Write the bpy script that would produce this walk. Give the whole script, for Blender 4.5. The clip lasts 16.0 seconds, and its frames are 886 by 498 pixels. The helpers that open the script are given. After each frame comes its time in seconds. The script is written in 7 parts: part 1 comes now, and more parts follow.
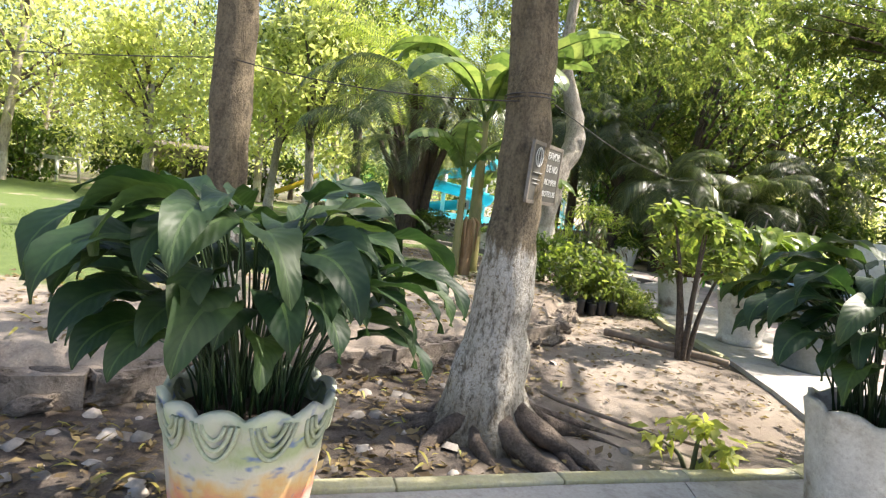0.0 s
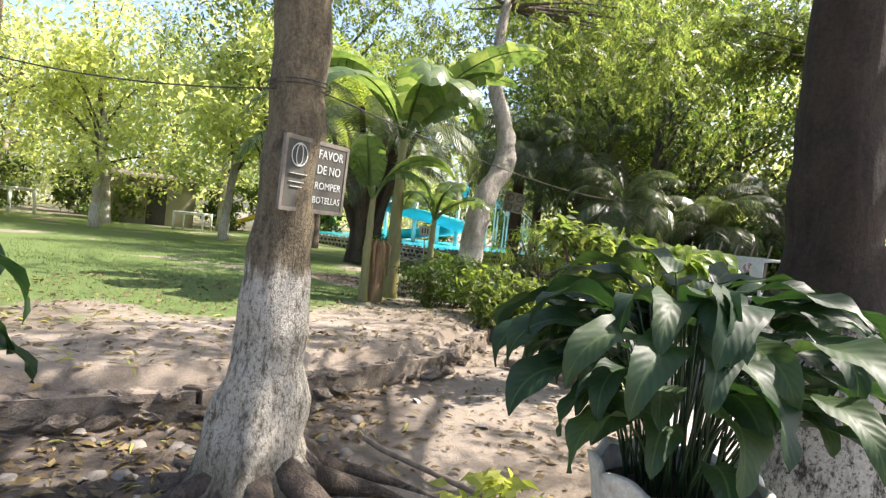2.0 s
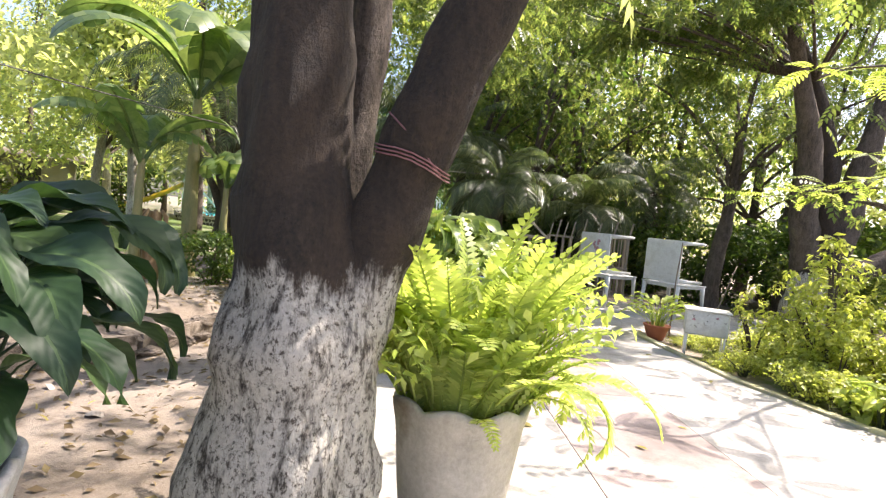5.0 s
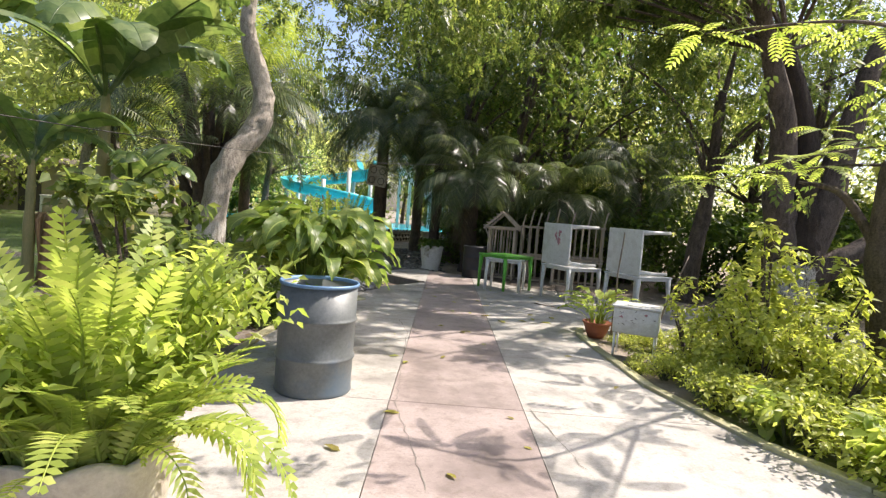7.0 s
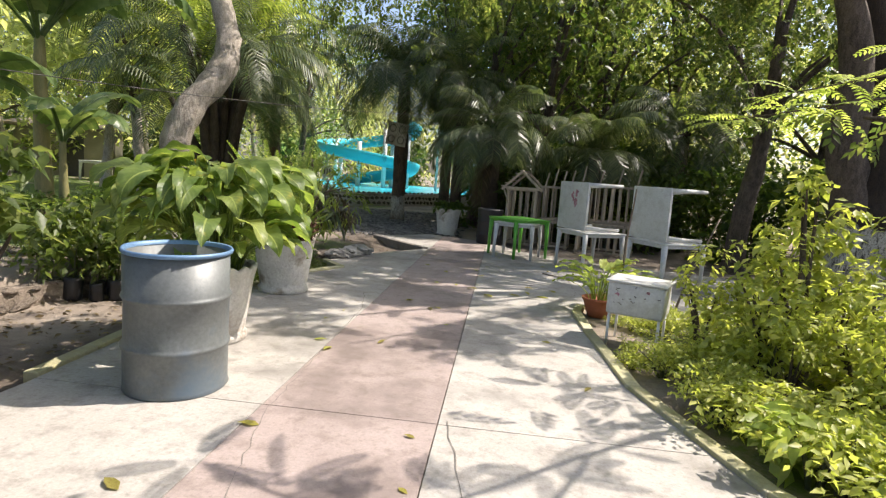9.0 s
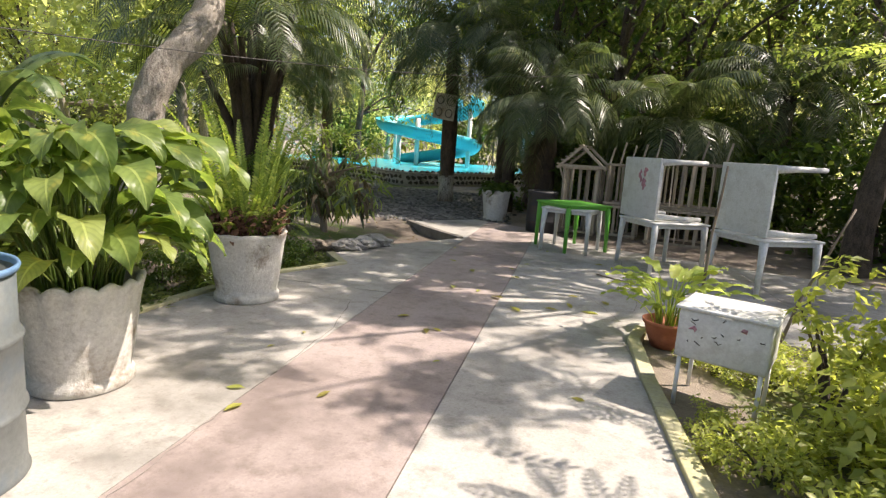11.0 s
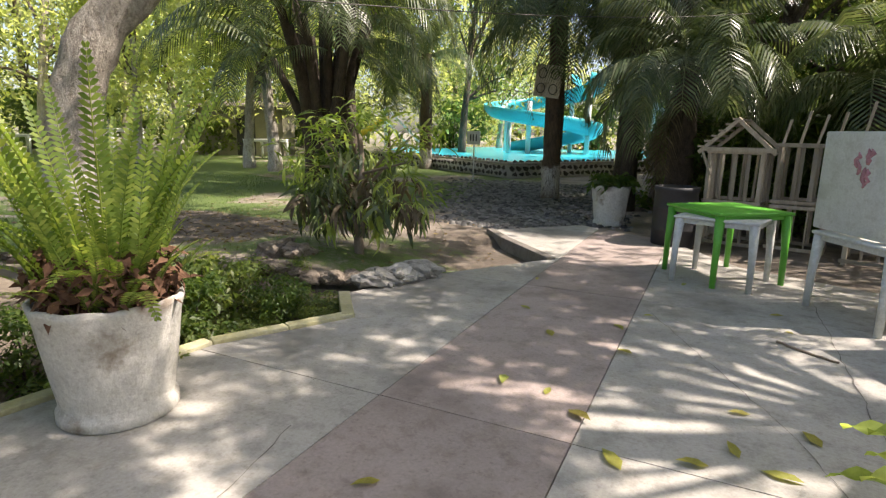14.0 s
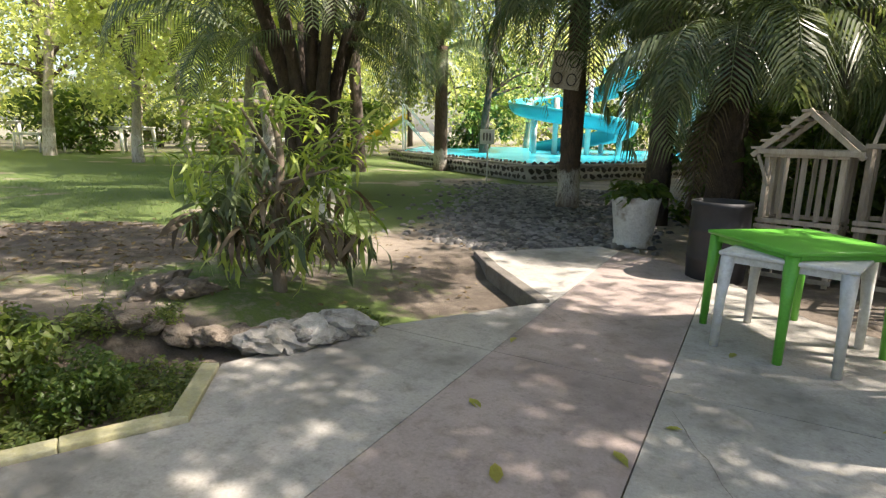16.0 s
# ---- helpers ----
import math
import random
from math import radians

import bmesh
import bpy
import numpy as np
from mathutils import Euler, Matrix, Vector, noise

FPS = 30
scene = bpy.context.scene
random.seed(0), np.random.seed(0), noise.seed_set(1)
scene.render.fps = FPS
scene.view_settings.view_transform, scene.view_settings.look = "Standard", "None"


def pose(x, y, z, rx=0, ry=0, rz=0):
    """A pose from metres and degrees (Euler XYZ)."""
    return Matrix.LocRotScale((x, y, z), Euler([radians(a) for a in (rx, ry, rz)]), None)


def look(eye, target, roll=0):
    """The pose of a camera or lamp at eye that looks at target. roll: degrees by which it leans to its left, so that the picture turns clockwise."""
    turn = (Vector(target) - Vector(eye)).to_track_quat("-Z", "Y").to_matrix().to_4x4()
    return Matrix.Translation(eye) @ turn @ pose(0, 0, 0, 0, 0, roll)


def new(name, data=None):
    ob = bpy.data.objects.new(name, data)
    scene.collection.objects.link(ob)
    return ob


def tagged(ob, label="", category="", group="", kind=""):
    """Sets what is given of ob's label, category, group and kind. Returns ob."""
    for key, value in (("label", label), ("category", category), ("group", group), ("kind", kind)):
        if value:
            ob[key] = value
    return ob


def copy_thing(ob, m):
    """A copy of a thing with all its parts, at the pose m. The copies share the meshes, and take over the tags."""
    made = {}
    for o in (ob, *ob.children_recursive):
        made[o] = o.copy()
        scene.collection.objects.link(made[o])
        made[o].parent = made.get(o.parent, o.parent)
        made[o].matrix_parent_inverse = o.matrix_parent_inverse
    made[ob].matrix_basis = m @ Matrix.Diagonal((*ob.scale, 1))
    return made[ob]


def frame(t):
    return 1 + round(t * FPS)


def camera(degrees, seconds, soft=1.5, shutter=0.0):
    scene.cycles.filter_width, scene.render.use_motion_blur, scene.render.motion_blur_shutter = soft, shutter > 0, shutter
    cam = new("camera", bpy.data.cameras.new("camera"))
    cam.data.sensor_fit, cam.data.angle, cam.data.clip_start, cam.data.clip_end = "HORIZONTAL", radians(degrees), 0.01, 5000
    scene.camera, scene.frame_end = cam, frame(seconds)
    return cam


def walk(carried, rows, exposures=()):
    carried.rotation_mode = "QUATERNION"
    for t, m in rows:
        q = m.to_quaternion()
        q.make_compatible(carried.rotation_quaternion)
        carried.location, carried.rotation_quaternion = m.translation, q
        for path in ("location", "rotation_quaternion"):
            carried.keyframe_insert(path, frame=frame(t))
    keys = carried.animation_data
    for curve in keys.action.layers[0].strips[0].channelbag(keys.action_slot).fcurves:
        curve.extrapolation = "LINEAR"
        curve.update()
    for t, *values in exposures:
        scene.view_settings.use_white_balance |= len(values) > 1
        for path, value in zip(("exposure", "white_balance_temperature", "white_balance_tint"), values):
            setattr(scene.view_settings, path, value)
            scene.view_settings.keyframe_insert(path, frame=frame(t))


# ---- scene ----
cam = camera(77.0, 16.0, 1.3)
PATH = [
    (0, (1.192, 0.57, 1.319), (1.052, 2.558, 1.149), 6.7),
    (0.5, (1.476, 0.766, 1.304), (1.385, 2.757, 1.148), 6.4),
    (1, (1.747, 0.972, 1.318), (1.681, 2.966, 1.171), 6.5),
    (1.5, (2.026, 1.106, 1.333), (1.954, 3.102, 1.231), 6.2),
    (2, (2.305, 1.23, 1.347), (2.187, 3.226, 1.282), 6.0),
    (2.5, (2.6, 1.316, 1.375), (2.433, 3.309, 1.351), 5.8),
    (3, (2.951, 1.324, 1.342), (2.748, 3.314, 1.35), 5.8),
    (3.5, (3.279, 1.369, 1.323), (3.129, 3.364, 1.301), 5.6),
    (4, (3.656, 1.558, 1.317), (3.638, 3.557, 1.274), 5.8),
    (4.5, (3.998, 1.668, 1.321), (4.065, 3.666, 1.265), 5.7),
    (5, (4.303, 1.871, 1.322), (4.392, 3.867, 1.233), 6.0),
    (5.2, (4.429, 1.961, 1.352), (4.525, 3.956, 1.25), 6.3),
    (7.3, (5.936, 2.435, 1.474), (5.912, 4.43, 1.342), 4.3),
    (7.5, (6.05, 2.54, 1.465), (6.013, 4.534, 1.306), 4.3),
    (8, (6.262, 2.897, 1.443), (6.185, 4.885, 1.234), 4.4),
    (8.5, (6.521, 3.186, 1.432), (6.4, 5.168, 1.194), 4.3),
    (9, (6.72, 3.542, 1.42), (6.525, 5.515, 1.159), 4.1),
    (9.2, (6.762, 3.684, 1.408), (6.541, 5.653, 1.137), 4.1),
    (11.3, (7.106, 5.512, 1.407), (6.62, 7.417, 1.038), 3.2),
    (11.5, (7.113, 5.67, 1.424), (6.591, 7.562, 1.043), 2.8),
    (12, (7.045, 6.095, 1.422), (6.411, 7.948, 1.02), 2.4),
    (12.5, (7.015, 6.525, 1.429), (6.336, 8.361, 1.022), 2.2),
    (13, (6.991, 6.974, 1.448), (6.234, 8.779, 1.037), 1.7),
    (13.5, (6.926, 7.444, 1.428), (6.1, 9.218, 1.017), 1.3),
    (14, (6.928, 7.916, 1.405), (6.078, 9.68, 0.996), 1.1),
    (14.5, (6.873, 8.359, 1.382), (5.984, 10.102, 0.972), 1.1),
    (15, (6.82, 8.842, 1.371), (5.908, 10.573, 0.956), 1.2),
    (15.5, (6.836, 9.303, 1.391), (5.902, 11.023, 0.977), 1.0),
    (16, (6.776, 9.777, 1.382), (5.821, 11.485, 0.97), 1.2),
]
walk(cam, [(t, look(eye, target, roll)) for t, eye, target, roll in PATH], [(0, 1.58, 6650, 15), (2.6, 1.5, 6500, 18), (3.8, 1.68, 6600, 21), (5.2, 1.6, 6600, 20), (7.3, 0.98, 6550, 18), (8.5, 0.94, 6550, 17), (11.5, 1.1, 6750, 19), (12.5, 1.05, 6750, 19), (14, 1.2, 6750, 18), (15, 1.32, 6750, 17), (16, 1.44, 6750, 16)])

# ---- world and sun ----
SUN = Vector((0.579, 0.209, 0.788))
world = bpy.data.worlds.new("sky")
scene.world = world
world.use_nodes = True
wn = world.node_tree
for n in list(wn.nodes):
    wn.nodes.remove(n)
sky = wn.nodes.new("ShaderNodeTexSky")
sky.sky_type, sky.sun_disc = "NISHITA", False
sky.sun_elevation, sky.sun_rotation = math.asin(SUN.z), math.atan2(SUN.x, SUN.y)
sky.dust_density, sky.air_density = 2.5, 1.0
bg = wn.nodes.new("ShaderNodeBackground")
bg.inputs["Strength"].default_value = 0.13
wout = wn.nodes.new("ShaderNodeOutputWorld")
wn.links.new(sky.outputs[0], bg.inputs[0])
wn.links.new(bg.outputs[0], wout.inputs[0])
sun = new("sun", bpy.data.lights.new("sun", "SUN"))
sun.data.energy, sun.data.angle, sun.data.color = 4.6, radians(0.53), (1.0, 0.94, 0.84)
sun.matrix_basis = look(SUN * 50, (0, 0, 0))


# ---- materials ----
def material(name):
    m = bpy.data.materials.new(name)
    m.use_nodes = True
    nt = m.node_tree
    for n in list(nt.nodes):
        nt.nodes.remove(n)
    out = nt.nodes.new("ShaderNodeOutputMaterial")
    b = nt.nodes.new("ShaderNodeBsdfPrincipled")
    nt.links.new(b.outputs[0], out.inputs["Surface"])
    return m, nt, b, out


def ramp(nt, fac, stops):
    r = nt.nodes.new("ShaderNodeValToRGB")
    nt.links.new(fac, r.inputs[0])
    e = r.color_ramp.elements
    while len(e) < len(stops):
        e.new(0.5)
    for el, (p, c) in zip(e, stops):
        el.position, el.color = p, (*c, 1) if len(c) == 3 else c
    return r.outputs[0]


def tex(nt, scale, detail=6, rough=0.6, coords="Object", stretch=(1, 1, 1), kind="noise"):
    tc = nt.nodes.new("ShaderNodeTexCoord")
    mp = nt.nodes.new("ShaderNodeMapping")
    mp.inputs["Scale"].default_value = stretch
    nt.links.new(tc.outputs[coords], mp.inputs[0])
    if kind == "noise":
        n = nt.nodes.new("ShaderNodeTexNoise")
        n.inputs["Detail"].default_value, n.inputs["Roughness"].default_value = detail, rough
        res = n.outputs[0]
    else:
        n = nt.nodes.new("ShaderNodeTexVoronoi")
        n.feature = kind
        res = n.outputs[0]
    n.inputs["Scale"].default_value = scale
    nt.links.new(mp.outputs[0], n.inputs["Vector"])
    return res


def mixc(nt, fac, a, b, mode="MIX"):
    m = nt.nodes.new("ShaderNodeMix")
    m.data_type, m.blend_type = "RGBA", mode
    for sock, v in ((m.inputs[0], fac), (m.inputs[6], a), (m.inputs[7], b)):
        if isinstance(v, (int, float)):
            sock.default_value = v
        elif isinstance(v, tuple):
            sock.default_value = (*v, 1)
        else:
            nt.links.new(v, sock)
    return m.outputs[2]


def bump(nt, b, height, strength=0.4, distance=0.02):
    bp = nt.nodes.new("ShaderNodeBump")
    bp.inputs["Strength"].default_value, bp.inputs["Distance"].default_value = strength, distance
    nt.links.new(height, bp.inputs["Height"])
    nt.links.new(bp.outputs[0], b.inputs["Normal"])


def surface(name, c1, c2, scale=6, fine=60, rough=0.8, metal=0.0, rel=0.4, dist=0.01, stretch=(1, 1, 1), stain=None, var=0.25, coords="Object", island=False, grime=None):
    """Two scales of colour, fine relief, an optional stain and a shift from piece to piece."""
    m, nt, b, out = material(name)
    big, small = tex(nt, scale, stretch=stretch, coords=coords), tex(nt, fine, 8, 0.7, stretch=stretch, coords=coords)
    col = mixc(nt, ramp(nt, big, [(0.3, (0, 0, 0)), (0.7, (1, 1, 1))]), c1, c2)
    col = mixc(nt, 0.35, col, ramp(nt, small, [(0.25, tuple(x * 0.55 for x in c1)), (0.75, tuple(min(1, x * 1.3) for x in c2))]))
    if stain:
        blot = ramp(nt, tex(nt, scale * 0.45, 5, 0.65, coords=coords), [(0.52, (0, 0, 0)), (0.66, (1, 1, 1))])
        col = mixc(nt, blot, col, stain)
    if grime:
        for k_, lo_ in ((4.5, 0.5), (17.0, 0.54)):
            spot = ramp(nt, tex(nt, scale * k_, 7, 0.7, coords=coords), [(lo_, (0, 0, 0)), (lo_ + 0.2, (0.6,) * 3)])
            col = mixc(nt, spot, col, grime)
    if var:
        oi = nt.nodes.new("ShaderNodeObjectInfo")
        geo = nt.nodes.new("ShaderNodeNewGeometry")
        v = ramp(nt, geo.outputs["Random Per Island"] if island else oi.outputs["Random"], [(0, (1 - var,) * 3), (1, (1, 1, 1))])
        col = mixc(nt, 1.0, col, v, "MULTIPLY")
    nt.links.new(col, b.inputs["Base Color"])
    b.inputs["Roughness"].default_value, b.inputs["Metallic"].default_value = rough, metal
    bump(nt, b, mixc(nt, 0.4, big, small), rel, dist)
    return m


def maths(nt, op, a, b=None):
    n = nt.nodes.new("ShaderNodeMath")
    n.operation = op
    for sock, v in zip(n.inputs, (a, b)):
        if isinstance(v, (int, float)):
            sock.default_value = v
        elif v is not None:
            nt.links.new(v, sock)
    return n.outputs[0]


def vein_height(nt):
    """Slanting side veins and a raised midrib, from the leaf's own along and across values."""
    al, ac = nt.nodes.new("ShaderNodeAttribute"), nt.nodes.new("ShaderNodeAttribute")
    al.attribute_name, ac.attribute_name = "along", "across"
    out = maths(nt, "ABSOLUTE", ac.outputs["Fac"])
    phase = maths(nt, "SUBTRACT", maths(nt, "MULTIPLY", al.outputs["Fac"], 70.0), maths(nt, "MULTIPLY", out, 14.0))
    wave = maths(nt, "MULTIPLY_ADD", maths(nt, "SINE", phase), 0.3)
    wave.node.inputs[2].default_value = 0.45
    mid = maths(nt, "LESS_THAN", out, 0.07)
    return maths(nt, "MAXIMUM", wave, mid)


def foliage(name, c1, c2, c3, rough=0.45, through_light=0.4, spots=None, veins=False, gloss=0.35):
    """Leaves: a shift of hue from leaf to leaf, veins of light, light that comes through."""
    m, nt, b, out = material(name)
    geo = nt.nodes.new("ShaderNodeNewGeometry")
    oi = nt.nodes.new("ShaderNodeObjectInfo")
    add = nt.nodes.new("ShaderNodeMath")
    add.operation = "ADD"
    nt.links.new(geo.outputs["Random Per Island"], add.inputs[0])
    nt.links.new(oi.outputs["Random"], add.inputs[1])
    fr = nt.nodes.new("ShaderNodeMath")
    fr.operation = "FRACT"
    nt.links.new(add.outputs[0], fr.inputs[0])
    col = ramp(nt, fr.outputs[0], [(0.0, c1), (0.6, c2), (1.0, c3)])
    col = mixc(nt, 0.3, col, ramp(nt, tex(nt, 14, 4), [(0.3, tuple(x * 0.5 for x in c1)), (0.7, c3)]))
    if spots:
        blot = ramp(nt, tex(nt, 9, 3), [(0.6, (0, 0, 0)), (0.7, (1, 1, 1))])
        col = mixc(nt, blot, col, spots)
    rib = None
    if veins:
        rib = vein_height(nt)
        col = mixc(nt, ramp(nt, rib, [(0.1, (0.3,) * 3), (0.5, (0, 0, 0))]), col, tuple(x * 0.55 for x in c2))
        col = mixc(nt, ramp(nt, rib, [(0.93, (0, 0, 0)), (1.0, (0.5,) * 3)]), col, tuple(min(1, x * 1.5) for x in c3))
    nt.links.new(col, b.inputs["Base Color"])
    b.inputs["Roughness"].default_value = rough
    b.inputs["Specular IOR Level"].default_value = gloss
    tr = nt.nodes.new("ShaderNodeBsdfTranslucent")
    warm = mixc(nt, 1.0, col, (2.4, 2.4, 1.3), "MULTIPLY")
    nt.links.new(warm, tr.inputs[0])
    mx = nt.nodes.new("ShaderNodeMixShader")
    mx.inputs[0].default_value = through_light
    nt.links.new(b.outputs[0], mx.inputs[1])
    nt.links.new(tr.outputs[0], mx.inputs[2])
    nt.links.new(mx.outputs[0], out.inputs["Surface"])
    if veins:
        bump(nt, b, mixc(nt, 0.4, rib, tex(nt, 45, 3)), 0.45, 0.004)
    else:
        bump(nt, b, tex(nt, 60, 3), 0.25, 0.004)
    return m


def bark(name, c1, c2, white=None, height=1.1, moss=None):
    """Furrowed bark; limewash up to a ragged line where white is given."""
    m, nt, b, out = material(name)
    furrow, patch = tex(nt, 12, 8, 0.72, stretch=(1.6, 1.6, 0.5)), tex(nt, 2.2, 5)
    fine = tex(nt, 55, 6, 0.7)
    col = mixc(nt, ramp(nt, furrow, [(0.42, (0, 0, 0)), (0.58, (1, 1, 1))]), c1, c2)
    col = mixc(nt, ramp(nt, patch, [(0.45, (0, 0, 0)), (0.75, (0.7,) * 3)]), col, tuple(x * 1.5 for x in c2))
    col = mixc(nt, 0.42, col, ramp(nt, fine, [(0.35, tuple(x * 0.5 for x in c1)), (0.65, tuple(x * 1.4 for x in c2))]))
    if white:
        tc = nt.nodes.new("ShaderNodeTexCoord")
        sp = nt.nodes.new("ShaderNodeSeparateXYZ")
        nt.links.new(tc.outputs["Object"], sp.inputs[0])
        ma = nt.nodes.new("ShaderNodeMath")
        ma.operation = "MULTIPLY_ADD"
        nt.links.new(tex(nt, 8, 8, 0.75, stretch=(1, 1, 0.25)), ma.inputs[0])
        ma.inputs[1].default_value = 0.5
        nt.links.new(sp.outputs["Z"], ma.inputs[2])
        up = nt.nodes.new("ShaderNodeMapRange")
        nt.links.new(ma.outputs[0], up.inputs[0])
        up.inputs[1].default_value, up.inputs[2].default_value = height + 0.22, height + 0.28
        up.inputs[3].default_value, up.inputs[4].default_value = 1, 0
        low = nt.nodes.new("ShaderNodeMapRange")
        nt.links.new(ma.outputs[0], low.inputs[0])
        low.inputs[1].default_value, low.inputs[2].default_value = 0.22, 0.62
        cover = nt.nodes.new("ShaderNodeMath")
        cover.operation = "MULTIPLY"
        nt.links.new(up.outputs[0], cover.inputs[0])
        nt.links.new(low.outputs[0], cover.inputs[1])
        peel = nt.nodes.new("ShaderNodeMath")
        peel.operation = "MULTIPLY"
        worn = nt.nodes.new("ShaderNodeMath")
        worn.operation = "MULTIPLY"
        nt.links.new(cover.outputs[0], worn.inputs[0])
        nt.links.new(ramp(nt, furrow, [(0.36, (0.05,) * 3), (0.5, (1, 1, 1))]), peel.inputs[0])
        nt.links.new(ramp(nt, tex(nt, 46, 6, 0.8, stretch=(1.2, 1.2, 0.85)), [(0.4, (0.1,) * 3), (0.48, (1, 1, 1))]), peel.inputs[1])
        nt.links.new(peel.outputs[0], worn.inputs[1])
        lime = mixc(nt, ramp(nt, fine, [(0.35, (0, 0, 0)), (0.7, (1, 1, 1))]), tuple(x * 0.68 for x in white), white)
        col = mixc(nt, worn.outputs[0], col, lime)
    nt.links.new(col, b.inputs["Base Color"])
    b.inputs["Roughness"].default_value = 0.9
    bump(nt, b, mixc(nt, 0.3, furrow, fine), 1.0, 0.05)
    return m


LIME = (0.61, 0.575, 0.49)
M_BARK_W = bark("bark_limewashed", (0.01, 0.007, 0.004), (0.042, 0.027, 0.015), LIME, 1.12)
M_BARK_A = bark("brown_bark_limewashed", (0.035, 0.027, 0.015), (0.19, 0.15, 0.09), LIME, 1.12)
M_BARK_PALE = bark("bark_pale_limewashed", (0.16, 0.13, 0.1), (0.4, 0.36, 0.3), LIME, 1.0)
M_BARK = bark("bark", (0.03, 0.021, 0.015), (0.13, 0.1, 0.075))
M_PALMBARK = bark("palm_bark", (0.02, 0.015, 0.011), (0.08, 0.057, 0.04))
M_PALMBARK_W = bark("palm_bark_limewashed", (0.03, 0.02, 0.014), (0.12, 0.08, 0.05), LIME, 0.75)
M_BANANASTEM = surface("banana_stem", (0.12, 0.16, 0.05), (0.3, 0.24, 0.1), 5, 40, 0.55, stretch=(3, 3, 0.5))
M_DARKLEAF = foliage("dark_glossy_leaf", (0.008, 0.026, 0.011), (0.016, 0.045, 0.016), (0.045, 0.078, 0.024), 0.52, 0.22, veins=True)
M_LIMELEAF = foliage("yellow_green_leaf", (0.07, 0.13, 0.03), (0.14, 0.21, 0.05), (0.28, 0.32, 0.1), 0.4, 0.4, spots=(0.3, 0.3, 0.07), veins=True)
M_FERN = foliage("fern_leaf", (0.15, 0.22, 0.045), (0.28, 0.35, 0.085), (0.44, 0.48, 0.17), 0.45, 0.5)
M_FERN_DK = foliage("sword_fern_leaf", (0.065, 0.12, 0.02), (0.13, 0.195, 0.035), (0.29, 0.33, 0.08), 0.45, 0.45)
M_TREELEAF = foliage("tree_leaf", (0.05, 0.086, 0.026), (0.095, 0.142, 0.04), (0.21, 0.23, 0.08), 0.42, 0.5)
# paler copy of the tree leaf: sun and haze put into the colour
M_SUNLEAF = foliage("sunlit_tint_tree_leaf", (0.18, 0.21, 0.095), (0.32, 0.35, 0.17), (0.48, 0.49, 0.28), 0.45, 0.65)
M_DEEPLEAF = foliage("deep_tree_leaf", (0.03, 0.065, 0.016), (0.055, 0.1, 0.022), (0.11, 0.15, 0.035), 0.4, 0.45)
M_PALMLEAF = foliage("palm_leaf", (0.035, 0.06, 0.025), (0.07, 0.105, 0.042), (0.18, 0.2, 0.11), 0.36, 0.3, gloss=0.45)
# lighter copy of the palm leaf, with sunlight put into its colour
M_PALMSUN = foliage("sunlit_tint_palm_leaf", (0.1, 0.15, 0.03), (0.17, 0.23, 0.05), (0.3, 0.33, 0.1), 0.4, 0.5)
M_BANANA = foliage("banana_leaf", (0.05, 0.1, 0.03), (0.1, 0.16, 0.05), (0.22, 0.27, 0.11), 0.33, 0.35, gloss=0.5)
M_BEDLEAF = foliage("bed_shrub_leaf", (0.17, 0.22, 0.038), (0.31, 0.35, 0.075), (0.48, 0.48, 0.17), 0.42, 0.45)
M_DRYLEAF = foliage("dry_leaf", (0.05, 0.032, 0.018), (0.11, 0.075, 0.04), (0.3, 0.23, 0.1), 0.7, 0.15)
M_YELLEAF = foliage("yellowing_leaf", (0.16, 0.12, 0.03), (0.3, 0.26, 0.05), (0.3, 0.34, 0.08), 0.6, 0.2)
M_DEADFROND = foliage("dead_frond_leaf", (0.05, 0.035, 0.02), (0.1, 0.075, 0.045), (0.17, 0.14, 0.09), 0.7, 0.15)
M_GRASS = foliage("grass", (0.05, 0.11, 0.02), (0.09, 0.16, 0.03), (0.17, 0.22, 0.05), 0.6, 0.3)
M_DRYSHEATH = surface("dry_banana_sheath", (0.16, 0.09, 0.04), (0.4, 0.26, 0.13), 8, 50, 0.8, stretch=(3, 3, 0.4), rel=0.7)
M_STEM = surface("plant_stem", (0.05, 0.07, 0.025), (0.12, 0.12, 0.05), 12, 60, 0.6)
M_TWIG = surface("twig", (0.12, 0.09, 0.065), (0.28, 0.22, 0.16), 8, 70, 0.85, stretch=(2, 2, 0.4))
M_SOIL = surface("soil", (0.025, 0.017, 0.012), (0.07, 0.05, 0.035), 14, 90, 0.95, rel=0.9, dist=0.02)
M_POTW = surface("white_painted_pot", (0.5, 0.48, 0.425), (0.76, 0.735, 0.665), 7, 45, 0.75, stain=(0.25, 0.2, 0.15), rel=0.8, dist=0.02, grime=(0.36, 0.32, 0.25))
M_POTSTONE = surface("weathered_concrete_pot", (0.42, 0.37, 0.29), (0.66, 0.6, 0.49), 6, 40, 0.85, stain=(0.27, 0.21, 0.14), rel=0.8, dist=0.02)
M_TERRA = surface("terracotta", (0.33, 0.1, 0.05), (0.45, 0.16, 0.09), 7, 50, 0.75)
M_CONC = surface("concrete", (0.32, 0.302, 0.264), (0.46, 0.436, 0.388), 1.3, 55, 0.85, stain=(0.2, 0.188, 0.165), rel=0.35, var=0.12, grime=(0.15, 0.132, 0.108))
M_CONCPINK = surface("pink_concrete", (0.285, 0.23, 0.203), (0.4, 0.332, 0.298), 1.3, 55, 0.85, stain=(0.19, 0.152, 0.134), rel=0.35, var=0.1, grime=(0.145, 0.112, 0.092))
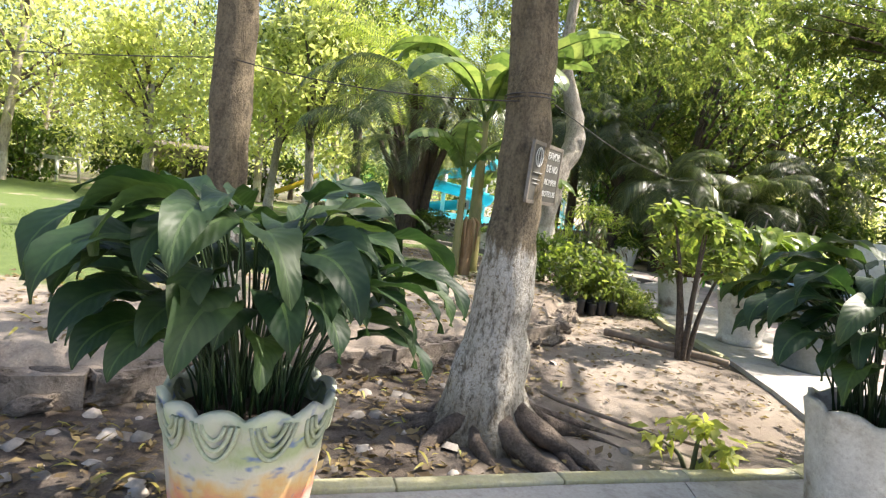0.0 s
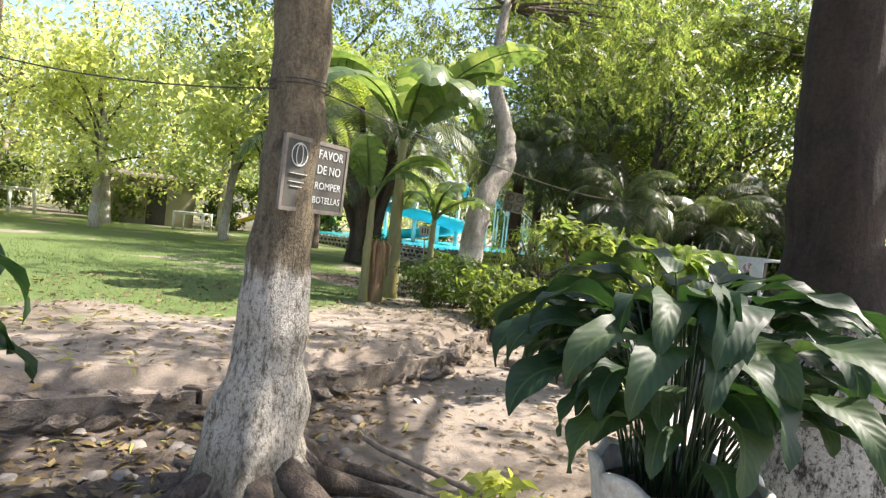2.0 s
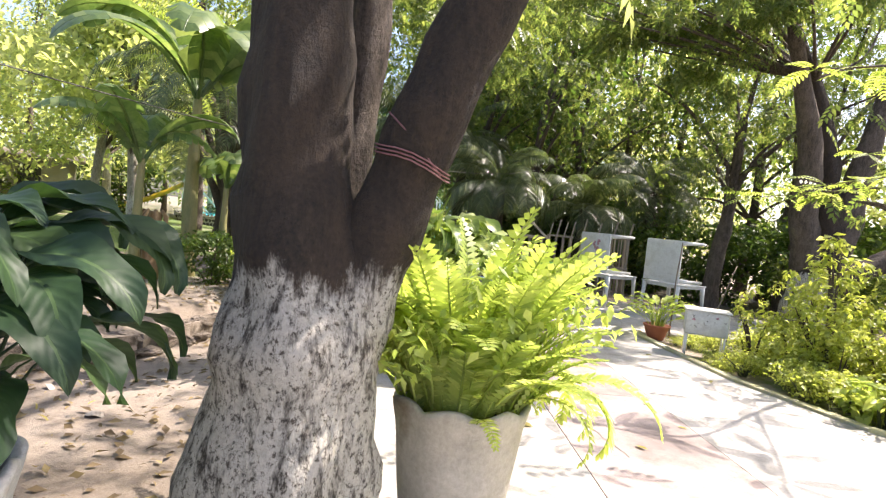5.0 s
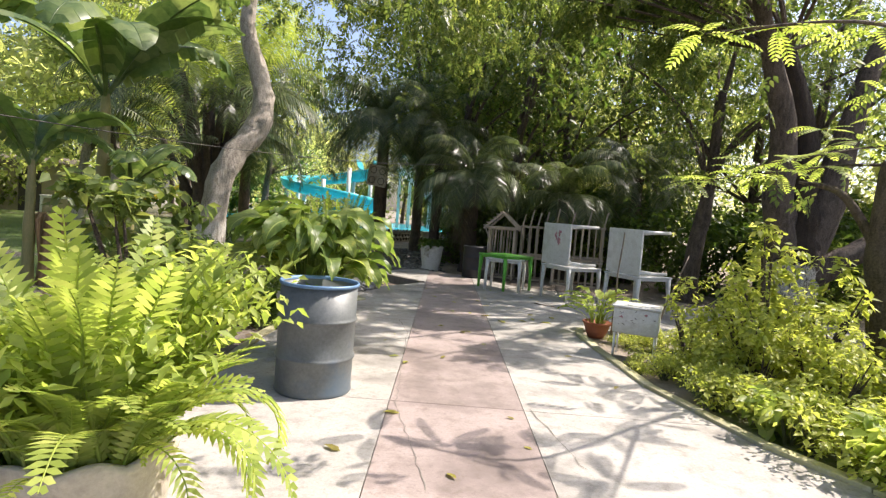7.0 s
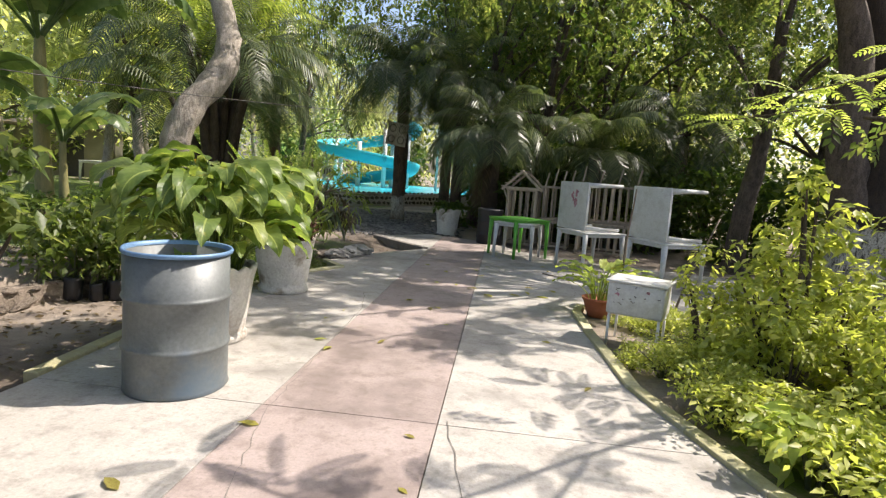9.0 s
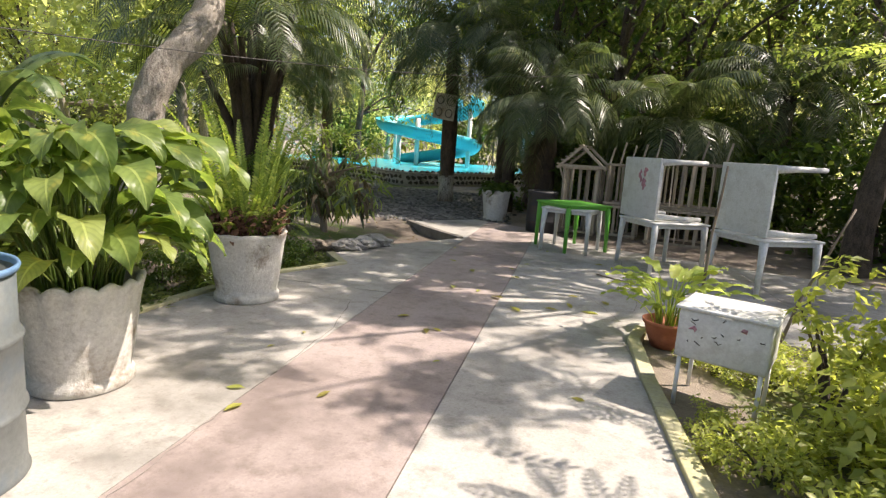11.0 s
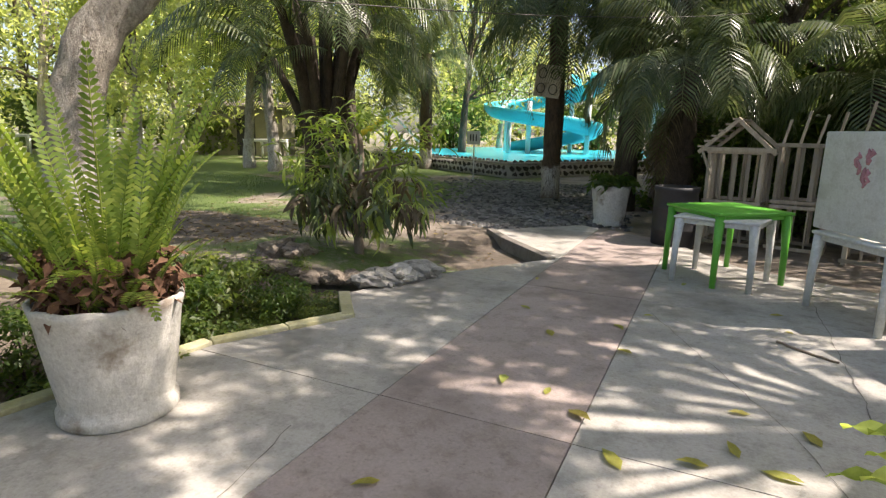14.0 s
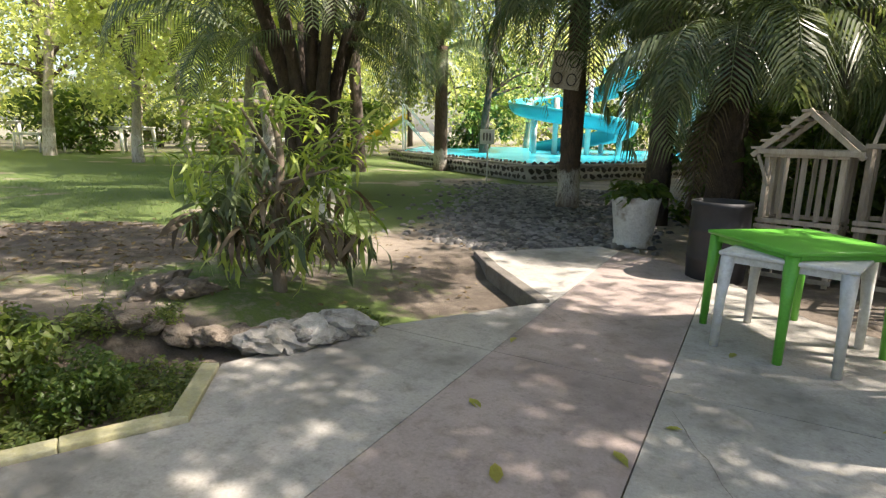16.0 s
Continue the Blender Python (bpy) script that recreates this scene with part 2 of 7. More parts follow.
M_KERB = surface("worn_yellow_kerb", (0.42, 0.38, 0.14), (0.5, 0.48, 0.34), 5, 50, 0.8, stain=(0.38, 0.36, 0.31), rel=0.5, grime=(0.27, 0.25, 0.19))
M_STONE = surface("stone", (0.13, 0.115, 0.095), (0.3, 0.27, 0.23), 5, 40, 0.9, rel=0.8, dist=0.02, var=0.45)
M_COBBLE = surface("river_cobble", (0.13, 0.12, 0.108), (0.31, 0.295, 0.27), 5, 60, 0.8, rel=0.5, var=0.8, island=True)
M_LOOSE = surface("loose_pale_stone", (0.22, 0.19, 0.15), (0.46, 0.42, 0.36), 6, 50, 0.9, rel=0.7, var=0.7, island=True)
M_PALESTONE = surface("pale_stone", (0.24, 0.225, 0.195), (0.54, 0.515, 0.46), 7, 40, 0.9, stain=(0.16, 0.14, 0.115), rel=0.8, dist=0.02, var=0.4)
M_EARTHSTONE = surface("earth_caked_stone", (0.15, 0.118, 0.086), (0.36, 0.3, 0.235), 11, 60, 0.95, stain=(0.08, 0.062, 0.04), rel=1.0, dist=0.04, var=0.35)
M_DARKSTONE = surface("dark_wall_stone", (0.045, 0.04, 0.036), (0.12, 0.105, 0.09), 5, 40, 0.85, rel=0.8, dist=0.02, var=0.5)
M_MORTAR = surface("mortar", (0.42, 0.4, 0.36), (0.6, 0.58, 0.53), 4, 50, 0.9)
M_GREEN = surface("green_plastic", (0.09, 0.36, 0.03), (0.12, 0.42, 0.05), 3, 60, 0.4, rel=0.08, var=0)
M_WHITEP = surface("white_plastic", (0.55, 0.55, 0.52), (0.7, 0.7, 0.67), 2.5, 50, 0.5, stain=(0.46, 0.45, 0.4), rel=0.1, var=0.1, grime=(0.4, 0.38, 0.32))
M_WOOD = surface("weathered_sawn_wood", (0.26, 0.21, 0.15), (0.52, 0.45, 0.35), 5, 60, 0.85, stretch=(3, 3, 0.4), rel=0.7, var=0.4)
M_STEEL = surface("painted_barrel", (0.09, 0.1, 0.094), (0.17, 0.183, 0.178), 3, 40, 0.5, 0.25, stain=(0.09, 0.125, 0.155), rel=0.2, var=0)
M_RIMBLUE = surface("blue_rim_paint", (0.08, 0.16, 0.28), (0.15, 0.26, 0.4), 6, 50, 0.5, 0.2, var=0)
M_METAL = surface("rusty_metal", (0.16, 0.13, 0.1), (0.3, 0.27, 0.23), 6, 60, 0.6, 0.6)
M_SIGN = surface("dull_green_sign", (0.05, 0.048, 0.038), (0.085, 0.08, 0.062), 5, 60, 0.75, rel=0.15, var=0)
M_LETTER = surface("white_letter_paint", (0.5, 0.5, 0.46), (0.62, 0.62, 0.58), 20, 90, 0.7, var=0)
M_BAG = surface("black_nursery_bag", (0.012, 0.012, 0.013), (0.03, 0.03, 0.032), 14, 60, 0.35, rel=0.8)
M_SLIDE = surface("turquoise_fibreglass", (0.02, 0.4, 0.5), (0.04, 0.5, 0.58), 1, 20, 0.35, rel=0.05, var=0)
M_YELLOW = surface("yellow_fibreglass", (0.6, 0.4, 0.02), (0.7, 0.5, 0.05), 1, 20, 0.4, rel=0.05, var=0)
M_WHITEPAINT = surface("white_steel_paint", (0.62, 0.62, 0.6), (0.78, 0.78, 0.76), 2, 30, 0.5, rel=0.1, var=0)
M_PLASTER = surface("hut_plaster", (0.3, 0.27, 0.2), (0.42, 0.38, 0.29), 2, 30, 0.9)
M_ROOF = surface("hut_roof", (0.12, 0.1, 0.08), (0.22, 0.18, 0.14), 3, 30, 0.9)
M_PINK = surface("faded_pink_paint", (0.42, 0.16, 0.2), (0.55, 0.3, 0.32), 30, 60, 0.7, var=0.3)
M_BLACKDRUM = surface("black_plastic_drum", (0.008, 0.008, 0.009), (0.022, 0.022, 0.025), 4, 40, 0.6, rel=0.2, var=0)
M_BLACKP = surface("black_paint", (0.02, 0.02, 0.02), (0.06, 0.05, 0.05), 12, 60, 0.6, var=0)
M_ROPE = surface("red_cord", (0.14, 0.03, 0.04), (0.24, 0.13, 0.12), 60, 120, 0.8, var=0)
M_WIRE = surface("wire", (0.04, 0.04, 0.035), (0.1, 0.09, 0.08), 20, 80, 0.5, 0.6, var=0)


def painted_pot():
    """Pale green rim, bands of orange, red and blue paint that bleed into each other."""
    m, nt, b, out = material("hand_painted_pot")
    tc = nt.nodes.new("ShaderNodeTexCoord")
    sp = nt.nodes.new("ShaderNodeSeparateXYZ")
    nt.links.new(tc.outputs["Object"], sp.inputs[0])
    wob = nt.nodes.new("ShaderNodeMath")
    wob.operation = "MULTIPLY_ADD"
    nt.links.new(tex(nt, 9, 3), wob.inputs[0])
    wob.inputs[1].default_value = 0.22
    nt.links.new(sp.outputs["Z"], wob.inputs[2])
    bands = ramp(nt, wob.outputs[0], [(0.18, (0.1, 0.14, 0.3)), (0.3, (0.42, 0.42, 0.36)), (0.38, (0.5, 0.16, 0.1)), (0.45, (0.5, 0.33, 0.13)),
                                      (0.51, (0.45, 0.43, 0.33)), (0.6, (0.27, 0.32, 0.16)), (0.72, (0.42, 0.45, 0.36))])
    blue = ramp(nt, tex(nt, 11, 2, stretch=(1, 1, 2)), [(0.56, (0, 0, 0)), (0.68, (0.9,) * 3)])
    col = mixc(nt, blue, bands, (0.09, 0.14, 0.27))
    col = mixc(nt, ramp(nt, tex(nt, 4, 6), [(0.5, (0, 0, 0)), (0.62, (0.75,) * 3)]), col, (0.42, 0.4, 0.34))
    nt.links.new(col, b.inputs["Base Color"])
    b.inputs["Roughness"].default_value = 0.75
    bump(nt, b, tex(nt, 40, 6), 0.4, 0.01)
    return m


M_POTPAINT = painted_pot()
M_SWAG = surface("pale_green_relief_paint", (0.24, 0.29, 0.16), (0.42, 0.45, 0.33), 12, 60, 0.75, stain=(0.36, 0.35, 0.28))


def ground_material():
    """Bare earth with litter and worn patches; the lawn where the mesh's grass value says so."""
    m, nt, b, out = material("earth_and_lawn")
    at = nt.nodes.new("ShaderNodeAttribute")
    at.attribute_name = "grass"
    n1, n2, n3 = tex(nt, 0.8, 6), tex(nt, 9, 8, 0.7), tex(nt, 70, 6, 0.75)
    earth = mixc(nt, ramp(nt, n1, [(0.35, (0, 0, 0)), (0.65, (1, 1, 1))]), (0.155, 0.127, 0.097), (0.35, 0.302, 0.245))
    earth = mixc(nt, ramp(nt, n2, [(0.5, (0, 0, 0)), (0.72, (0.8,) * 3)]), earth, (0.1, 0.07, 0.048))
    lit = nt.nodes.new("ShaderNodeAttribute")
    lit.attribute_name = "humus"
    hm = nt.nodes.new("ShaderNodeMath")
    hm.operation = "MULTIPLY"
    nt.links.new(lit.outputs["Fac"], hm.inputs[0])
    nt.links.new(ramp(nt, tex(nt, 4, 6, 0.65), [(0.3, (0.45,) * 3), (0.6, (1, 1, 1))]), hm.inputs[1])
    earth = mixc(nt, 0.3, earth, ramp(nt, n3, [(0.3, (0.08, 0.06, 0.04)), (0.7, (0.42, 0.34, 0.25))]))
    earth = mixc(nt, hm.outputs[0], earth, ramp(nt, n3, [(0.3, (0.02, 0.014, 0.01)), (0.55, (0.05, 0.036, 0.025)), (0.75, (0.13, 0.1, 0.065))]))
    lawn = mixc(nt, ramp(nt, n2, [(0.35, (0, 0, 0)), (0.65, (1, 1, 1))]), (0.045, 0.085, 0.016), (0.11, 0.155, 0.033))
    lawn = mixc(nt, 0.4, lawn, ramp(nt, n3, [(0.3, (0.03, 0.06, 0.012)), (0.7, (0.2, 0.26, 0.07))]))
    ma = nt.nodes.new("ShaderNodeMath")
    ma.operation = "MULTIPLY_ADD"
    nt.links.new(n2, ma.inputs[0])
    ma.inputs[1].default_value = 0.9
    bare = ramp(nt, tex(nt, 0.35, 4, 0.6), [(0.36, (0.25,) * 3), (0.5, (1, 1, 1))])
    wear = nt.nodes.new("ShaderNodeMath")
    wear.operation = "MULTIPLY"
    nt.links.new(at.outputs["Fac"], wear.inputs[0])
    nt.links.new(bare, wear.inputs[1])
    nt.links.new(wear.outputs[0], ma.inputs[2])
    col = mixc(nt, ramp(nt, ma.outputs[0], [(0.75, (0, 0, 0)), (1.0, (1, 1, 1))]), earth, lawn)
    nt.links.new(col, b.inputs["Base Color"])
    b.inputs["Roughness"].default_value = 0.95
    bump(nt, b, mixc(nt, 0.5, n2, n3), 0.8, 0.03)
    return m


M_GROUND = ground_material()


def water_material():
    m, nt, b, out = material("pool_water")
    b.inputs["Base Color"].default_value = (0.04, 0.56, 0.7, 1)
    b.inputs["Roughness"].default_value = 0.2
    b.inputs["Specular IOR Level"].default_value = 0.12
    bump(nt, b, tex(nt, 3, 3), 0.15, 0.02)
    return m


M_WATER = water_material()


# ---- mesh helpers ----
class Shape:
    """Gathers vertices and faces for one mesh."""

    def __init__(self):
        self.v, self.f = [], []

    def add(self, v, f):
        k = len(self.v)
        self.v += [tuple(p) for p in v]
        self.f += [tuple(i + k for i in q) for q in f]
        return self

    def mesh(self, name, smooth=True):
        me = bpy.data.meshes.new(name)
        me.from_pydata(self.v, [], self.f)
        if smooth:
            me.shade_smooth()
        me.update()
        return me


def thing(name, label, category, m=Matrix(), group="", kind=""):
    ob = new(name)
    ob.empty_display_size = 0.1
    ob.matrix_basis = m
    return tagged(ob, label, category, group, kind)


def part(name, shape, mat, parent=None, label="", m=None, smooth=True):
    """Links a Shape or a mesh as one object under a thing or a part."""
    me = shape.mesh(name, smooth) if isinstance(shape, Shape) else shape
    if mat and not me.materials:
        me.materials.append(mat)
    ob = new(name, me)
    if parent:
        ob.parent = parent
    if m is not None:
        ob.matrix_basis = m
    if label:
        ob["label"] = label
    return ob


def tube(sh, pts, radii, n=10, lobes=0.0, rough=0.0, seed=0, cap=True, count=5):
    """A tapered tube along pts, with optional lobes and roughness."""
    pts = [Vector(p) for p in pts]
    rings, ref = [], None
    for i, p in enumerate(pts):
        t = (pts[min(i + 1, len(pts) - 1)] - pts[max(i - 1, 0)]).normalized()
        ref = ref or (Vector((1, 0, 0)) if abs(t.x) < 0.8 else Vector((0, 1, 0)))
        u = (ref - t * ref.dot(t)).normalized()
        ref, w = u, t.cross(u)
        ring = []
        for k in range(n):
            a = 2 * math.pi * k / n
            r = radii[i] * (1 + lobes * math.sin(count * a + seed + i * 0.15))
            if rough:
                q = p + (u * math.cos(a) + w * math.sin(a)) * r
                r *= 1 + rough * noise.noise(q * 5 + Vector((seed, 0, 0)))
            ring.append(p + (u * math.cos(a) + w * math.sin(a)) * r)
        rings.append(ring)
    v = [p for r in rings for p in r]
    f = [(i * n + k, i * n + (k + 1) % n, (i + 1) * n + (k + 1) % n, (i + 1) * n + k) for i in range(len(pts) - 1) for k in range(n)]
    if cap:
        f += [tuple(range(n))[::-1], tuple((len(pts) - 1) * n + k for k in range(n))]
    return sh.add(v, f)


def box(sh, size, m=Matrix(), bev=0.0):
    """A box with chamfered edges, centred on m."""
    x, y, z = (s / 2 for s in size)
    if not bev:
        v = [m @ Vector((a * x, b * y, c * z)) for a in (-1, 1) for b in (-1, 1) for c in (-1, 1)]
        return sh.add(v, [(0, 1, 3, 2), (4, 6, 7, 5), (0, 4, 5, 1), (2, 3, 7, 6), (0, 2, 6, 4), (1, 5, 7, 3)])
    bm = bmesh.new()
    bmesh.ops.create_cube(bm, size=1, matrix=Matrix.Diagonal((*size, 1)))
    bmesh.ops.bevel(bm, geom=bm.edges[:], offset=bev, segments=2, affect="EDGES", profile=0.5)
    bm.verts.index_update()
    sh.add([m @ v.co for v in bm.verts], [[v.index for v in f.verts] for f in bm.faces])
    bm.free()
    return sh


def bar(sh, a, b, w, d=None, bev=0.0):
    """A beam from a to b."""
    a, b = Vector(a), Vector(b)
    q = (b - a).to_track_quat("Z", "Y").to_matrix().to_4x4()
    return box(sh, (w, d or w, (b - a).length), Matrix.Translation((a + b) / 2) @ q, bev)


def revolve(sh, prof, n=40, wave=None):
    """Turns a profile of (radius, height) about z. wave(a, i): factor for the radius, and a lift."""
    v, k = [], len(prof)
    for j in range(n):
        a = 2 * math.pi * j / n
        for i, (r, z) in enumerate(prof):
            s, up = wave(a, i) if wave else (1, 0)
            v.append((r * s * math.cos(a), r * s * math.sin(a), z + up))
    f = [(j * k + i, ((j + 1) % n) * k + i, ((j + 1) % n) * k + i + 1, j * k + i + 1) for j in range(n) for i in range(k - 1)]
    return sh.add(v, f)


def scatter(name, tv, tf, P, R, S):
    """One mesh of many copies of a small template: places P, turns R, sizes S."""
    tv, tf = np.asarray(tv, float), np.asarray(tf)
    n = len(P)
    v = (np.einsum("nij,kj->nki", R, tv) * np.asarray(S).reshape(n, 1, -1) + P[:, None, :]).reshape(-1, 3)
    f = (tf[None] + (np.arange(n) * len(tv))[:, None, None]).reshape(-1, tf.shape[1])
    me = bpy.data.meshes.new(name)
    me.vertices.add(len(v))
    me.vertices.foreach_set("co", v.ravel())
    me.loops.add(f.size)
    me.loops.foreach_set("vertex_index", f.ravel().astype(np.int32))
    me.polygons.add(len(f))
    me.polygons.foreach_set("loop_start", (np.arange(len(f)) * f.shape[1]).astype(np.int32))
    me.update(calc_edges=True)
    me.validate()
    return me


def turns(yaw, pitch, roll):
    """Rotation matrices: roll about y, then pitch about x, then yaw about z."""
    cz, sz, cx, sx, cy, sy = np.cos(yaw), np.sin(yaw), np.cos(pitch), np.sin(pitch), np.cos(roll), np.sin(roll)
    o, i = np.zeros_like(yaw), np.ones_like(yaw)
    Z = np.array([[cz, -sz, o], [sz, cz, o], [o, o, i]])
    X = np.array([[i, o, o], [o, cx, -sx], [o, sx, cx]])
    Y = np.array([[cy, o, sy], [o, i, o], [-sy, o, cy]])
    return np.einsum("ijn,jkn,kln->nil", Z, X, Y)


LEAF_V = [(0, 0, 0), (0.24, 0.4, 0.06), (0, 1, -0.08), (-0.24, 0.4, 0.06)]
LEAF_F = [(0, 1, 2), (0, 2, 3)]
BEND_V = [(0, 0, 0), (0.055, 0.28, 0.07), (-0.055, 0.28, 0.07), (0.065, 0.58, 0.03), (-0.065, 0.58, 0.03), (0.04, 0.84, -0.12), (-0.04, 0.84, -0.12), (0, 1, -0.3)]
BEND_F = [(0, 1, 2), (1, 3, 4), (1, 4, 2), (3, 5, 6), (3, 6, 4), (5, 7, 6)]


def sprig():
    """A twig's end with nine leaflets."""
    v, f = [], []
    for i in range(9):
        t = i / 8
        side = 0 if i == 8 else (1 if i % 2 else -1)
        base = Vector((0, 0.15 + 0.75 * t, -0.18 * t * t))
        ang = side * radians(62 - 25 * t)
        rot = Matrix.Rotation(-ang, 3, "Z") @ Matrix.Rotation(radians(-18), 3, "X")
        k = len(v)
        v += [tuple(base + rot @ (Vector(p) * (0.36 - 0.06 * t))) for p in LEAF_V]
        f += [tuple(q + k for q in tri) for tri in LEAF_F]
    return v, f


SPRIG_V, SPRIG_F = sprig()


def clumps(rng, centres, per, spread, flat=0.7):
    """Leaf places around the centres."""
    c = np.repeat(np.asarray(centres, float), per, axis=0)
    d = rng.normal(size=c.shape)
    d /= np.linalg.norm(d, axis=1)[:, None]
    return c + d * (rng.random((len(c), 1)) ** 0.45) * spread * np.array([1, 1, flat])


def leaf_mesh(name, rng, centres, per, spread, size, droop=(-1.1, 0.1), tmpl=(LEAF_V, LEAF_F), flat=0.7):
    P = clumps(rng, centres, per, spread, flat)
    n = len(P)
    R = turns(rng.random(n) * 2 * np.pi, rng.uniform(*droop, n), rng.normal(0, 0.5, n))
    return scatter(name, *tmpl, P, R, size * rng.uniform(0.65, 1.25, n))


# ---- the lie of the land ----
EDGE_Y = [-30, 1.0, 3.5, 4.2, 4.8, 6.6, 8.9, 10.8, 12.2, 13.0, 15.0, 20.0, 30.0]
EDGE_X = [-40, -6.0, -0.93, -0.36, 0.54, 1.98, 2.6, 3.0, 3.7, 3.7, 2.2, -1.5, -6.0]


def smooth(a, b, x):
    t = np.clip((x - a) / (b - a), 0, 1)
    return t * t * (3 - 2 * t)


def land(x, y):
    """Height of the ground: earth beside the path, a ditch, the lawn a step higher."""
    x, y = np.asarray(x, float), np.asarray(y, float)
    ex = np.interp(y, EDGE_Y, EDGE_X)
    w = 0.12 + 2.5 * smooth(12, 16, y)
    side = smooth(-w, w, ex - x)
    high = 0.26 - 0.17 * smooth(8.5, 12, y)
    ditch = -0.08 * smooth(8.8, 9.6, y) * smooth(12.3, 11.6, y) * smooth(4.6, 4.2, x) * smooth(2.9, 3.3, x)
    pit = -0.09 * smooth(12.7, 13.0, y) * smooth(15.3, 14.9, y) * smooth(5.5, 5.3, x) * smooth(3.6, 4.4, x)
    bump_ = 0.02 * np.sin(x * 2.3 + 1.7 * np.sin(y * 1.1)) * np.sin(y * 1.9 + x * 0.7)
    return -0.045 + side * (high + 0.045) + ditch * (1 - side) + pit * (1 - side) + bump_ * 0.5


# ---- ground ----
def build_ground():
    def axis(a, b, step, far):
        mid = np.arange(a, b + 1e-6, step)
        out = np.array([step * 1.32 ** k for k in range(1, 60)]).cumsum()
        out = out[out < far]
        return np.concatenate([(a - out)[::-1], mid, b + out])

    xs, ys = axis(-10, 12, 0.16, 900), axis(-2, 26, 0.16, 900)
    X, Y = np.meshgrid(xs, ys)
    Z = land(X, Y)
    me = bpy.data.meshes.new("ground")
    nx, ny = len(xs), len(ys)
    i = np.arange((nx) * (ny)).reshape(ny, nx)
    f = np.stack([i[:-1, :-1], i[:-1, 1:], i[1:, 1:], i[1:, :-1]], -1).reshape(-1, 4)
    me.from_pydata(np.stack([X, Y, Z], -1).reshape(-1, 3).tolist(), [], f.tolist())
    me.shade_smooth()
    ex = np.interp(Y, EDGE_Y, EDGE_X)
    lawn = smooth(0.6, 3.2, ex - X) * smooth(-2.5, 0.5, (Y - 6.2) - (X + 1.5) * 0.55)
    lawn = np.maximum(lawn, 0.75 * smooth(13, 14.5, Y) * smooth(3.2, 1.5, X))
    lawn = np.maximum(lawn, 0.55 * smooth(11.8, 12.5, Y) * smooth(15, 14, Y) * smooth(5.5, 5, X))
    lawn *= 1 - smooth(30, 36, np.hypot(X - 3, Y - 3)) * 0.6
    lawn = np.maximum(lawn, 0.5 * smooth(7.9, 8.3, X) * smooth(10.4, 10, Y) * smooth(3, 4, Y) * smooth(12, 11, X))
    patch = smooth(1.15, 0.75, np.hypot((X - 0.4 + 0.3 * np.sin(Y * 2)) / 1.9, (Y - 13.2 + 0.2 * np.sin(X * 2.4)) / 1.25))
    lawn *= 1 - patch
    at = me.attributes.new("grass", "FLOAT", "POINT")
    at.data.foreach_set("value", lawn.ravel())
    hum = smooth(-0.1, 0.4, X - ex) * smooth(2.3, 1.2, X + 0.25 * np.sin(Y * 2.1)) * smooth(8.2, 6.6, Y)
    hum = np.maximum(hum, 0.8 * smooth(9, 9.6, Y) * smooth(12.4, 11.8, Y) * smooth(4.2, 3.8, X) * smooth(2.4, 3.0, X))
    hum = np.maximum(hum, 0.75 * smooth(5.2, 6.0, Y) * smooth(10.5, 9.5, Y) * smooth(3.2, 3.7, X) * smooth(4.3, 4.0, X))
    hum = np.maximum(hum, 0.8 * smooth(12.8, 13.3, Y) * smooth(16.5, 15.5, Y) * smooth(2.8, 3.6, X) * smooth(5.5, 5.2, X))
    hum = np.maximum(hum, 0.7 * smooth(14.2, 14.8, Y) * smooth(6.3, 7.0, X) * smooth(24, 20, Y) * smooth(16, 13, X))
    hum = np.maximum(hum, 0.85 * patch)
    hu = me.attributes.new("humus", "FLOAT", "POINT")
    hu.data.foreach_set("value", hum.ravel())
    ob = part("ground", me, M_GROUND)
    tagged(ob, "bare trodden earth with leaf litter running into mown lawn", "ground", kind="structure")


build_ground()

# ---- concrete path ----
OUTLINE = [(-9, -0.7), (0.94, 2.96), (1.74, 3.27), (3.14, 3.76), (3.75, 4.2), (3.9, 5.6), (3.95, 6.5), (3.87, 8.3), (3.91, 9.23), (4.06, 10.39), (4.55, 11.31),
           (4.12, 11.85), (4.42, 12.72), (5.32, 14.1), (4.42, 15.06), (4.0, 15.6), (5.1, 16.8), (6.42, 16.1), (7.28, 14.78), (8.3, 14.3), (10.2, 13.6),
           (13, 13), (13, 10.25), (7.75, 10.2), (7.65, 9.75), (7.66, 9.0), (7.76, 7.5), (8.14, 6.2), (8.8, 5.0), (10.5, 3.4), (13, 2.2), (13, -4), (-9, -4)]
CUTS_X, CUTS_Y = [-9.1, -6, -3.2, -0.4, 2.4, 5.41, 6.46, 9.4, 13.1], [-4.1, -1, 2.4, 6.58, 10.3, 12.9, 17]


def clip_poly(poly, axis_, at, keep):
    """The part of a polygon on one side of a line of constant x or y."""
    res = []
    for p, q in zip(poly, poly[1:] + poly[:1]):
        inp, inq = (p[axis_] - at) * keep >= 0, (q[axis_] - at) * keep >= 0
        if inp:
            res.append(p)
        if inp != inq:
            t = (at - p[axis_]) / (q[axis_] - p[axis_])
            res.append((p[0] + t * (q[0] - p[0]), p[1] + t * (q[1] - p[1])))
    return res


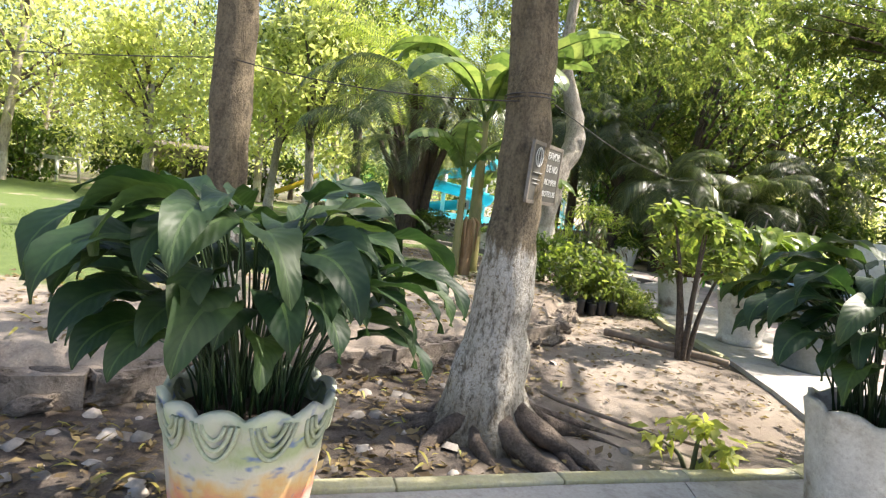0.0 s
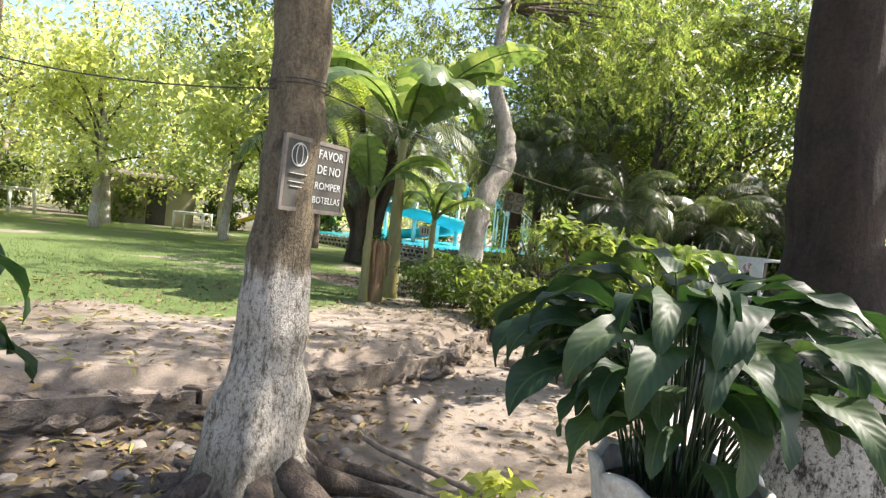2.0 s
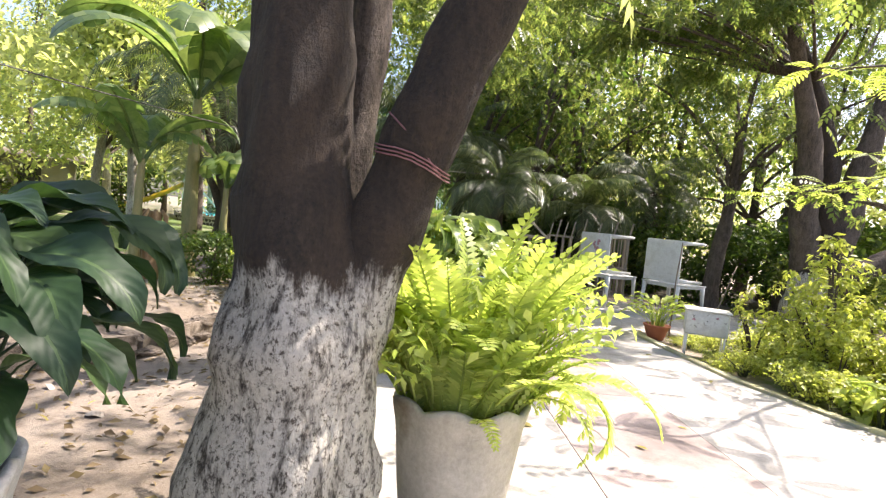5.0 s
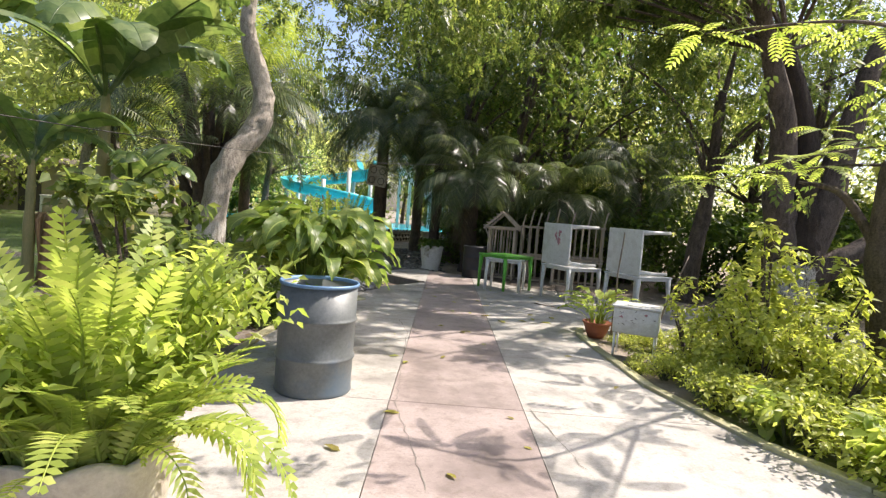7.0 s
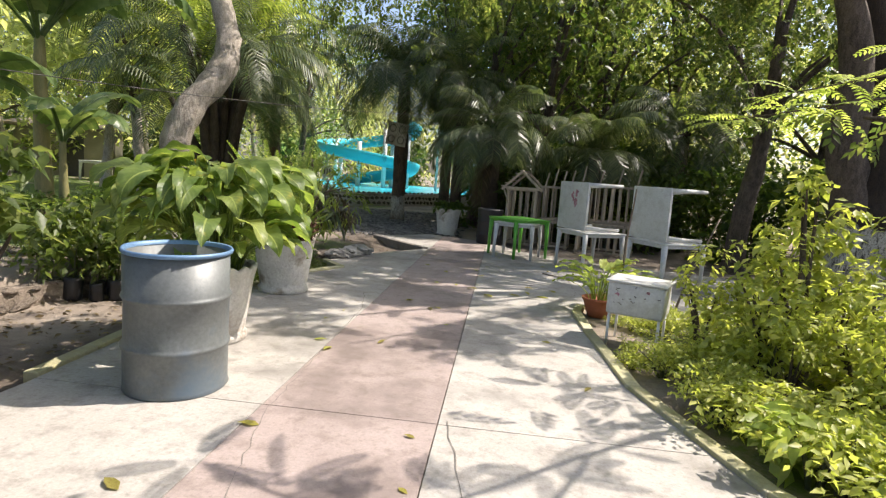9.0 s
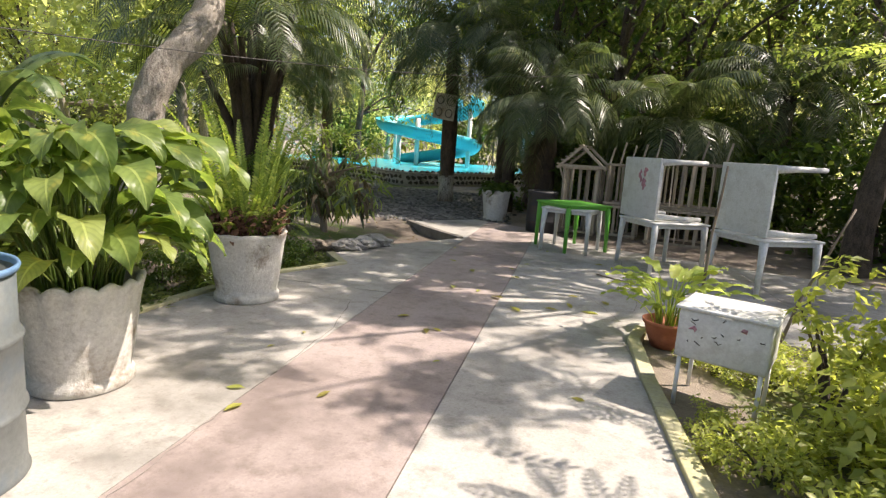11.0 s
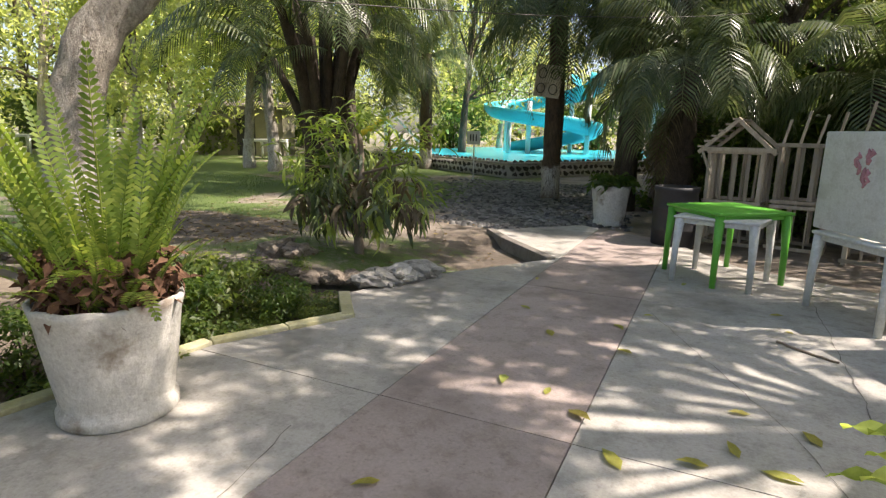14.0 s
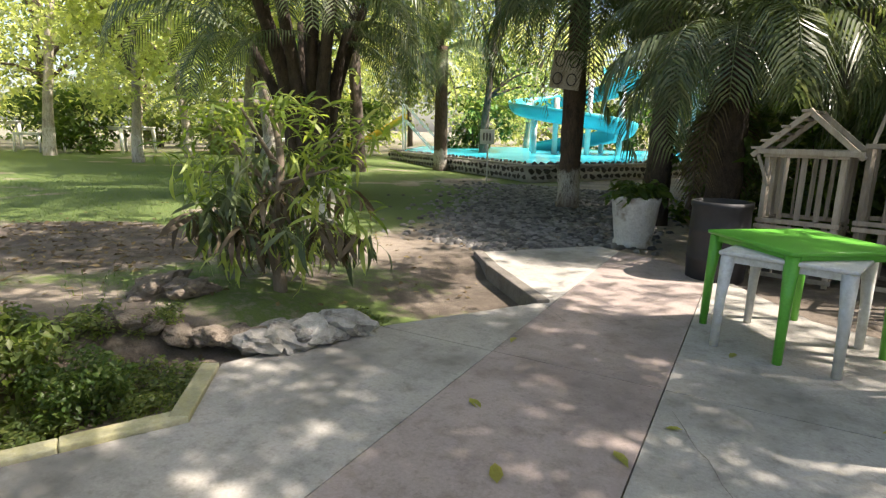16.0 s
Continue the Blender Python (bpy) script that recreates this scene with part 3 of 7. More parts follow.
pavement = thing("pavement", "worn grey and pinkish concrete path slabs with cracks", "path", kind="structure")
for i in range(len(CUTS_X) - 1):
    for j in range(len(CUTS_Y) - 1):
        g = 0.0035
        poly = OUTLINE
        for ax, at, keep in ((0, CUTS_X[i] + g, 1), (0, CUTS_X[i + 1] - g, -1), (1, CUTS_Y[j] + g, 1), (1, CUTS_Y[j + 1] - g, -1)):
            poly = clip_poly(poly, ax, at, keep) if len(poly) > 2 else []
        if len(poly) < 3:
            continue
        clean = [p for k, p in enumerate(poly) if math.dist(p, poly[k - 1]) > 0.003]
        bm = bmesh.new()
        lift = 0.0 if CUTS_X[i] != 5.41 else 0.001
        vs = [bm.verts.new((x, y, lift)) for x, y in clean]
        face = bm.faces.new(vs)
        if face.normal.z < 0 or sum(p[0] * q[1] - q[0] * p[1] for p, q in zip(clean, clean[1:] + clean[:1])) < 0:
            face.normal_flip()
        ext = bmesh.ops.extrude_face_region(bm, geom=[face])
        for v in ext["geom"]:
            if isinstance(v, bmesh.types.BMVert):
                v.co.z = lift
        for v in vs:
            v.co.z = -0.14
        bmesh.ops.recalc_face_normals(bm, faces=bm.faces[:])
        me = bpy.data.meshes.new("slab")
        bm.to_mesh(me)
        bm.free()
        part("slab", me, M_CONCPINK if CUTS_X[i] == 5.41 else M_CONC, pavement)


def crack(pts, seed):
    """A crack in the concrete: a thin dark groove filled with dirt."""
    rng = random.Random(seed)
    sh, fine = Shape(), []
    for a, b in zip(pts, pts[1:]):
        n = max(2, int(math.dist(a, b) / 0.08))
        fine += [(a[0] + (b[0] - a[0]) * k / n + rng.uniform(-0.012, 0.012), a[1] + (b[1] - a[1]) * k / n + rng.uniform(-0.012, 0.012)) for k in range(n)]
    v, f = [], []
    for k, (x, y) in enumerate(fine):
        w = rng.uniform(0.0012, 0.004)
        v += [(x - w, y, 0.0045), (x + w, y, 0.0045)]
        if k:
            f.append((2 * k - 2, 2 * k - 1, 2 * k + 1, 2 * k))
    sh.add(v, f)
    part("crack", sh, M_STONE, pavement, "dark dirt-filled crack")


crack([(5.75, 5.2), (5.46, 6.56), (5.37, 9.1), (5.2, 9.9)], 1)
crack([(6.7, 5.6), (6.5, 6.7)], 2)
crack([(6.54, 12.65), (6.83, 12.03), (7.39, 10.9), (7.6, 10.2)], 3)
crack([(4.22, 10.37), (4.9, 10.3), (5.4, 10.18)], 4)
crack([(7.78, 7.7), (7.66, 8.6), (7.6, 9.5), (7.55, 9.8)], 5)
crack([(7.82, 13.5), (7.8, 12.2), (7.79, 10.98), (7.72, 10.6)], 7)
crack([(5.35, 14.03), (5.64, 13.72), (6.4, 13.9)], 8)
crack([(5.3, 14.2), (5.9, 13.9), (6.4, 14.3)], 6)


def kerb(pts, width, height, label, name="kerb", mat=M_KERB, step=0.6):
    """A run of kerb pieces along pts, on the left of the way."""
    run = thing(name, label, "kerb", kind="structure")
    for a, b in zip(pts, pts[1:]):
        a, b = Vector((*a, 0)), Vector((*b, 0))
        n = max(1, round((b - a).length / step))
        side = Vector((-(b - a).y, (b - a).x, 0)).normalized() * width / 2
        for k in range(n):
            p, q = a.lerp(b, (k + 0.004) / n), a.lerp(b, (k + 0.996) / n)
            sh = Shape()
            mid = (p + q) / 2 + side
            rot = math.degrees(math.atan2((q - p).y, (q - p).x))
            box(sh, ((q - p).length, width, 0.16 + height), pose(0, 0, 0, random.uniform(-1, 1), 0, 0), 0.008)
            part("kerb_stone", sh, mat, run, m=pose(mid.x, mid.y, height / 2 - 0.08 + random.uniform(-0.004, 0.004), 0, 0, rot), smooth=False)


kerb([(0.4, 2.77), (0.94, 2.97), (1.74, 3.28), (3.14, 3.77), (3.6, 4.1)], 0.09, 0.02, "worn kerb with flaking yellow paint along the concrete")
kerb([(3.94, 6.6), (3.86, 8.3), (3.9, 9.23), (4.05, 10.4), (4.54, 11.32), (4.14, 11.82)], 0.1, 0.025, "worn kerb with flaking yellow paint beside the ditch")
kerb([(10.4, 3.45), (8.75, 5.0), (8.1, 6.2), (7.72, 7.5), (7.62, 9.0), (7.6, 9.75), (7.7, 10.15)][::-1], 0.1, 0.03, "mossy worn concrete kerb round the flower bed", mat=M_KERB)


kerb([(3.0, 14.05), (1.5, 15.45), (-0.1, 16.9)], 0.14, 0.17, "low rough concrete edging between lawn and cobbles", mat=M_STONE, step=0.5)


def pebble(seed, squash=0.6, n=8):
    """A worn stone of about unit size."""
    rr = random.Random(seed)
    bm = bmesh.new()
    for _ in range(n + 6):
        d = Vector((rr.gauss(0, 1), rr.gauss(0, 1), rr.gauss(0, 1))).normalized() * 0.5 * rr.uniform(0.85, 1.08)
        bm.verts.new((d.x, d.y, d.z * squash * 1.25))
    hull = bmesh.ops.convex_hull(bm, input=bm.verts[:])
    bmesh.ops.delete(bm, geom=[v for v in bm.verts if not v.link_faces], context="VERTS")
    if n > 10:
        bmesh.ops.bevel(bm, geom=bm.edges[:], offset=0.03, segments=1, affect="EDGES")
    me = bpy.data.meshes.new("stone")
    bm.to_mesh(me)
    bm.free()
    return me


STONES = [pebble(k, 0.55 + 0.1 * (k % 3)) for k in range(5)]


def rugged(seed):
    """A broken rock of about unit size, with ledges and pits."""
    bm = bmesh.new()
    bmesh.ops.create_icosphere(bm, subdivisions=3, radius=0.5)
    off = Vector((seed * 3.7, seed * 1.3, 0))
    for v in bm.verts:
        d = v.co.normalized()
        big, small = noise.noise(d * 1.5 + off), noise.noise(d * 5 + off)
        cell = noise.cell(d * 2.4 + off)
        v.co = d * 0.5 * (0.95 + 0.4 * big + 0.08 * small + 0.08 * (cell - 0.5))
        v.co.z *= 0.7
    me = bpy.data.meshes.new("stone")
    bm.to_mesh(me)
    bm.free()
    return me


ROCKS = [rugged(k + 9) for k in range(6)]


def own(mesh_list, mat):
    """Copies of meshes with a material of their own."""
    res = []
    for me in mesh_list:
        c = me.copy()
        c.materials.clear()
        c.materials.append(mat)
        res.append(c)
    return res


# low dry-stone wall at the lawn's edge
rng = random.Random(5)
low_wall = thing("wall_low", "low earth-caked stone retaining wall at the lawn edge", "wall", kind="structure")
wall_pts = [(-6.0, 1.0), (-0.93, 3.5), (-0.36, 4.2), (0.54, 4.8), (1.98, 6.6), (2.6, 8.9)]
core = Shape()
for a, b in zip(wall_pts, wall_pts[1:]):
    d = Vector((b[0] - a[0], b[1] - a[1], 0))
    side = Vector((d.y, -d.x, 0)).normalized()
    bar(core, (a[0], a[1], 0.0), (b[0], b[1], 0.0), 0.26, 0.3)
part("wall_core", core, M_EARTHSTONE, low_wall, smooth=False)
pale, dirt = own(ROCKS, M_PALESTONE), own(ROCKS, M_EARTHSTONE)
for a, b in zip(wall_pts, wall_pts[1:]):
    d = Vector((b[0] - a[0], b[1] - a[1], 0))
    side = Vector((d.y, -d.x, 0)).normalized()
    s = 0.0
    while s < d.length:
        w = rng.uniform(0.14, 0.28)
        for row, z in ((0, 0.0), (1, 0.12)):
            p = Vector((*a, 0)) + d.normalized() * (s + w / 2 + row * 0.1) + side * (0.11 - 0.04 * row + rng.uniform(-0.04, 0.04))
            me = rng.choice(dirt)
            part("stone", me, None, low_wall, m=pose(p.x, p.y, z, rng.uniform(-20, 20), rng.uniform(-20, 20), math.degrees(math.atan2(d.y, d.x)) + rng.uniform(-15, 15))
                 @ Matrix.Diagonal((w * 1.15, rng.uniform(0.1, 0.2), rng.uniform(0.12, 0.17), 1)))
        s += w

# stones that border the ditch and the pit
edge = thing("stone_edging", "rough white and grey stones edging the ditch and pit", "stone edging", kind="structure")
for (x0, y0), (x1, y1), n, size, m_ in (((4.15, 12.1), (4.42, 12.72), 6, 0.3, pale), ((4.25, 12.3), (3.2, 11.7), 9, 0.19, dirt), ((3.2, 11.7), (2.3, 11.0), 8, 0.17, dirt),
                                        ((4.5, 12.8), (4.3, 12.2), 4, 0.2, pale), ((2.7, 12.3), (3.15, 12.55), 2, 0.45, dirt), ((2.2, 11.0), (0.6, 10.6), 9, 0.16, dirt), ((4.0, 12.25), (4.3, 12.8), 7, 0.17, pale)):
    for k in range(n):
        t = (k + rng.uniform(0.2, 0.8)) / n
        x, y = x0 + (x1 - x0) * t, y0 + (y1 - y0) * t
        s = size * rng.uniform(0.8, 1.3)
        part("stone", rng.choice(m_), None, edge, m=pose(x, y, max(0.0, float(land(x, y))) + 0.05, rng.uniform(-25, 25), rng.uniform(-25, 25), rng.uniform(0, 360))
             @ Matrix.Diagonal((s * 1.2, s, s * 0.8, 1)))
# the pit's low concrete rim
rim = Shape()
for a, b in (((5.34, 14.08), (4.44, 15.02)), ((4.44, 15.02), (4.02, 15.56))):
    bar(rim, (*a, -0.07), (*b, -0.07), 0.12, 0.2, 0.012)
tagged(part("pit_rim", rim, M_STONE, smooth=False), "rough concrete rim along the sunken planting pit", "kerb", kind="structure")


# ---- cobbled path, loose stones, litter ----
def stuff(name, meshes_v, P, R, S, mat, label, category):
    me = scatter(name, *meshes_v, P, R, S)
    me.shade_smooth()
    ob = part(name, me, mat)
    return tagged(ob, label, category, kind="stuff")


COB_V = [(-0.5, -0.3, 0), (0.1, -0.5, 0), (0.5, 0.05, 0), (0.2, 0.5, 0), (-0.4, 0.35, 0), (-0.3, -0.2, 0.3), (0.1, -0.28, 0.33), (0.3, 0.05, 0.3), (0.1, 0.3, 0.32), (-0.25, 0.2, 0.3)]
COB_F = [(0, 1, 6), (0, 6, 5), (1, 2, 7), (1, 7, 6), (2, 3, 8), (2, 8, 7), (3, 4, 9), (3, 9, 8), (4, 0, 5), (4, 5, 9), (5, 6, 7), (5, 7, 8), (5, 8, 9)]
r = np.random.default_rng(3)
n = 5200
t = r.random(n)
cx = 4.6 - 2.4 * t ** 0.8 + r.normal(0, 1, n) * (0.75 + 0.5 * t)
cy = 15.9 + 8.6 * t
keep = ~((cx > 4.0) & (cy < 16.9) & (cy > 15.4) & (cx - 4.0 > (cy - 15.5) * 0.85)) & (cx < 5.9)
cx, cy = cx[keep], cy[keep]
n = len(cx)
stuff("cobbles", (COB_V, COB_F), np.stack([cx, cy, land(cx, cy) - 0.005], -1), turns(r.random(n) * 6.3, r.normal(0, 0.15, n), r.normal(0, 0.15, n)),
      r.uniform(0.06, 0.15, n), M_COBBLE, "grey river cobbles set in a path to the pool", "cobbles")
n = 420
lx, ly = r.uniform(-2.2, 2.6, n), r.uniform(2.4, 6.6, n)
ex = np.interp(ly, EDGE_Y, EDGE_X)
keep = (lx > ex + 0.2) & (ly > 2.75 + (lx - 0.4) * 0.37) & (lx < 1.6 + r.normal(0, 0.5, n))
lx, ly = lx[keep], ly[keep]
n = len(lx)
stuff("loose_stones", (COB_V, COB_F), np.stack([lx, ly, land(lx, ly) - 0.01], -1), turns(r.random(n) * 6.3, r.normal(0, 0.3, n), r.normal(0, 0.3, n)),
      r.uniform(0.04, 0.13, n), M_LOOSE, "pale loose stones lying in the leaf litter", "stones")
n = 12000
lx, ly = np.concatenate([r.uniform(-3, 3.8, n), r.uniform(-2, 6, n)]), np.concatenate([r.uniform(2.5, 9.5, n), r.uniform(11.5, 17, n)])
n = len(lx)
onpath = (ly < 2.95 + (lx - 0.9) * 0.365) | ((lx > 3.9) & (ly < 12.5)) | ((lx > 4.4) & (ly > 12) & (ly < 16.9) & (lx > 5.3 - abs(ly - 14.1)))
keep = ~onpath & (r.random(n) < np.where(ly > 10, np.where(np.hypot((lx - 0.4) / 1.8, (ly - 13.2) / 1.2) < 1, 0.35, 0.05), np.where((lx < 1.7) & (lx > np.interp(ly, EDGE_Y, EDGE_X)), 0.95, 0.3)))
lx, ly = lx[keep], ly[keep]
n = len(lx)
stuff("leaf_litter", (LEAF_V, LEAF_F), np.stack([lx, ly, land(lx, ly) + 0.015], -1), turns(r.random(n) * 6.3, r.normal(0, 0.25, n), r.normal(0, 0.35, n)),
      r.uniform(0.025, 0.1, n), M_DRYLEAF, "dry brown and yellow fallen leaves on the earth", "leaf litter")
n = 900
lx, ly = r.uniform(-2.5, 3.6, n), r.uniform(2.4, 6.5, n)
keep = (ly > 3.0 + (lx - 0.9) * 0.365) & (r.random(n) < np.where(lx < 1.5, 0.75, 0.14))
lx, ly = lx[keep], ly[keep]
n = len(lx)
stuff("yellow_litter", (BEND_V, BEND_F), np.stack([lx, ly, land(lx, ly) + 0.02], -1), turns(r.random(n) * 6.3, r.normal(0, 0.3, n), r.normal(0, 0.4, n)),
      r.uniform(0.06, 0.15, n), M_YELLEAF, "yellow-green fallen leaves among the roots and stones", "leaf litter")
n = 42000
gx, gy = r.uniform(-9, 3.6, n), r.uniform(6, 20, n)
ex = np.interp(gy, EDGE_Y, EDGE_X)
keep = (ex - gx > 1.3 + 1.2 * np.sin(gx * 1.7 + gy)) & ((gy - 6.2) - (gx + 1.5) * 0.55 > 0.2) & (r.random(n) < 0.9) & (np.hypot((gx - 0.4) / 1.9, (gy - 13.2) / 1.25) > 0.95 + r.normal(0, 0.08, n))
gx, gy = gx[keep], gy[keep]
n = len(gx)
BLADE_V, BLADE_F = [(-0.06, 0, 0), (0.06, 0, 0), (0.02, 0.25, 0.75)], [(0, 1, 2)]
stuff("grass_blades", (BLADE_V, BLADE_F), np.stack([gx, gy, land(gx, gy) - 0.005], -1), turns(r.random(n) * 6.3, r.normal(0, 0.3, n), r.normal(0, 0.3, n)),
      r.uniform(0.03, 0.08, n), M_GRASS, "short mown lawn grass", "grass")

# larger fallen leaves on the concrete, and sticks
FALLEN = scatter("fallen_leaf", [(0, 0, 0), (0.2, 0.3, 0.06), (0.16, 0.65, 0.08), (0, 1, 0.02), (-0.16, 0.65, 0.1), (-0.2, 0.3, 0.05), (0, 0.5, 0.0)],
                 [(0, 1, 6), (1, 2, 6), (2, 3, 6), (3, 4, 6), (4, 5, 6), (5, 0, 6)], np.zeros((1, 3)), np.eye(3)[None], [1.0])
FALLEN.materials.append(M_YELLEAF)
SPOTS = [(6.7, 10.18), (7.04, 10.39), (7.16, 10.52), (7.24, 10.46), (7.51, 10.8), (6.37, 10.61), (6.01, 11.63), (6.36, 12.12), (5.83, 9.65), (7.44, 12.95)]
for x, y in SPOTS:
    ob = part("fallen_leaf", FALLEN, None, None, m=pose(x, y, 0.008, rng.uniform(-6, 6), rng.uniform(-6, 6), rng.uniform(0, 360)) @ Matrix.Scale(rng.uniform(0.12, 0.19), 4))
    tagged(ob, "large yellow-green fallen leaf lying on the concrete", "leaf", "fallen leaves on the path")
for k in range(24):
    x, y = (rng.uniform(4.6, 7.6), rng.uniform(7.2, 14.5)) if k > 4 else (rng.uniform(4.6, 6.6), rng.uniform(4.6, 6.4))
    s = rng.uniform(0.06, 0.15)
    ob = part("fallen_leaf", FALLEN, None, None, m=pose(x, y, 0.006, rng.uniform(-6, 6), rng.uniform(-6, 6), rng.uniform(0, 360)) @ Matrix.Scale(s, 4))
    tagged(ob, "yellowing fallen leaf lying on the concrete", "leaf", "fallen leaves on the path")


def stick(pts, r0, r1, label, name="stick"):
    sh = Shape()
    fine = []
    for a, b in zip(pts, pts[1:]):
        fine += [Vector(a).lerp(Vector(b), k / 4) + Vector([rng.uniform(-0.008, 0.008) for _ in range(3)]) for k in range(4)]
    fine.append(Vector(pts[-1]))
    tube(sh, fine, np.linspace(r0, r1, len(fine)), 7, 0, 0.3)
    return tagged(part(name, sh, M_TWIG), label, "stick")


stick([(1.74, 4.6, 0.02), (2.3, 4.2, 0.0), (2.85, 3.85, 0.03)], 0.018, 0.012, "thin dry stick lying on the earth")
stick([(2.75, 7.2, 0.02), (3.3, 6.75, 0.02), (3.82, 6.35, 0.02)], 0.045, 0.035, "weathered log lying between earth and path", "log")
stick([(7.44, 12.27, 0.012), (7.6, 12.15, 0.012), (7.77, 12.04, 0.012)], 0.011, 0.007, "pale broken stick on the concrete")


# ---- leaves and fronds ----
def broad_leaf(reach, height, blade, width, droop, stalk=0.005, twist=0.0):
    """A long-stalked lance-shaped leaf that arches over; its base at the origin, growing towards +x."""
    sh = Shape()
    top = Vector((reach * 0.45, 0, height))
    stem = [Vector((reach * 0.45 * t ** 1.6, 0, height * (1 - (1 - t) ** 1.4))) for t in (0, 0.3, 0.6, 0.85, 1)]
    tube(sh, stem, [stalk, stalk, stalk * 0.9, stalk * 0.8, stalk * 0.7], 4, cap=False)
    n, v, f = 12, [], []
    along, across = [0.0] * len(sh.v), [1.0] * len(sh.v)
    p, ang = top.copy(), radians(25)
    for i in range(n + 1):
        t = i / n
        w = width * math.sin(math.pi * min(1, t * 0.93 + 0.07) ** 0.8) ** 0.85 if i < n else 0.002
        up = w * 0.3
        wav = 0.013 * math.sin(i * 1.25 + reach * 9)
        turn = twist * t
        nrm = Vector((-math.sin(ang), 0, math.cos(ang)))
        side = Vector((0, math.cos(turn), 0)) + nrm * math.sin(turn)
        nrm = nrm * math.cos(turn) - Vector((0, math.sin(turn), 0))
        v += [p - side * w + nrm * (up + wav), p - side * w * 0.5 + nrm * up * 0.6, p, p + side * w * 0.5 + nrm * up * 0.6, p + side * w + nrm * (up - wav)]
        along += [t] * 5
        across += [-1.0, -0.5, 0.0, 0.5, 1.0]
        if i:
            k = 5 * i
            f += [(k - 5 + j, k - 4 + j, k + 1 + j, k + j) for j in range(4)]
        p = p + Vector((math.cos(ang), 0, math.sin(ang))) * blade / n
        ang -= droop / n * (0.6 + 0.8 * t)
    sh.add(v, f)
    me = sh.mesh("leaf")
    for key, vals in (("along", along), ("across", across)):
        me.attributes.new(key, "FLOAT", "POINT").data.foreach_set("value", vals)
    return me


def frond(length, pinna, pairs, droop, lift, hang=0.3, width=0.02, fold=0.25, stalk=0.006, bare=0.1):
    """A feather leaf: a bending rib with leaflets on both sides, growing towards +x from the origin."""
    sh = Shape()
    n = 14
    p, ang, rib = Vector((0, 0, 0)), lift, []
    for i in range(n + 1):
        rib.append((p.copy(), ang))
        p = p + Vector((math.cos(ang), 0, math.sin(ang))) * length / n
        ang -= droop / n * (0.5 + i / n)
    tube(sh, [q for q, _ in rib], [stalk * (1 - 0.8 * i / n) for i in range(n + 1)], 4, cap=False)
    v, f = [], []
    for j in range(pairs):
        t = bare + (1 - bare) * (j + 0.5) / pairs
        x = t * n
        i = min(int(x), n - 1)
        q = rib[i][0].lerp(rib[i + 1][0], x - i)
        a = rib[i][1]
        fwd, up = Vector((math.cos(a), 0, math.sin(a))), Vector((-math.sin(a), 0, math.cos(a)))
        ln = pinna * (math.sin(math.pi * (0.12 + 0.86 * (j + 0.5) / pairs)) ** 0.6)
        for s in (-1, 1):
            out = (Vector((0, s, 0)) * 0.85 + fwd * 0.5 + up * fold).normalized()
            tip = q + out * ln + Vector((0, 0, -hang * ln))
            mid = q + out * ln * 0.5 + Vector((0, 0, -hang * ln * 0.15))
            k = len(v)
            v += [q - fwd * width * 0.4, mid - fwd * width, tip, mid + fwd * width, q + fwd * width * 0.4]
            f += [(k, k + 1, k + 3, k + 4), (k + 1, k + 2, k + 3)]
    sh.add(v, f)
    return sh


def banana_leaf(length, width, droop, lift, torn=0):
    """A long paddle leaf with a thick rib, its edge split into strips where torn."""
    sh = Shape()
    n = 18
    p, ang, rib = Vector((0, 0, 0)), lift, []
    for i in range(n + 1):
        rib.append((p.copy(), ang))
        p = p + Vector((math.cos(ang), 0, math.sin(ang))) * length / n
        ang -= droop / n * (0.3 + 1.4 * i / n)
    tube(sh, [q for q, _ in rib], [0.028 * (1 - 0.85 * i / n) for i in range(n + 1)], 5, cap=False)
    rg = random.Random(int(length * 100 + torn))
    v, f = [], []
    for i in range(3, n):
        (q, a), (q2, a2) = rib[i], rib[i + 1]
        t0, t1 = (i - 3) / (n - 3), (i - 2) / (n - 3)
        for s in (-1, 1):
            w0 = width * math.sin(math.pi * (0.08 + 0.9 * t0)) ** 0.6
            w1 = width * math.sin(math.pi * (0.08 + 0.9 * t1)) ** 0.6 if i < n - 1 else 0.02
            gap = 0.16 if rg.random() < torn else 0.0
            h0 = rg.uniform(0.1, 0.5) * (1 if torn else 0.4)
            e0, e1 = q.lerp(q2, gap), q2
            k = len(v)
            v += [q, q2, q2 + Vector((0, s * w1 * 0.55, 0.12 * w1)), q + Vector((0, s * w0 * 0.55, 0.12 * w0)), e1 + Vector((0, s * w1, -h0 * w1 * (1 if torn else 0.3))), e0 + Vector((0, s * w0, -h0 * w0 * (1 if torn else 0.3)))]
            f += [(k, k + 1, k + 2, k + 3), (k + 3, k + 2, k + 4, k + 5)]
    sh.add(v, f)
    return sh


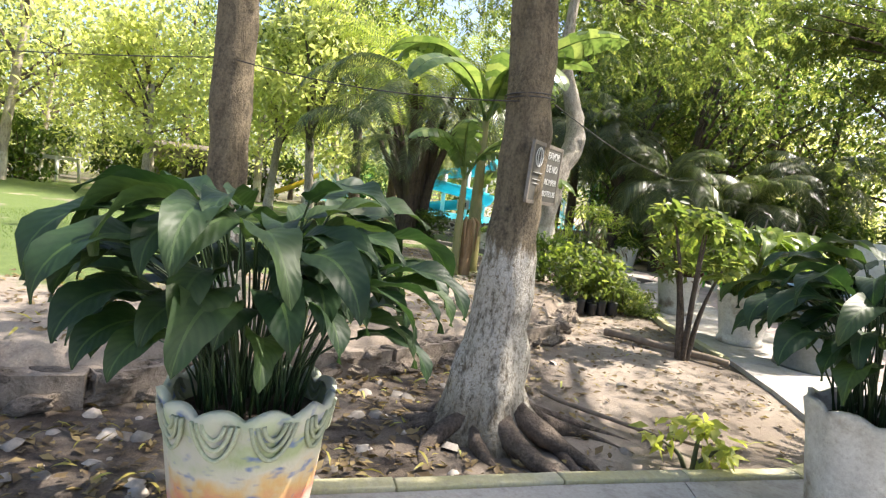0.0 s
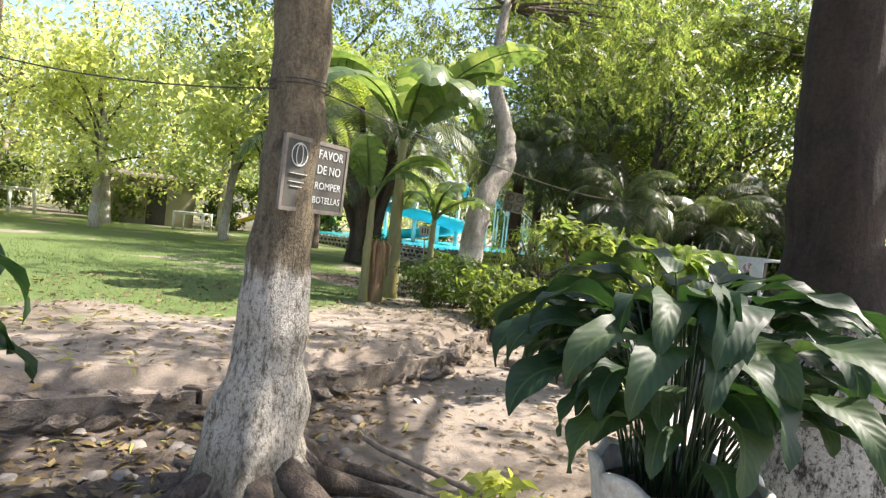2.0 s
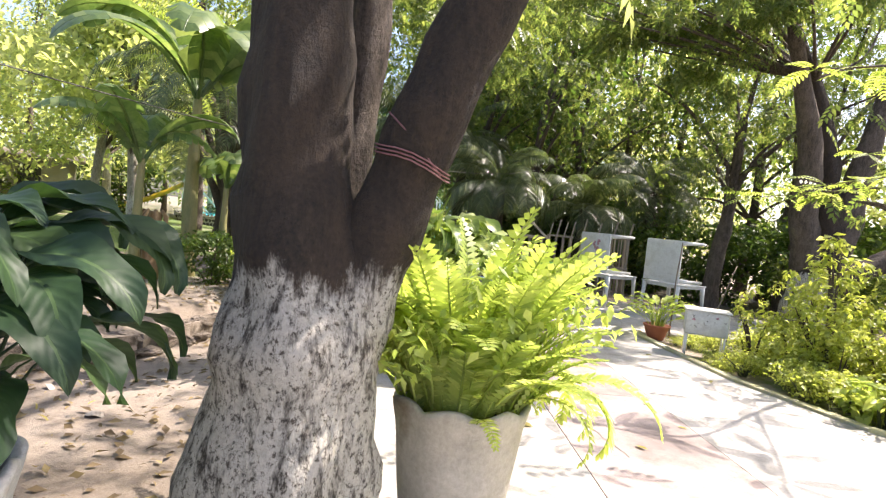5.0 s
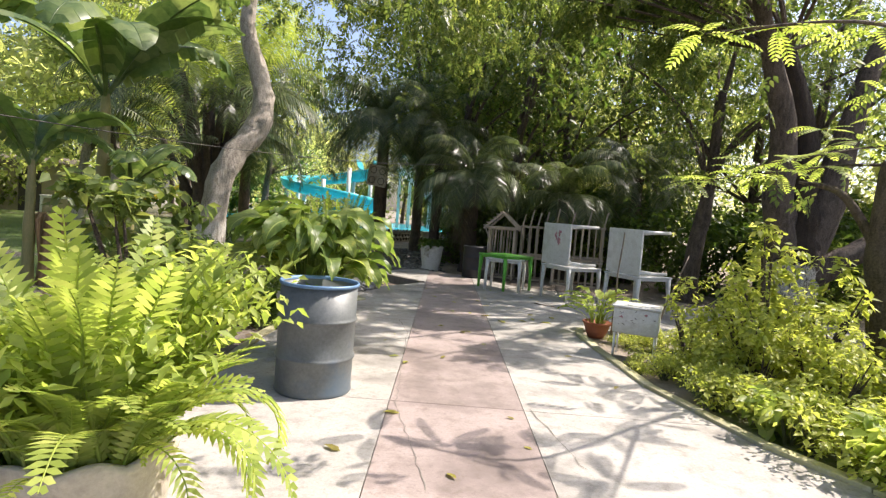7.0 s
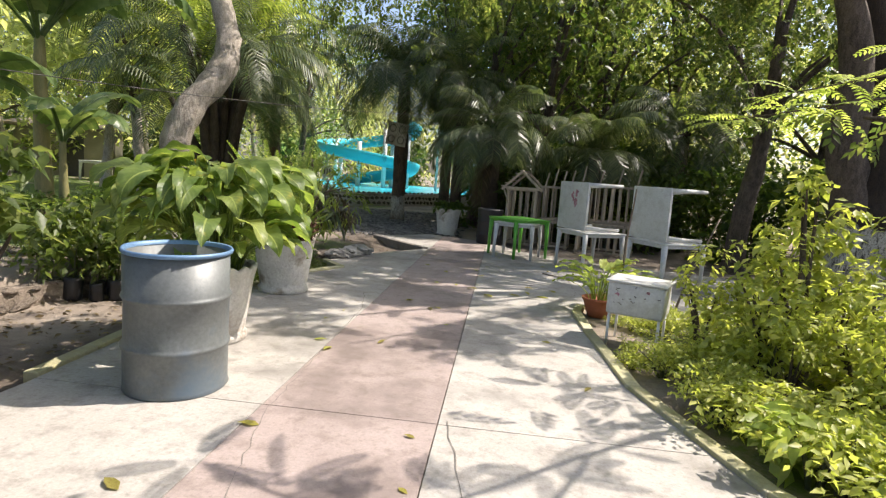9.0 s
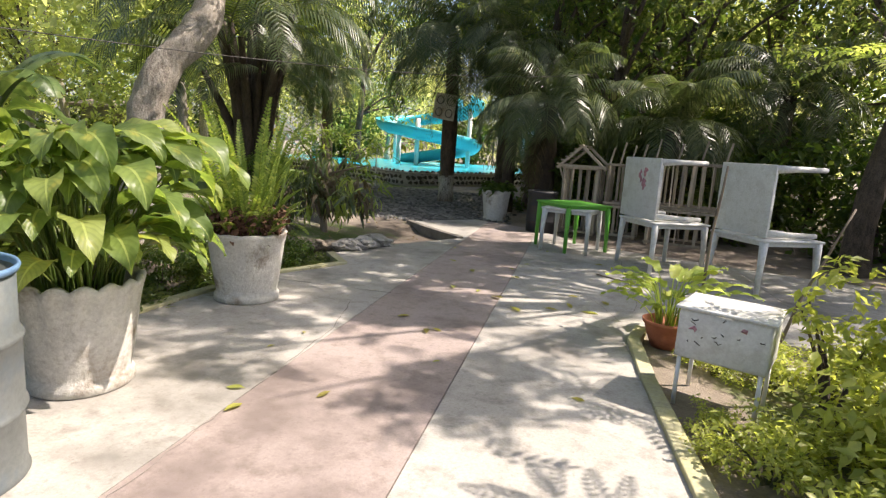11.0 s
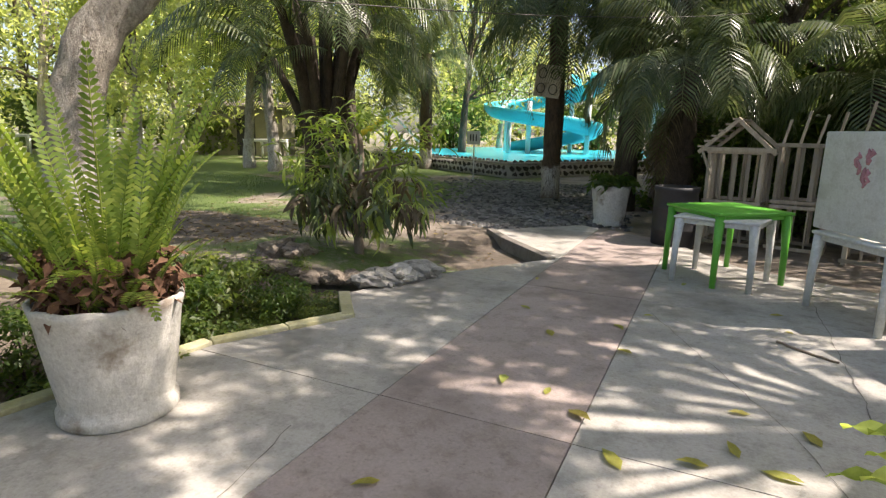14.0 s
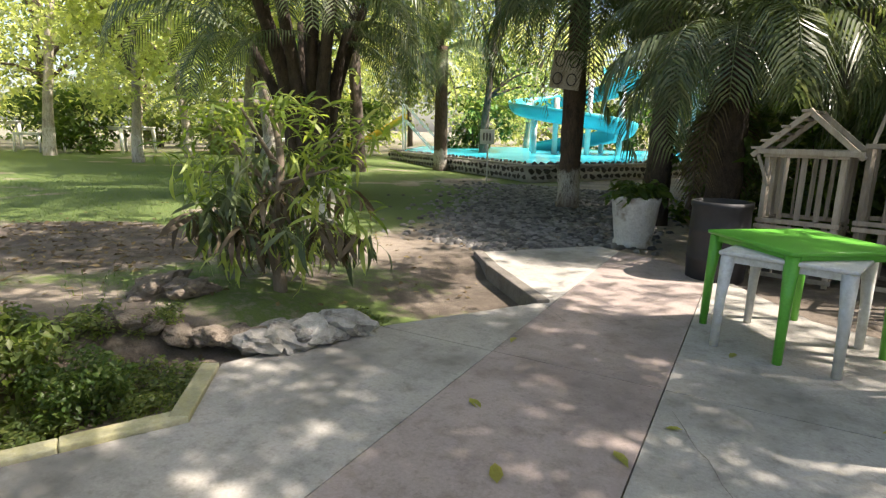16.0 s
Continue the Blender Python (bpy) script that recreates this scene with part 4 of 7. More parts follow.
SPATH = [broad_leaf(*a, 0.005, tw_) for a, tw_ in (((0.54, 0.6, 0.38, 0.068, 2.1), 0.5), ((0.44, 0.66, 0.4, 0.066, 2.3), -0.6), ((0.32, 0.72, 0.38, 0.064, 2.4), 0.9), ((0.6, 0.5, 0.38, 0.068, 2.1), -0.4),
                                                   ((0.18, 0.74, 0.36, 0.066, 1.3), 0.3), ((0.46, 0.46, 0.36, 0.074, 2.0), -0.9), ((0.36, 0.5, 0.36, 0.07, 2.2), 0.7), ((0.5, 0.34, 0.34, 0.066, 2.1), 0.4), ((0.4, 0.27, 0.32, 0.064, 1.8), -0.5))]
LIMES = [broad_leaf(*a, 0.005, tw_) for a, tw_ in (((0.5, 0.58, 0.36, 0.076, 2.0), 0.5), ((0.4, 0.66, 0.36, 0.074, 2.2), -0.7), ((0.24, 0.72, 0.34, 0.07, 2.2), 0.8), ((0.55, 0.44, 0.36, 0.076, 2.0), -0.5),
                                                   ((0.14, 0.72, 0.32, 0.068, 1.2), 0.3), ((0.42, 0.36, 0.34, 0.074, 2.0), 0.9), ((0.5, 0.28, 0.32, 0.07, 1.8), -0.4))]
for me in SPATH:
    me.materials.append(M_DARKLEAF)
for me in LIMES:
    me.materials.append(M_LIMELEAF)
FERNS = [frond(*a).mesh("frond") for a in ((0.66, 0.072, 27, 0.9, 1.4, 0.1, 0.0115), (0.58, 0.066, 25, 1.6, 1.2, 0.15, 0.011), (0.5, 0.066, 23, 2.2, 0.95, 0.2, 0.011), (0.46, 0.062, 20, 1.2, 1.3, 0.1, 0.011), (0.6, 0.062, 26, 2.8, 1.3, 0.2, 0.011))]
FERNS_DK = [frond(*a).mesh("frond") for a in ((1.12, 0.066, 36, 0.5, 1.5, 0.1, 0.0135), (0.9, 0.064, 30, 0.9, 1.35, 0.12, 0.0135), (0.6, 0.056, 22, 1.7, 1.05, 0.2, 0.012), (0.5, 0.056, 19, 0.8, 1.3, 0.1, 0.012))]
for me in FERNS:
    me.materials.append(M_FERN)
for me in FERNS_DK:
    me.materials.append(M_FERN_DK)
HANGS = frond(0.62, 0.075, 22, 3.6, 0.9, 0.35, 0.012).mesh("hanging_frond")
HANGS.materials.append(M_FERN)

# ---- pots ----
POT_PROFILE = [(0.0, 0.0), (0.205, 0.0), (0.215, 0.012), (0.215, 0.055), (0.2, 0.075), (0.205, 0.12), (0.222, 0.25), (0.238, 0.4), (0.248, 0.5), (0.262, 0.57), (0.266, 0.6), (0.25, 0.605), (0.236, 0.585), (0.228, 0.5), (0.0, 0.49)]


def ruffled(lobes, deep):
    """A rim with lobes that fade towards the foot."""
    def wave(a, i):
        k = max(0.0, min(1.0, (i - 5) / 5))
        if i >= 12:
            k *= 0.5
        s = math.sin(lobes * a)
        return 1 + deep * s * k, (0.03 * abs(math.sin(lobes * a / 2)) - 0.015) * (min(1, deep / 0.02) if 8 <= i <= 12 else 0)
    return wave


def pot_body(parent, mat, lobes=16, deep=0.02, label="", wide=1.1):
    sh = Shape()
    revolve(sh, [(r_ * wide, z_) for r_, z_ in POT_PROFILE[:-2]], 96, ruffled(lobes, deep))
    pot = part("pot", sh, mat, parent, label)
    soil = Shape()
    revolve(soil, [(0.0, 0.53), (0.12 * wide, 0.535), (0.2 * wide, 0.52), (0.236 * wide, 0.5)], 24)
    part("soil", soil, M_SOIL, parent)
    return pot


def swags(parent, mat):
    """Raised scallops below the rim."""
    for k in range(10):
        a0 = 2 * math.pi * k / 10
        sh = Shape()
        for ring in range(3):
            pts = []
            for s in range(15):
                u = s / 14
                a = a0 + (u - 0.5) * (0.5 - 0.13 * ring)
                z = 0.575 - (0.12 - 0.035 * ring) * math.sin(math.pi * u) ** 0.6
                rr = (0.25 + (z - 0.5) * 0.15) * 1.1 + 0.004
                pts.append((rr * math.cos(a), rr * math.sin(a), z))
            tube(sh, pts, [0.008] * 15, 5)
        part("scallop", sh, mat, parent)


def leafy(parent, meshes, count, rg, z=0.5, spread=0.12, scale=(0.85, 1.15), name="leaf", weights=None, tilt=10):
    for k in range(count):
        a = 360 * (k * 0.381966 + rg.uniform(-0.03, 0.03))
        rr = spread * math.sqrt(rg.random())
        me = rg.choices(meshes, weights)[0]
        s = rg.uniform(*scale)
        part(name, me, None, parent, m=pose(rr * math.cos(radians(a)), rr * math.sin(radians(a)), z, rg.uniform(-tilt, tilt), rg.uniform(-tilt, tilt) * 0.8, a) @ Matrix.Scale(s, 4))


rg = random.Random(11)
pl_a = thing("potted_plant", "dark glossy long-leaved plant in a hand-painted scalloped concrete pot", "potted plant", pose(0.45, 2.42, -0.0, 0, 0, 20), "potted plants along the path")
pot_body(pl_a, M_POTPAINT, 12, 0.03, "scalloped pot painted with orange, red and blue flowers")
swags(pl_a, M_SWAG)
leafy(pl_a, SPATH, 108, rg, spread=0.17, scale=(0.74, 1.06), weights=[6, 6, 6, 4, 5, 4, 4, 0.7, 0.4])
pl_b = thing("potted_plant", "dark glossy long-leaved plant in a chipped white pot", "potted plant", pose(3.08, 3.2, -0.0, 0, 0, 75), "potted plants along the path")
pot_body(pl_b, M_POTW, 9, 0.04, "chipped white pot with a wavy rim")
leafy(pl_b, SPATH, 108, rg, spread=0.17, scale=(0.74, 1.06), weights=[6, 6, 6, 4, 5, 4, 4, 0.7, 0.4])
pl_c = thing("potted_plant", "yellow-green broad-leaved plant in a weathered white pot", "potted plant", pose(4.5, 7.68, 0, 0, 0, 40), "potted plants along the path")
pot_body(pl_c, M_POTW, 16, 0.03, "weathered white pot with a wavy rim", 1.22)
leafy(pl_c, LIMES, 160, rg, spread=0.2, scale=(0.95, 1.28))
pl_f = thing("potted_fern", "bright green bushy fern in a ruffled weathered concrete pot", "potted plant", pose(4.55, 4.22, 0.0, 0, 0, 10), "potted plants along the path")
pot_body(pl_f, M_POTSTONE, 8, 0.04, "weathered ruffled concrete pot")
leafy(pl_f, FERNS, 200, rg, spread=0.23, scale=(0.65, 1.5), name="frond", weights=[9, 2, 0.5, 8, 0.3], tilt=16)
me = leaf_mesh("fine_foliage", np.random.default_rng(31), [(0.3 * math.cos(a * 2.4) * (0.3 + 0.07 * a), 0.3 * math.sin(a * 2.4) * (0.3 + 0.07 * a), 0.72 + 0.5 * ((a * 0.37) % 1)) for a in range(22)], 95, 0.2, 0.06)
me.materials.append(M_FERN)
part("fine_foliage", me, None, pl_f)
for k in range(7):
    a = rg.uniform(-60, 30)
    part("hanging_frond", HANGS, None, pl_f, m=pose(0.2 * math.cos(radians(a)), 0.2 * math.sin(radians(a)), 0.56, 0, 0, a) @ Matrix.Scale(rg.uniform(0.8, 1.3), 4))
pl_h = thing("potted_fern", "upright sword fern with brown undergrowth in a dripped white pot", "potted plant", pose(4.33, 9.56, 0, 0, 0, 130), "potted plants along the path")
pot_body(pl_h, M_POTW, 11, 0.006, "white pot with dripped concrete relief", 1.28)
leafy(pl_h, FERNS_DK, 84, rg, z=0.52, spread=0.24, scale=(0.6, 1.12), name="frond", weights=[6, 5, 2, 6], tilt=13)
litter_rng = np.random.default_rng(8)
me = leaf_mesh("dry_fronds", litter_rng, [(0.2 * math.cos(a), 0.2 * math.sin(a), 0.64 + 0.06 * (k % 3)) for k, a in enumerate(np.linspace(0, 6, 16))], 120, 0.16, 0.075)
me.materials.append(surface("dry_fern", (0.09, 0.04, 0.02), (0.2, 0.1, 0.05), 9, 50, 0.9))
part("dry_fronds", me, None, pl_h, "red-brown withered fern fronds")
for k in range(5):
    a = rg.uniform(25, 85)
    part("frond", FERNS[2], None, pl_h, m=pose(0.2 * math.cos(radians(a)), 0.2 * math.sin(radians(a)), 0.02, 0, 0, a) @ Matrix.Scale(0.6, 4))
# far pots
far_pots = []
for x, y, s, lab in ((5.42, 17.35, 1.08, "white pot of low leafy plants beside the cobbles"), (1.35, 16.0, 0.95, "pale pot half hidden behind the shrub")):
    p = thing("potted_plant", lab, "potted plant", pose(x, y, float(land(x, y)), 0, 0, 50) @ Matrix.Scale(s, 4), "far potted plants")
    pot_body(p, M_POTW, 10, 0.02)
    me = leaf_mesh("leaves", litter_rng, [(0.2 * math.cos(a), 0.2 * math.sin(a), 0.68) for a in np.linspace(0, 6, 8)], 40, 0.2, 0.14)
    me.materials.append(M_DEEPLEAF)
    part("leaves", me, None, p)

# ---- steel drum ----
drum = thing("barrel", "dented grey-blue steel drum with a blue rim, standing on the concrete", "barrel", pose(4.77, 6.74, 0, 0.6, 0.4, 30) @ Matrix.Diagonal((1.06, 1.06, 1, 1)))
dw = lambda a, i: (1 + 0.012 * math.sin(3 * a + i * 0.7) * math.sin(a * 2 + 1), 0)
sh = Shape()
revolve(sh, [(0.0, 0.012), (0.27, 0.012), (0.283, 0.0), (0.29, 0.012), (0.284, 0.03), (0.284, 0.26), (0.293, 0.275), (0.297, 0.285), (0.293, 0.295), (0.284, 0.31), (0.284, 0.56), (0.293, 0.575), (0.297, 0.585), (0.293, 0.595), (0.284, 0.61),
             (0.284, 0.845), (0.276, 0.845), (0.276, 0.3), (0.0, 0.3)], 64, dw)
part("drum_body", sh, M_STEEL, drum)
sh = Shape()
revolve(sh, [(0.276, 0.845), (0.28, 0.868), (0.292, 0.874), (0.298, 0.862), (0.294, 0.846), (0.284, 0.845)], 64, dw)
part("drum_rim", sh, M_RIMBLUE, drum, "blue painted rolled rim")

black = thing("barrel", "black plastic drum standing beside the playhouse", "barrel", pose(6.5, 15.9, -0.03))
sh = Shape()
revolve(sh, [(0.0, 0.0), (0.25, 0.0), (0.27, 0.03), (0.275, 0.22), (0.285, 0.24), (0.275, 0.26), (0.275, 0.5), (0.285, 0.52), (0.275, 0.54), (0.27, 0.72), (0.285, 0.76), (0.28, 0.8), (0.25, 0.8), (0.24, 0.76), (0.0, 0.75)], 48)
part("drum_body", sh, M_BLACKDRUM, black)

# ---- small pot with sticks in the bed ----
rp = thing("potted_plant", "leafy green plant in a low terracotta bowl", "potted plant", pose(7.9, 9.85, -0.03, 0, 0, 15))
sh = Shape()
revolve(sh, [(0.0, 0.0), (0.11, 0.0), (0.15, 0.1), (0.175, 0.185), (0.19, 0.19), (0.195, 0.215), (0.182, 0.22), (0.165, 0.18), (0.0, 0.17)], 40)
part("pot", sh, M_TERRA, rp, "terracotta bowl")
SMALLS = [broad_leaf(*a) for a in ((0.32, 0.3, 0.3, 0.045, 0.9), (0.22, 0.36, 0.28, 0.05, 0.7), (0.45, 0.2, 0.3, 0.045, 1.2), (0.5, 0.3, 0.34, 0.05, 0.9))]
for me in SMALLS:
    me.materials.append(M_FERN)
leafy(rp, SMALLS, 40, rg, z=0.17, spread=0.1, scale=(0.75, 1.1))
stick([(8.12, 9.9, 0), (8.14, 9.93, 0.7), (8.2, 9.98, 1.42)], 0.014, 0.009, "rough upright stick planted beside the bowl")
stick([(8.75, 10.0, 0), (8.95, 10.15, 0.5), (9.25, 10.3, 1.15)], 0.014, 0.009, "leaning stake with a sprouting leaf")


# ---- nursery bags ----
bagm = Shape()
revolve(bagm, [(0.0, 0.0), (0.06, 0.0), (0.072, 0.03), (0.07, 0.1), (0.074, 0.17), (0.07, 0.2), (0.06, 0.2), (0.0, 0.18)], 14, lambda a, i: (1 + 0.06 * math.sin(5 * a + i), 0))
bag_leaf = leaf_mesh("seedling_leaves", np.random.default_rng(4), [(0.1 * math.cos(a), 0.1 * math.sin(a), 0.35 + 0.05 * k) for k, a in enumerate(np.linspace(0, 9, 9))], 11, 0.17, 0.1)
bag_leaf.materials.append(M_TREELEAF)
stalk = tube(Shape(), [(0, 0, 0.15), (0.01, 0.02, 0.35), (0.03, 0, 0.6)], [0.008, 0.006, 0.003], 5)
bag = thing("nursery_bag", "seedling in a black plastic nursery bag on the earth", "seedling bag", pose(2.45, 8.25, -0.05), "row of nursery bags")
part("bag", bagm, M_BAG, bag)
part("stem", stalk, M_STEM, bag)
part("leaves", bag_leaf, None, bag)
for k in range(15):
    row = k % 3
    x, y = 2.5 + 0.075 * (k // 3) * 2.2 + rg.uniform(-0.04, 0.04), 8.4 + 0.2 * row + 0.03 * k + rg.uniform(-0.04, 0.04)
    copy_thing(bag, pose(x, y, -0.05, rg.uniform(-4, 4), rg.uniform(-4, 4), rg.uniform(0, 360)) @ Matrix.Scale(rg.uniform(0.8, 1.25), 4))


# ---- near trees ----
def roots(parent, mat, n, r0, reach, seed, skip=()):
    rr = random.Random(seed)
    for k in range(n):
        a = 2 * math.pi * (k + rr.uniform(-0.25, 0.25)) / n
        ln = reach * rr.uniform(0.6, 1.25)
        sh = Shape()
        pts, rad = [], []
        for s in range(8):
            t = s / 7
            b = a + 0.35 * math.sin(t * 3 + k)
            d = r0 * 0.45 + ln * t
            pts.append((d * math.cos(b), d * math.sin(b), 0.2 * (1 - t) ** 3 * rr.uniform(0.9, 1.1) + 0.015 - 0.05 * t))
            rad.append((0.062 * (1 - t) ** 1.2 + 0.012) * r0 / 0.17 * rr.uniform(0.85, 1.1))
        tube(sh, pts, rad, 9, 0.05, 0.5, seed + k)
        part("root", sh, mat, parent)


def limb(parent, mat, pts, radii, seed, name="limb", n=12):
    fine, rad = [], []
    for i, (a, b) in enumerate(zip(pts, pts[1:])):
        for k in range(5):
            t = k / 5
            a0, b1 = Vector(pts[max(i - 1, 0)]), Vector(pts[min(i + 2, len(pts) - 1)])
            a_, b_ = Vector(a), Vector(b)
            # a smooth curve through the points
            p = 0.5 * (2 * a_ + (b_ - a0) * t + (2 * a0 - 5 * a_ + 4 * b_ - b1) * t * t + (3 * a_ - a0 - 3 * b_ + b1) * t ** 3)
            fine.append(p)
            rad.append(radii[i] + (radii[i + 1] - radii[i]) * t)
    fine.append(Vector(pts[-1]))
    rad.append(radii[-1])
    sh = Shape()
    tube(sh, fine, rad, n, 0.03, 0.25, seed)
    return part(name, sh, mat, parent)


def crown(parent, rng_, centres, per, spread, size, mat, name="crown", droop=(-1.2, 0.1), tmpl=(SPRIG_V, SPRIG_F)):
    me = leaf_mesh(name, rng_, centres, per, spread, size, droop, tmpl)
    me.materials.append(mat)
    return part(name, me, None, parent)


nr = np.random.default_rng(21)
tree_a = thing("tree", "limewashed tree trunk with bare spreading roots, a sign nailed to it", "tree", pose(1.37, 3.9, -0.03))
limb(tree_a, M_BARK_A, [(-0.04, 0, -0.1), (-0.04, 0, 0.22), (-0.03, 0, 0.65), (-0.01, 0, 1.2), (-0.01, 0.03, 2.0), (-0.03, 0.05, 3.2), (0.3, 0.2, 4.6)], [0.4, 0.25, 0.178, 0.152, 0.135, 0.13, 0.1], 1, "trunk", 36)
roots(tree_a, M_BARK, 15, 0.2, 0.8, 3)
ends = [(1.6, 0.8, 6.4), (-1.2, 1.0, 6.6), (0.8, -1.2, 6.2), (2.6, 1.8, 6.8)]
for k, e in enumerate(ends):
    limb(tree_a, M_BARK, [(0.3, 0.2, 4.5), (0.3 + e[0] * 0.4, e[1] * 0.4, 5.4), e], [0.09, 0.06, 0.02], 30 + k)
crown(tree_a, nr, [np.array(e) + nr.normal(0, 0.8, 3) for e in ends for _ in range(4)], 40, 0.9, 0.32, M_TREELEAF)

tree_0 = thing("tree", "tall dark-barked tree with a limewashed foot behind the wall", "tree", pose(-0.5, 4.1, 0.0))
limb(tree_0, M_BARK_A, [(0.02, 0, -0.1), (0.02, 0, 0.3), (0, 0, 1.0), (-0.03, 0, 2.0), (-0.06, 0.1, 3.6), (0.1, 0.2, 5.2)], [0.2, 0.15, 0.13, 0.12, 0.11, 0.07], 5, "trunk", 24)
ends = [(0.9, 1.2, 6.6), (-1.3, 0.6, 6.3), (0.2, -1.0, 6.8)]
for k, e in enumerate(ends):
    limb(tree_0, M_BARK, [(0.1, 0.2, 5.1), (e[0] * 0.5, e[1] * 0.5, 5.9), e], [0.06, 0.04, 0.015], 40 + k)
crown(tree_0, nr, [np.array(e) + nr.normal(0, 0.7, 3) for e in ends for _ in range(4)], 24, 0.8, 0.3, M_TREELEAF)

tree_b = thing("tree", "thick forked tree with dark bark above worn limewash", "tree", pose(3.9, 3.78, -0.03))
limb(tree_b, M_BARK_W, [(0.0, 0, -0.15), (0.0, 0, 0.2), (0.02, 0, 0.6), (0.02, 0.0, 1.05), (-0.04, 0, 1.5), (-0.06, 0.02, 2.2), (-0.08, 0.1, 3.4), (0.1, 0.3, 5.2)], [0.42, 0.34, 0.28, 0.25, 0.19, 0.16, 0.14, 0.1], 7, "trunk", 32)
limb(tree_b, M_BARK_W, [(0.08, 0.02, 0.55), (0.17, 0.0, 0.95), (0.31, -0.03, 1.4), (0.48, -0.1, 1.9), (0.68, -0.13, 2.4), (0.9, 0.1, 3.2), (1.6, 0.8, 4.6)], [0.16, 0.15, 0.125, 0.115, 0.1, 0.085, 0.06], 8, "limb", 24)
limb(tree_b, M_BARK, [(0.08, 0.17, 1.1), (0.12, 0.25, 1.7), (0.14, 0.29, 2.4), (0.2, 0.4, 3.6)], [0.1, 0.085, 0.08, 0.06], 9, "limb", 18)
limb(tree_b, M_BARK, [(0.68, -0.13, 2.38), (0.54, -0.14, 2.5)], [0.06, 0.045], 12, "branch_stub", 10)
roots(tree_b, M_BARK_W, 7, 0.34, 0.35, 6)
ends = [(2.6, 1.6, 6.2), (1.8, -0.6, 6.0), (-0.8, 0.8, 6.8), (0.6, 2.0, 7.0), (1.4, 2.8, 6.6), (2.6, 3.0, 6.4), (1.2, 0.9, 6.2), (0.2, 3.2, 6.8), (3.4, 1.0, 6.0), (2.2, 2.2, 6.3), (3.0, 3.6, 6.4), (1.8, 3.9, 6.6), (3.0, 4.6, 6.3), (2.4, 5.2, 6.6)]
for k, e in enumerate(ends):
    s0 = (1.6, 0.8, 4.5) if e[0] > 1 else (0.1, 0.3, 5.0)
    limb(tree_b, M_BARK, [s0, ((s0[0] + e[0]) / 2, (s0[1] + e[1]) / 2, 5.6), e], [0.06, 0.04, 0.02], 50 + k)
crown(tree_b, nr, [np.array(e) + nr.normal(0, 0.8, 3) for e in ends for _ in range(4)], 25, 0.8, 0.3, M_TREELEAF)
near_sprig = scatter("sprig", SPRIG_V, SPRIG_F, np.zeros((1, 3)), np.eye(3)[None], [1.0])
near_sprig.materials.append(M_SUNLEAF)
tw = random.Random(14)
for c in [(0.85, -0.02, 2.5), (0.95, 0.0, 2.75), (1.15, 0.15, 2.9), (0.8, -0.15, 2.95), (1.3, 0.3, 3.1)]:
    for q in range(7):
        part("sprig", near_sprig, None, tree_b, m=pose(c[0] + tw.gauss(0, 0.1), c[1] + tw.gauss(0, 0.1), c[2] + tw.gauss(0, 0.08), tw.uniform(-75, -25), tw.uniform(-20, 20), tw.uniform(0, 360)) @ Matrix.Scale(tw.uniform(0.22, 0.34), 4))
cord = Shape()
for k in range(3):
    pts = []
    for s in range(17):
        a = 2 * math.pi * s / 16
        pts.append((0.355 + 0.128 * math.cos(a), -0.05 + 0.13 * math.sin(a), 1.53 - 0.04 * math.cos(a) + 0.012 * k + 0.006 * math.sin(3 * a)))
    tube(cord, pts, [0.003] * 17, 5)
tube(cord, [(0.45, -0.14, 1.5), (0.36, -0.18, 1.6), (0.27, -0.16, 1.68)], [0.003] * 3, 4)
tagged(part("cord", cord, M_ROPE, m=pose(3.9, 3.78, -0.03)), "faded red cord tied round a tree limb", "cord")

tree_w = thing("tree", "pale crooked leaning tree with a limewashed foot", "tree", pose(2.2, 10.7, 0.1))
limb(tree_w, M_BARK_PALE, [(-0.05, -0.05, -0.1), (0, 0, 0.6), (0.06, 0.05, 1.4), (0.2, 0.2, 2.0), (0.45, 0.55, 2.55), (0.4, 0.8, 3.2), (0.1, 0.8, 4.2), (0.2, 1.0, 5.6)], [0.25, 0.21, 0.19, 0.19, 0.18, 0.16, 0.12, 0.08], 15, "trunk", 24)
ends = [(0.8, 1.4, 6.3), (-1.4, 1.4, 6.0), (1.7, 0.2, 5.8), (-0.4, 2.6, 6.2), (2.2, 1.8, 5.6), (-2.0, 0.2, 5.8), (2.4, 3.2, 6.4), (1.5, 4.2, 6.6), (3.0, 4.4, 6.4), (0.6, 3.4, 6.8), (3.3, 2.6, 6.2), (-0.8, 4.0, 6.6), (2.0, 3.7, 6.3), (2.8, 3.8, 6.6), (3.4, 4.9, 6.4), (2.2, 5.0, 6.5), (3.9, 3.6, 6.3), (4.2, 4.6, 6.2)]
for k, e in enumerate(ends):
    limb(tree_w, M_BARK, [(0.2, 1.0, 5.5), (e[0] * 0.5, 1.0 + (e[1] - 1.0) * 0.5, 6.0), e], [0.035, 0.02, 0.008], 60 + k)
crown(tree_w, nr, [np.array(e) + nr.normal(0, 0.8, 3) for e in ends for _ in range(5)], 40, 0.9, 0.3, M_TREELEAF)


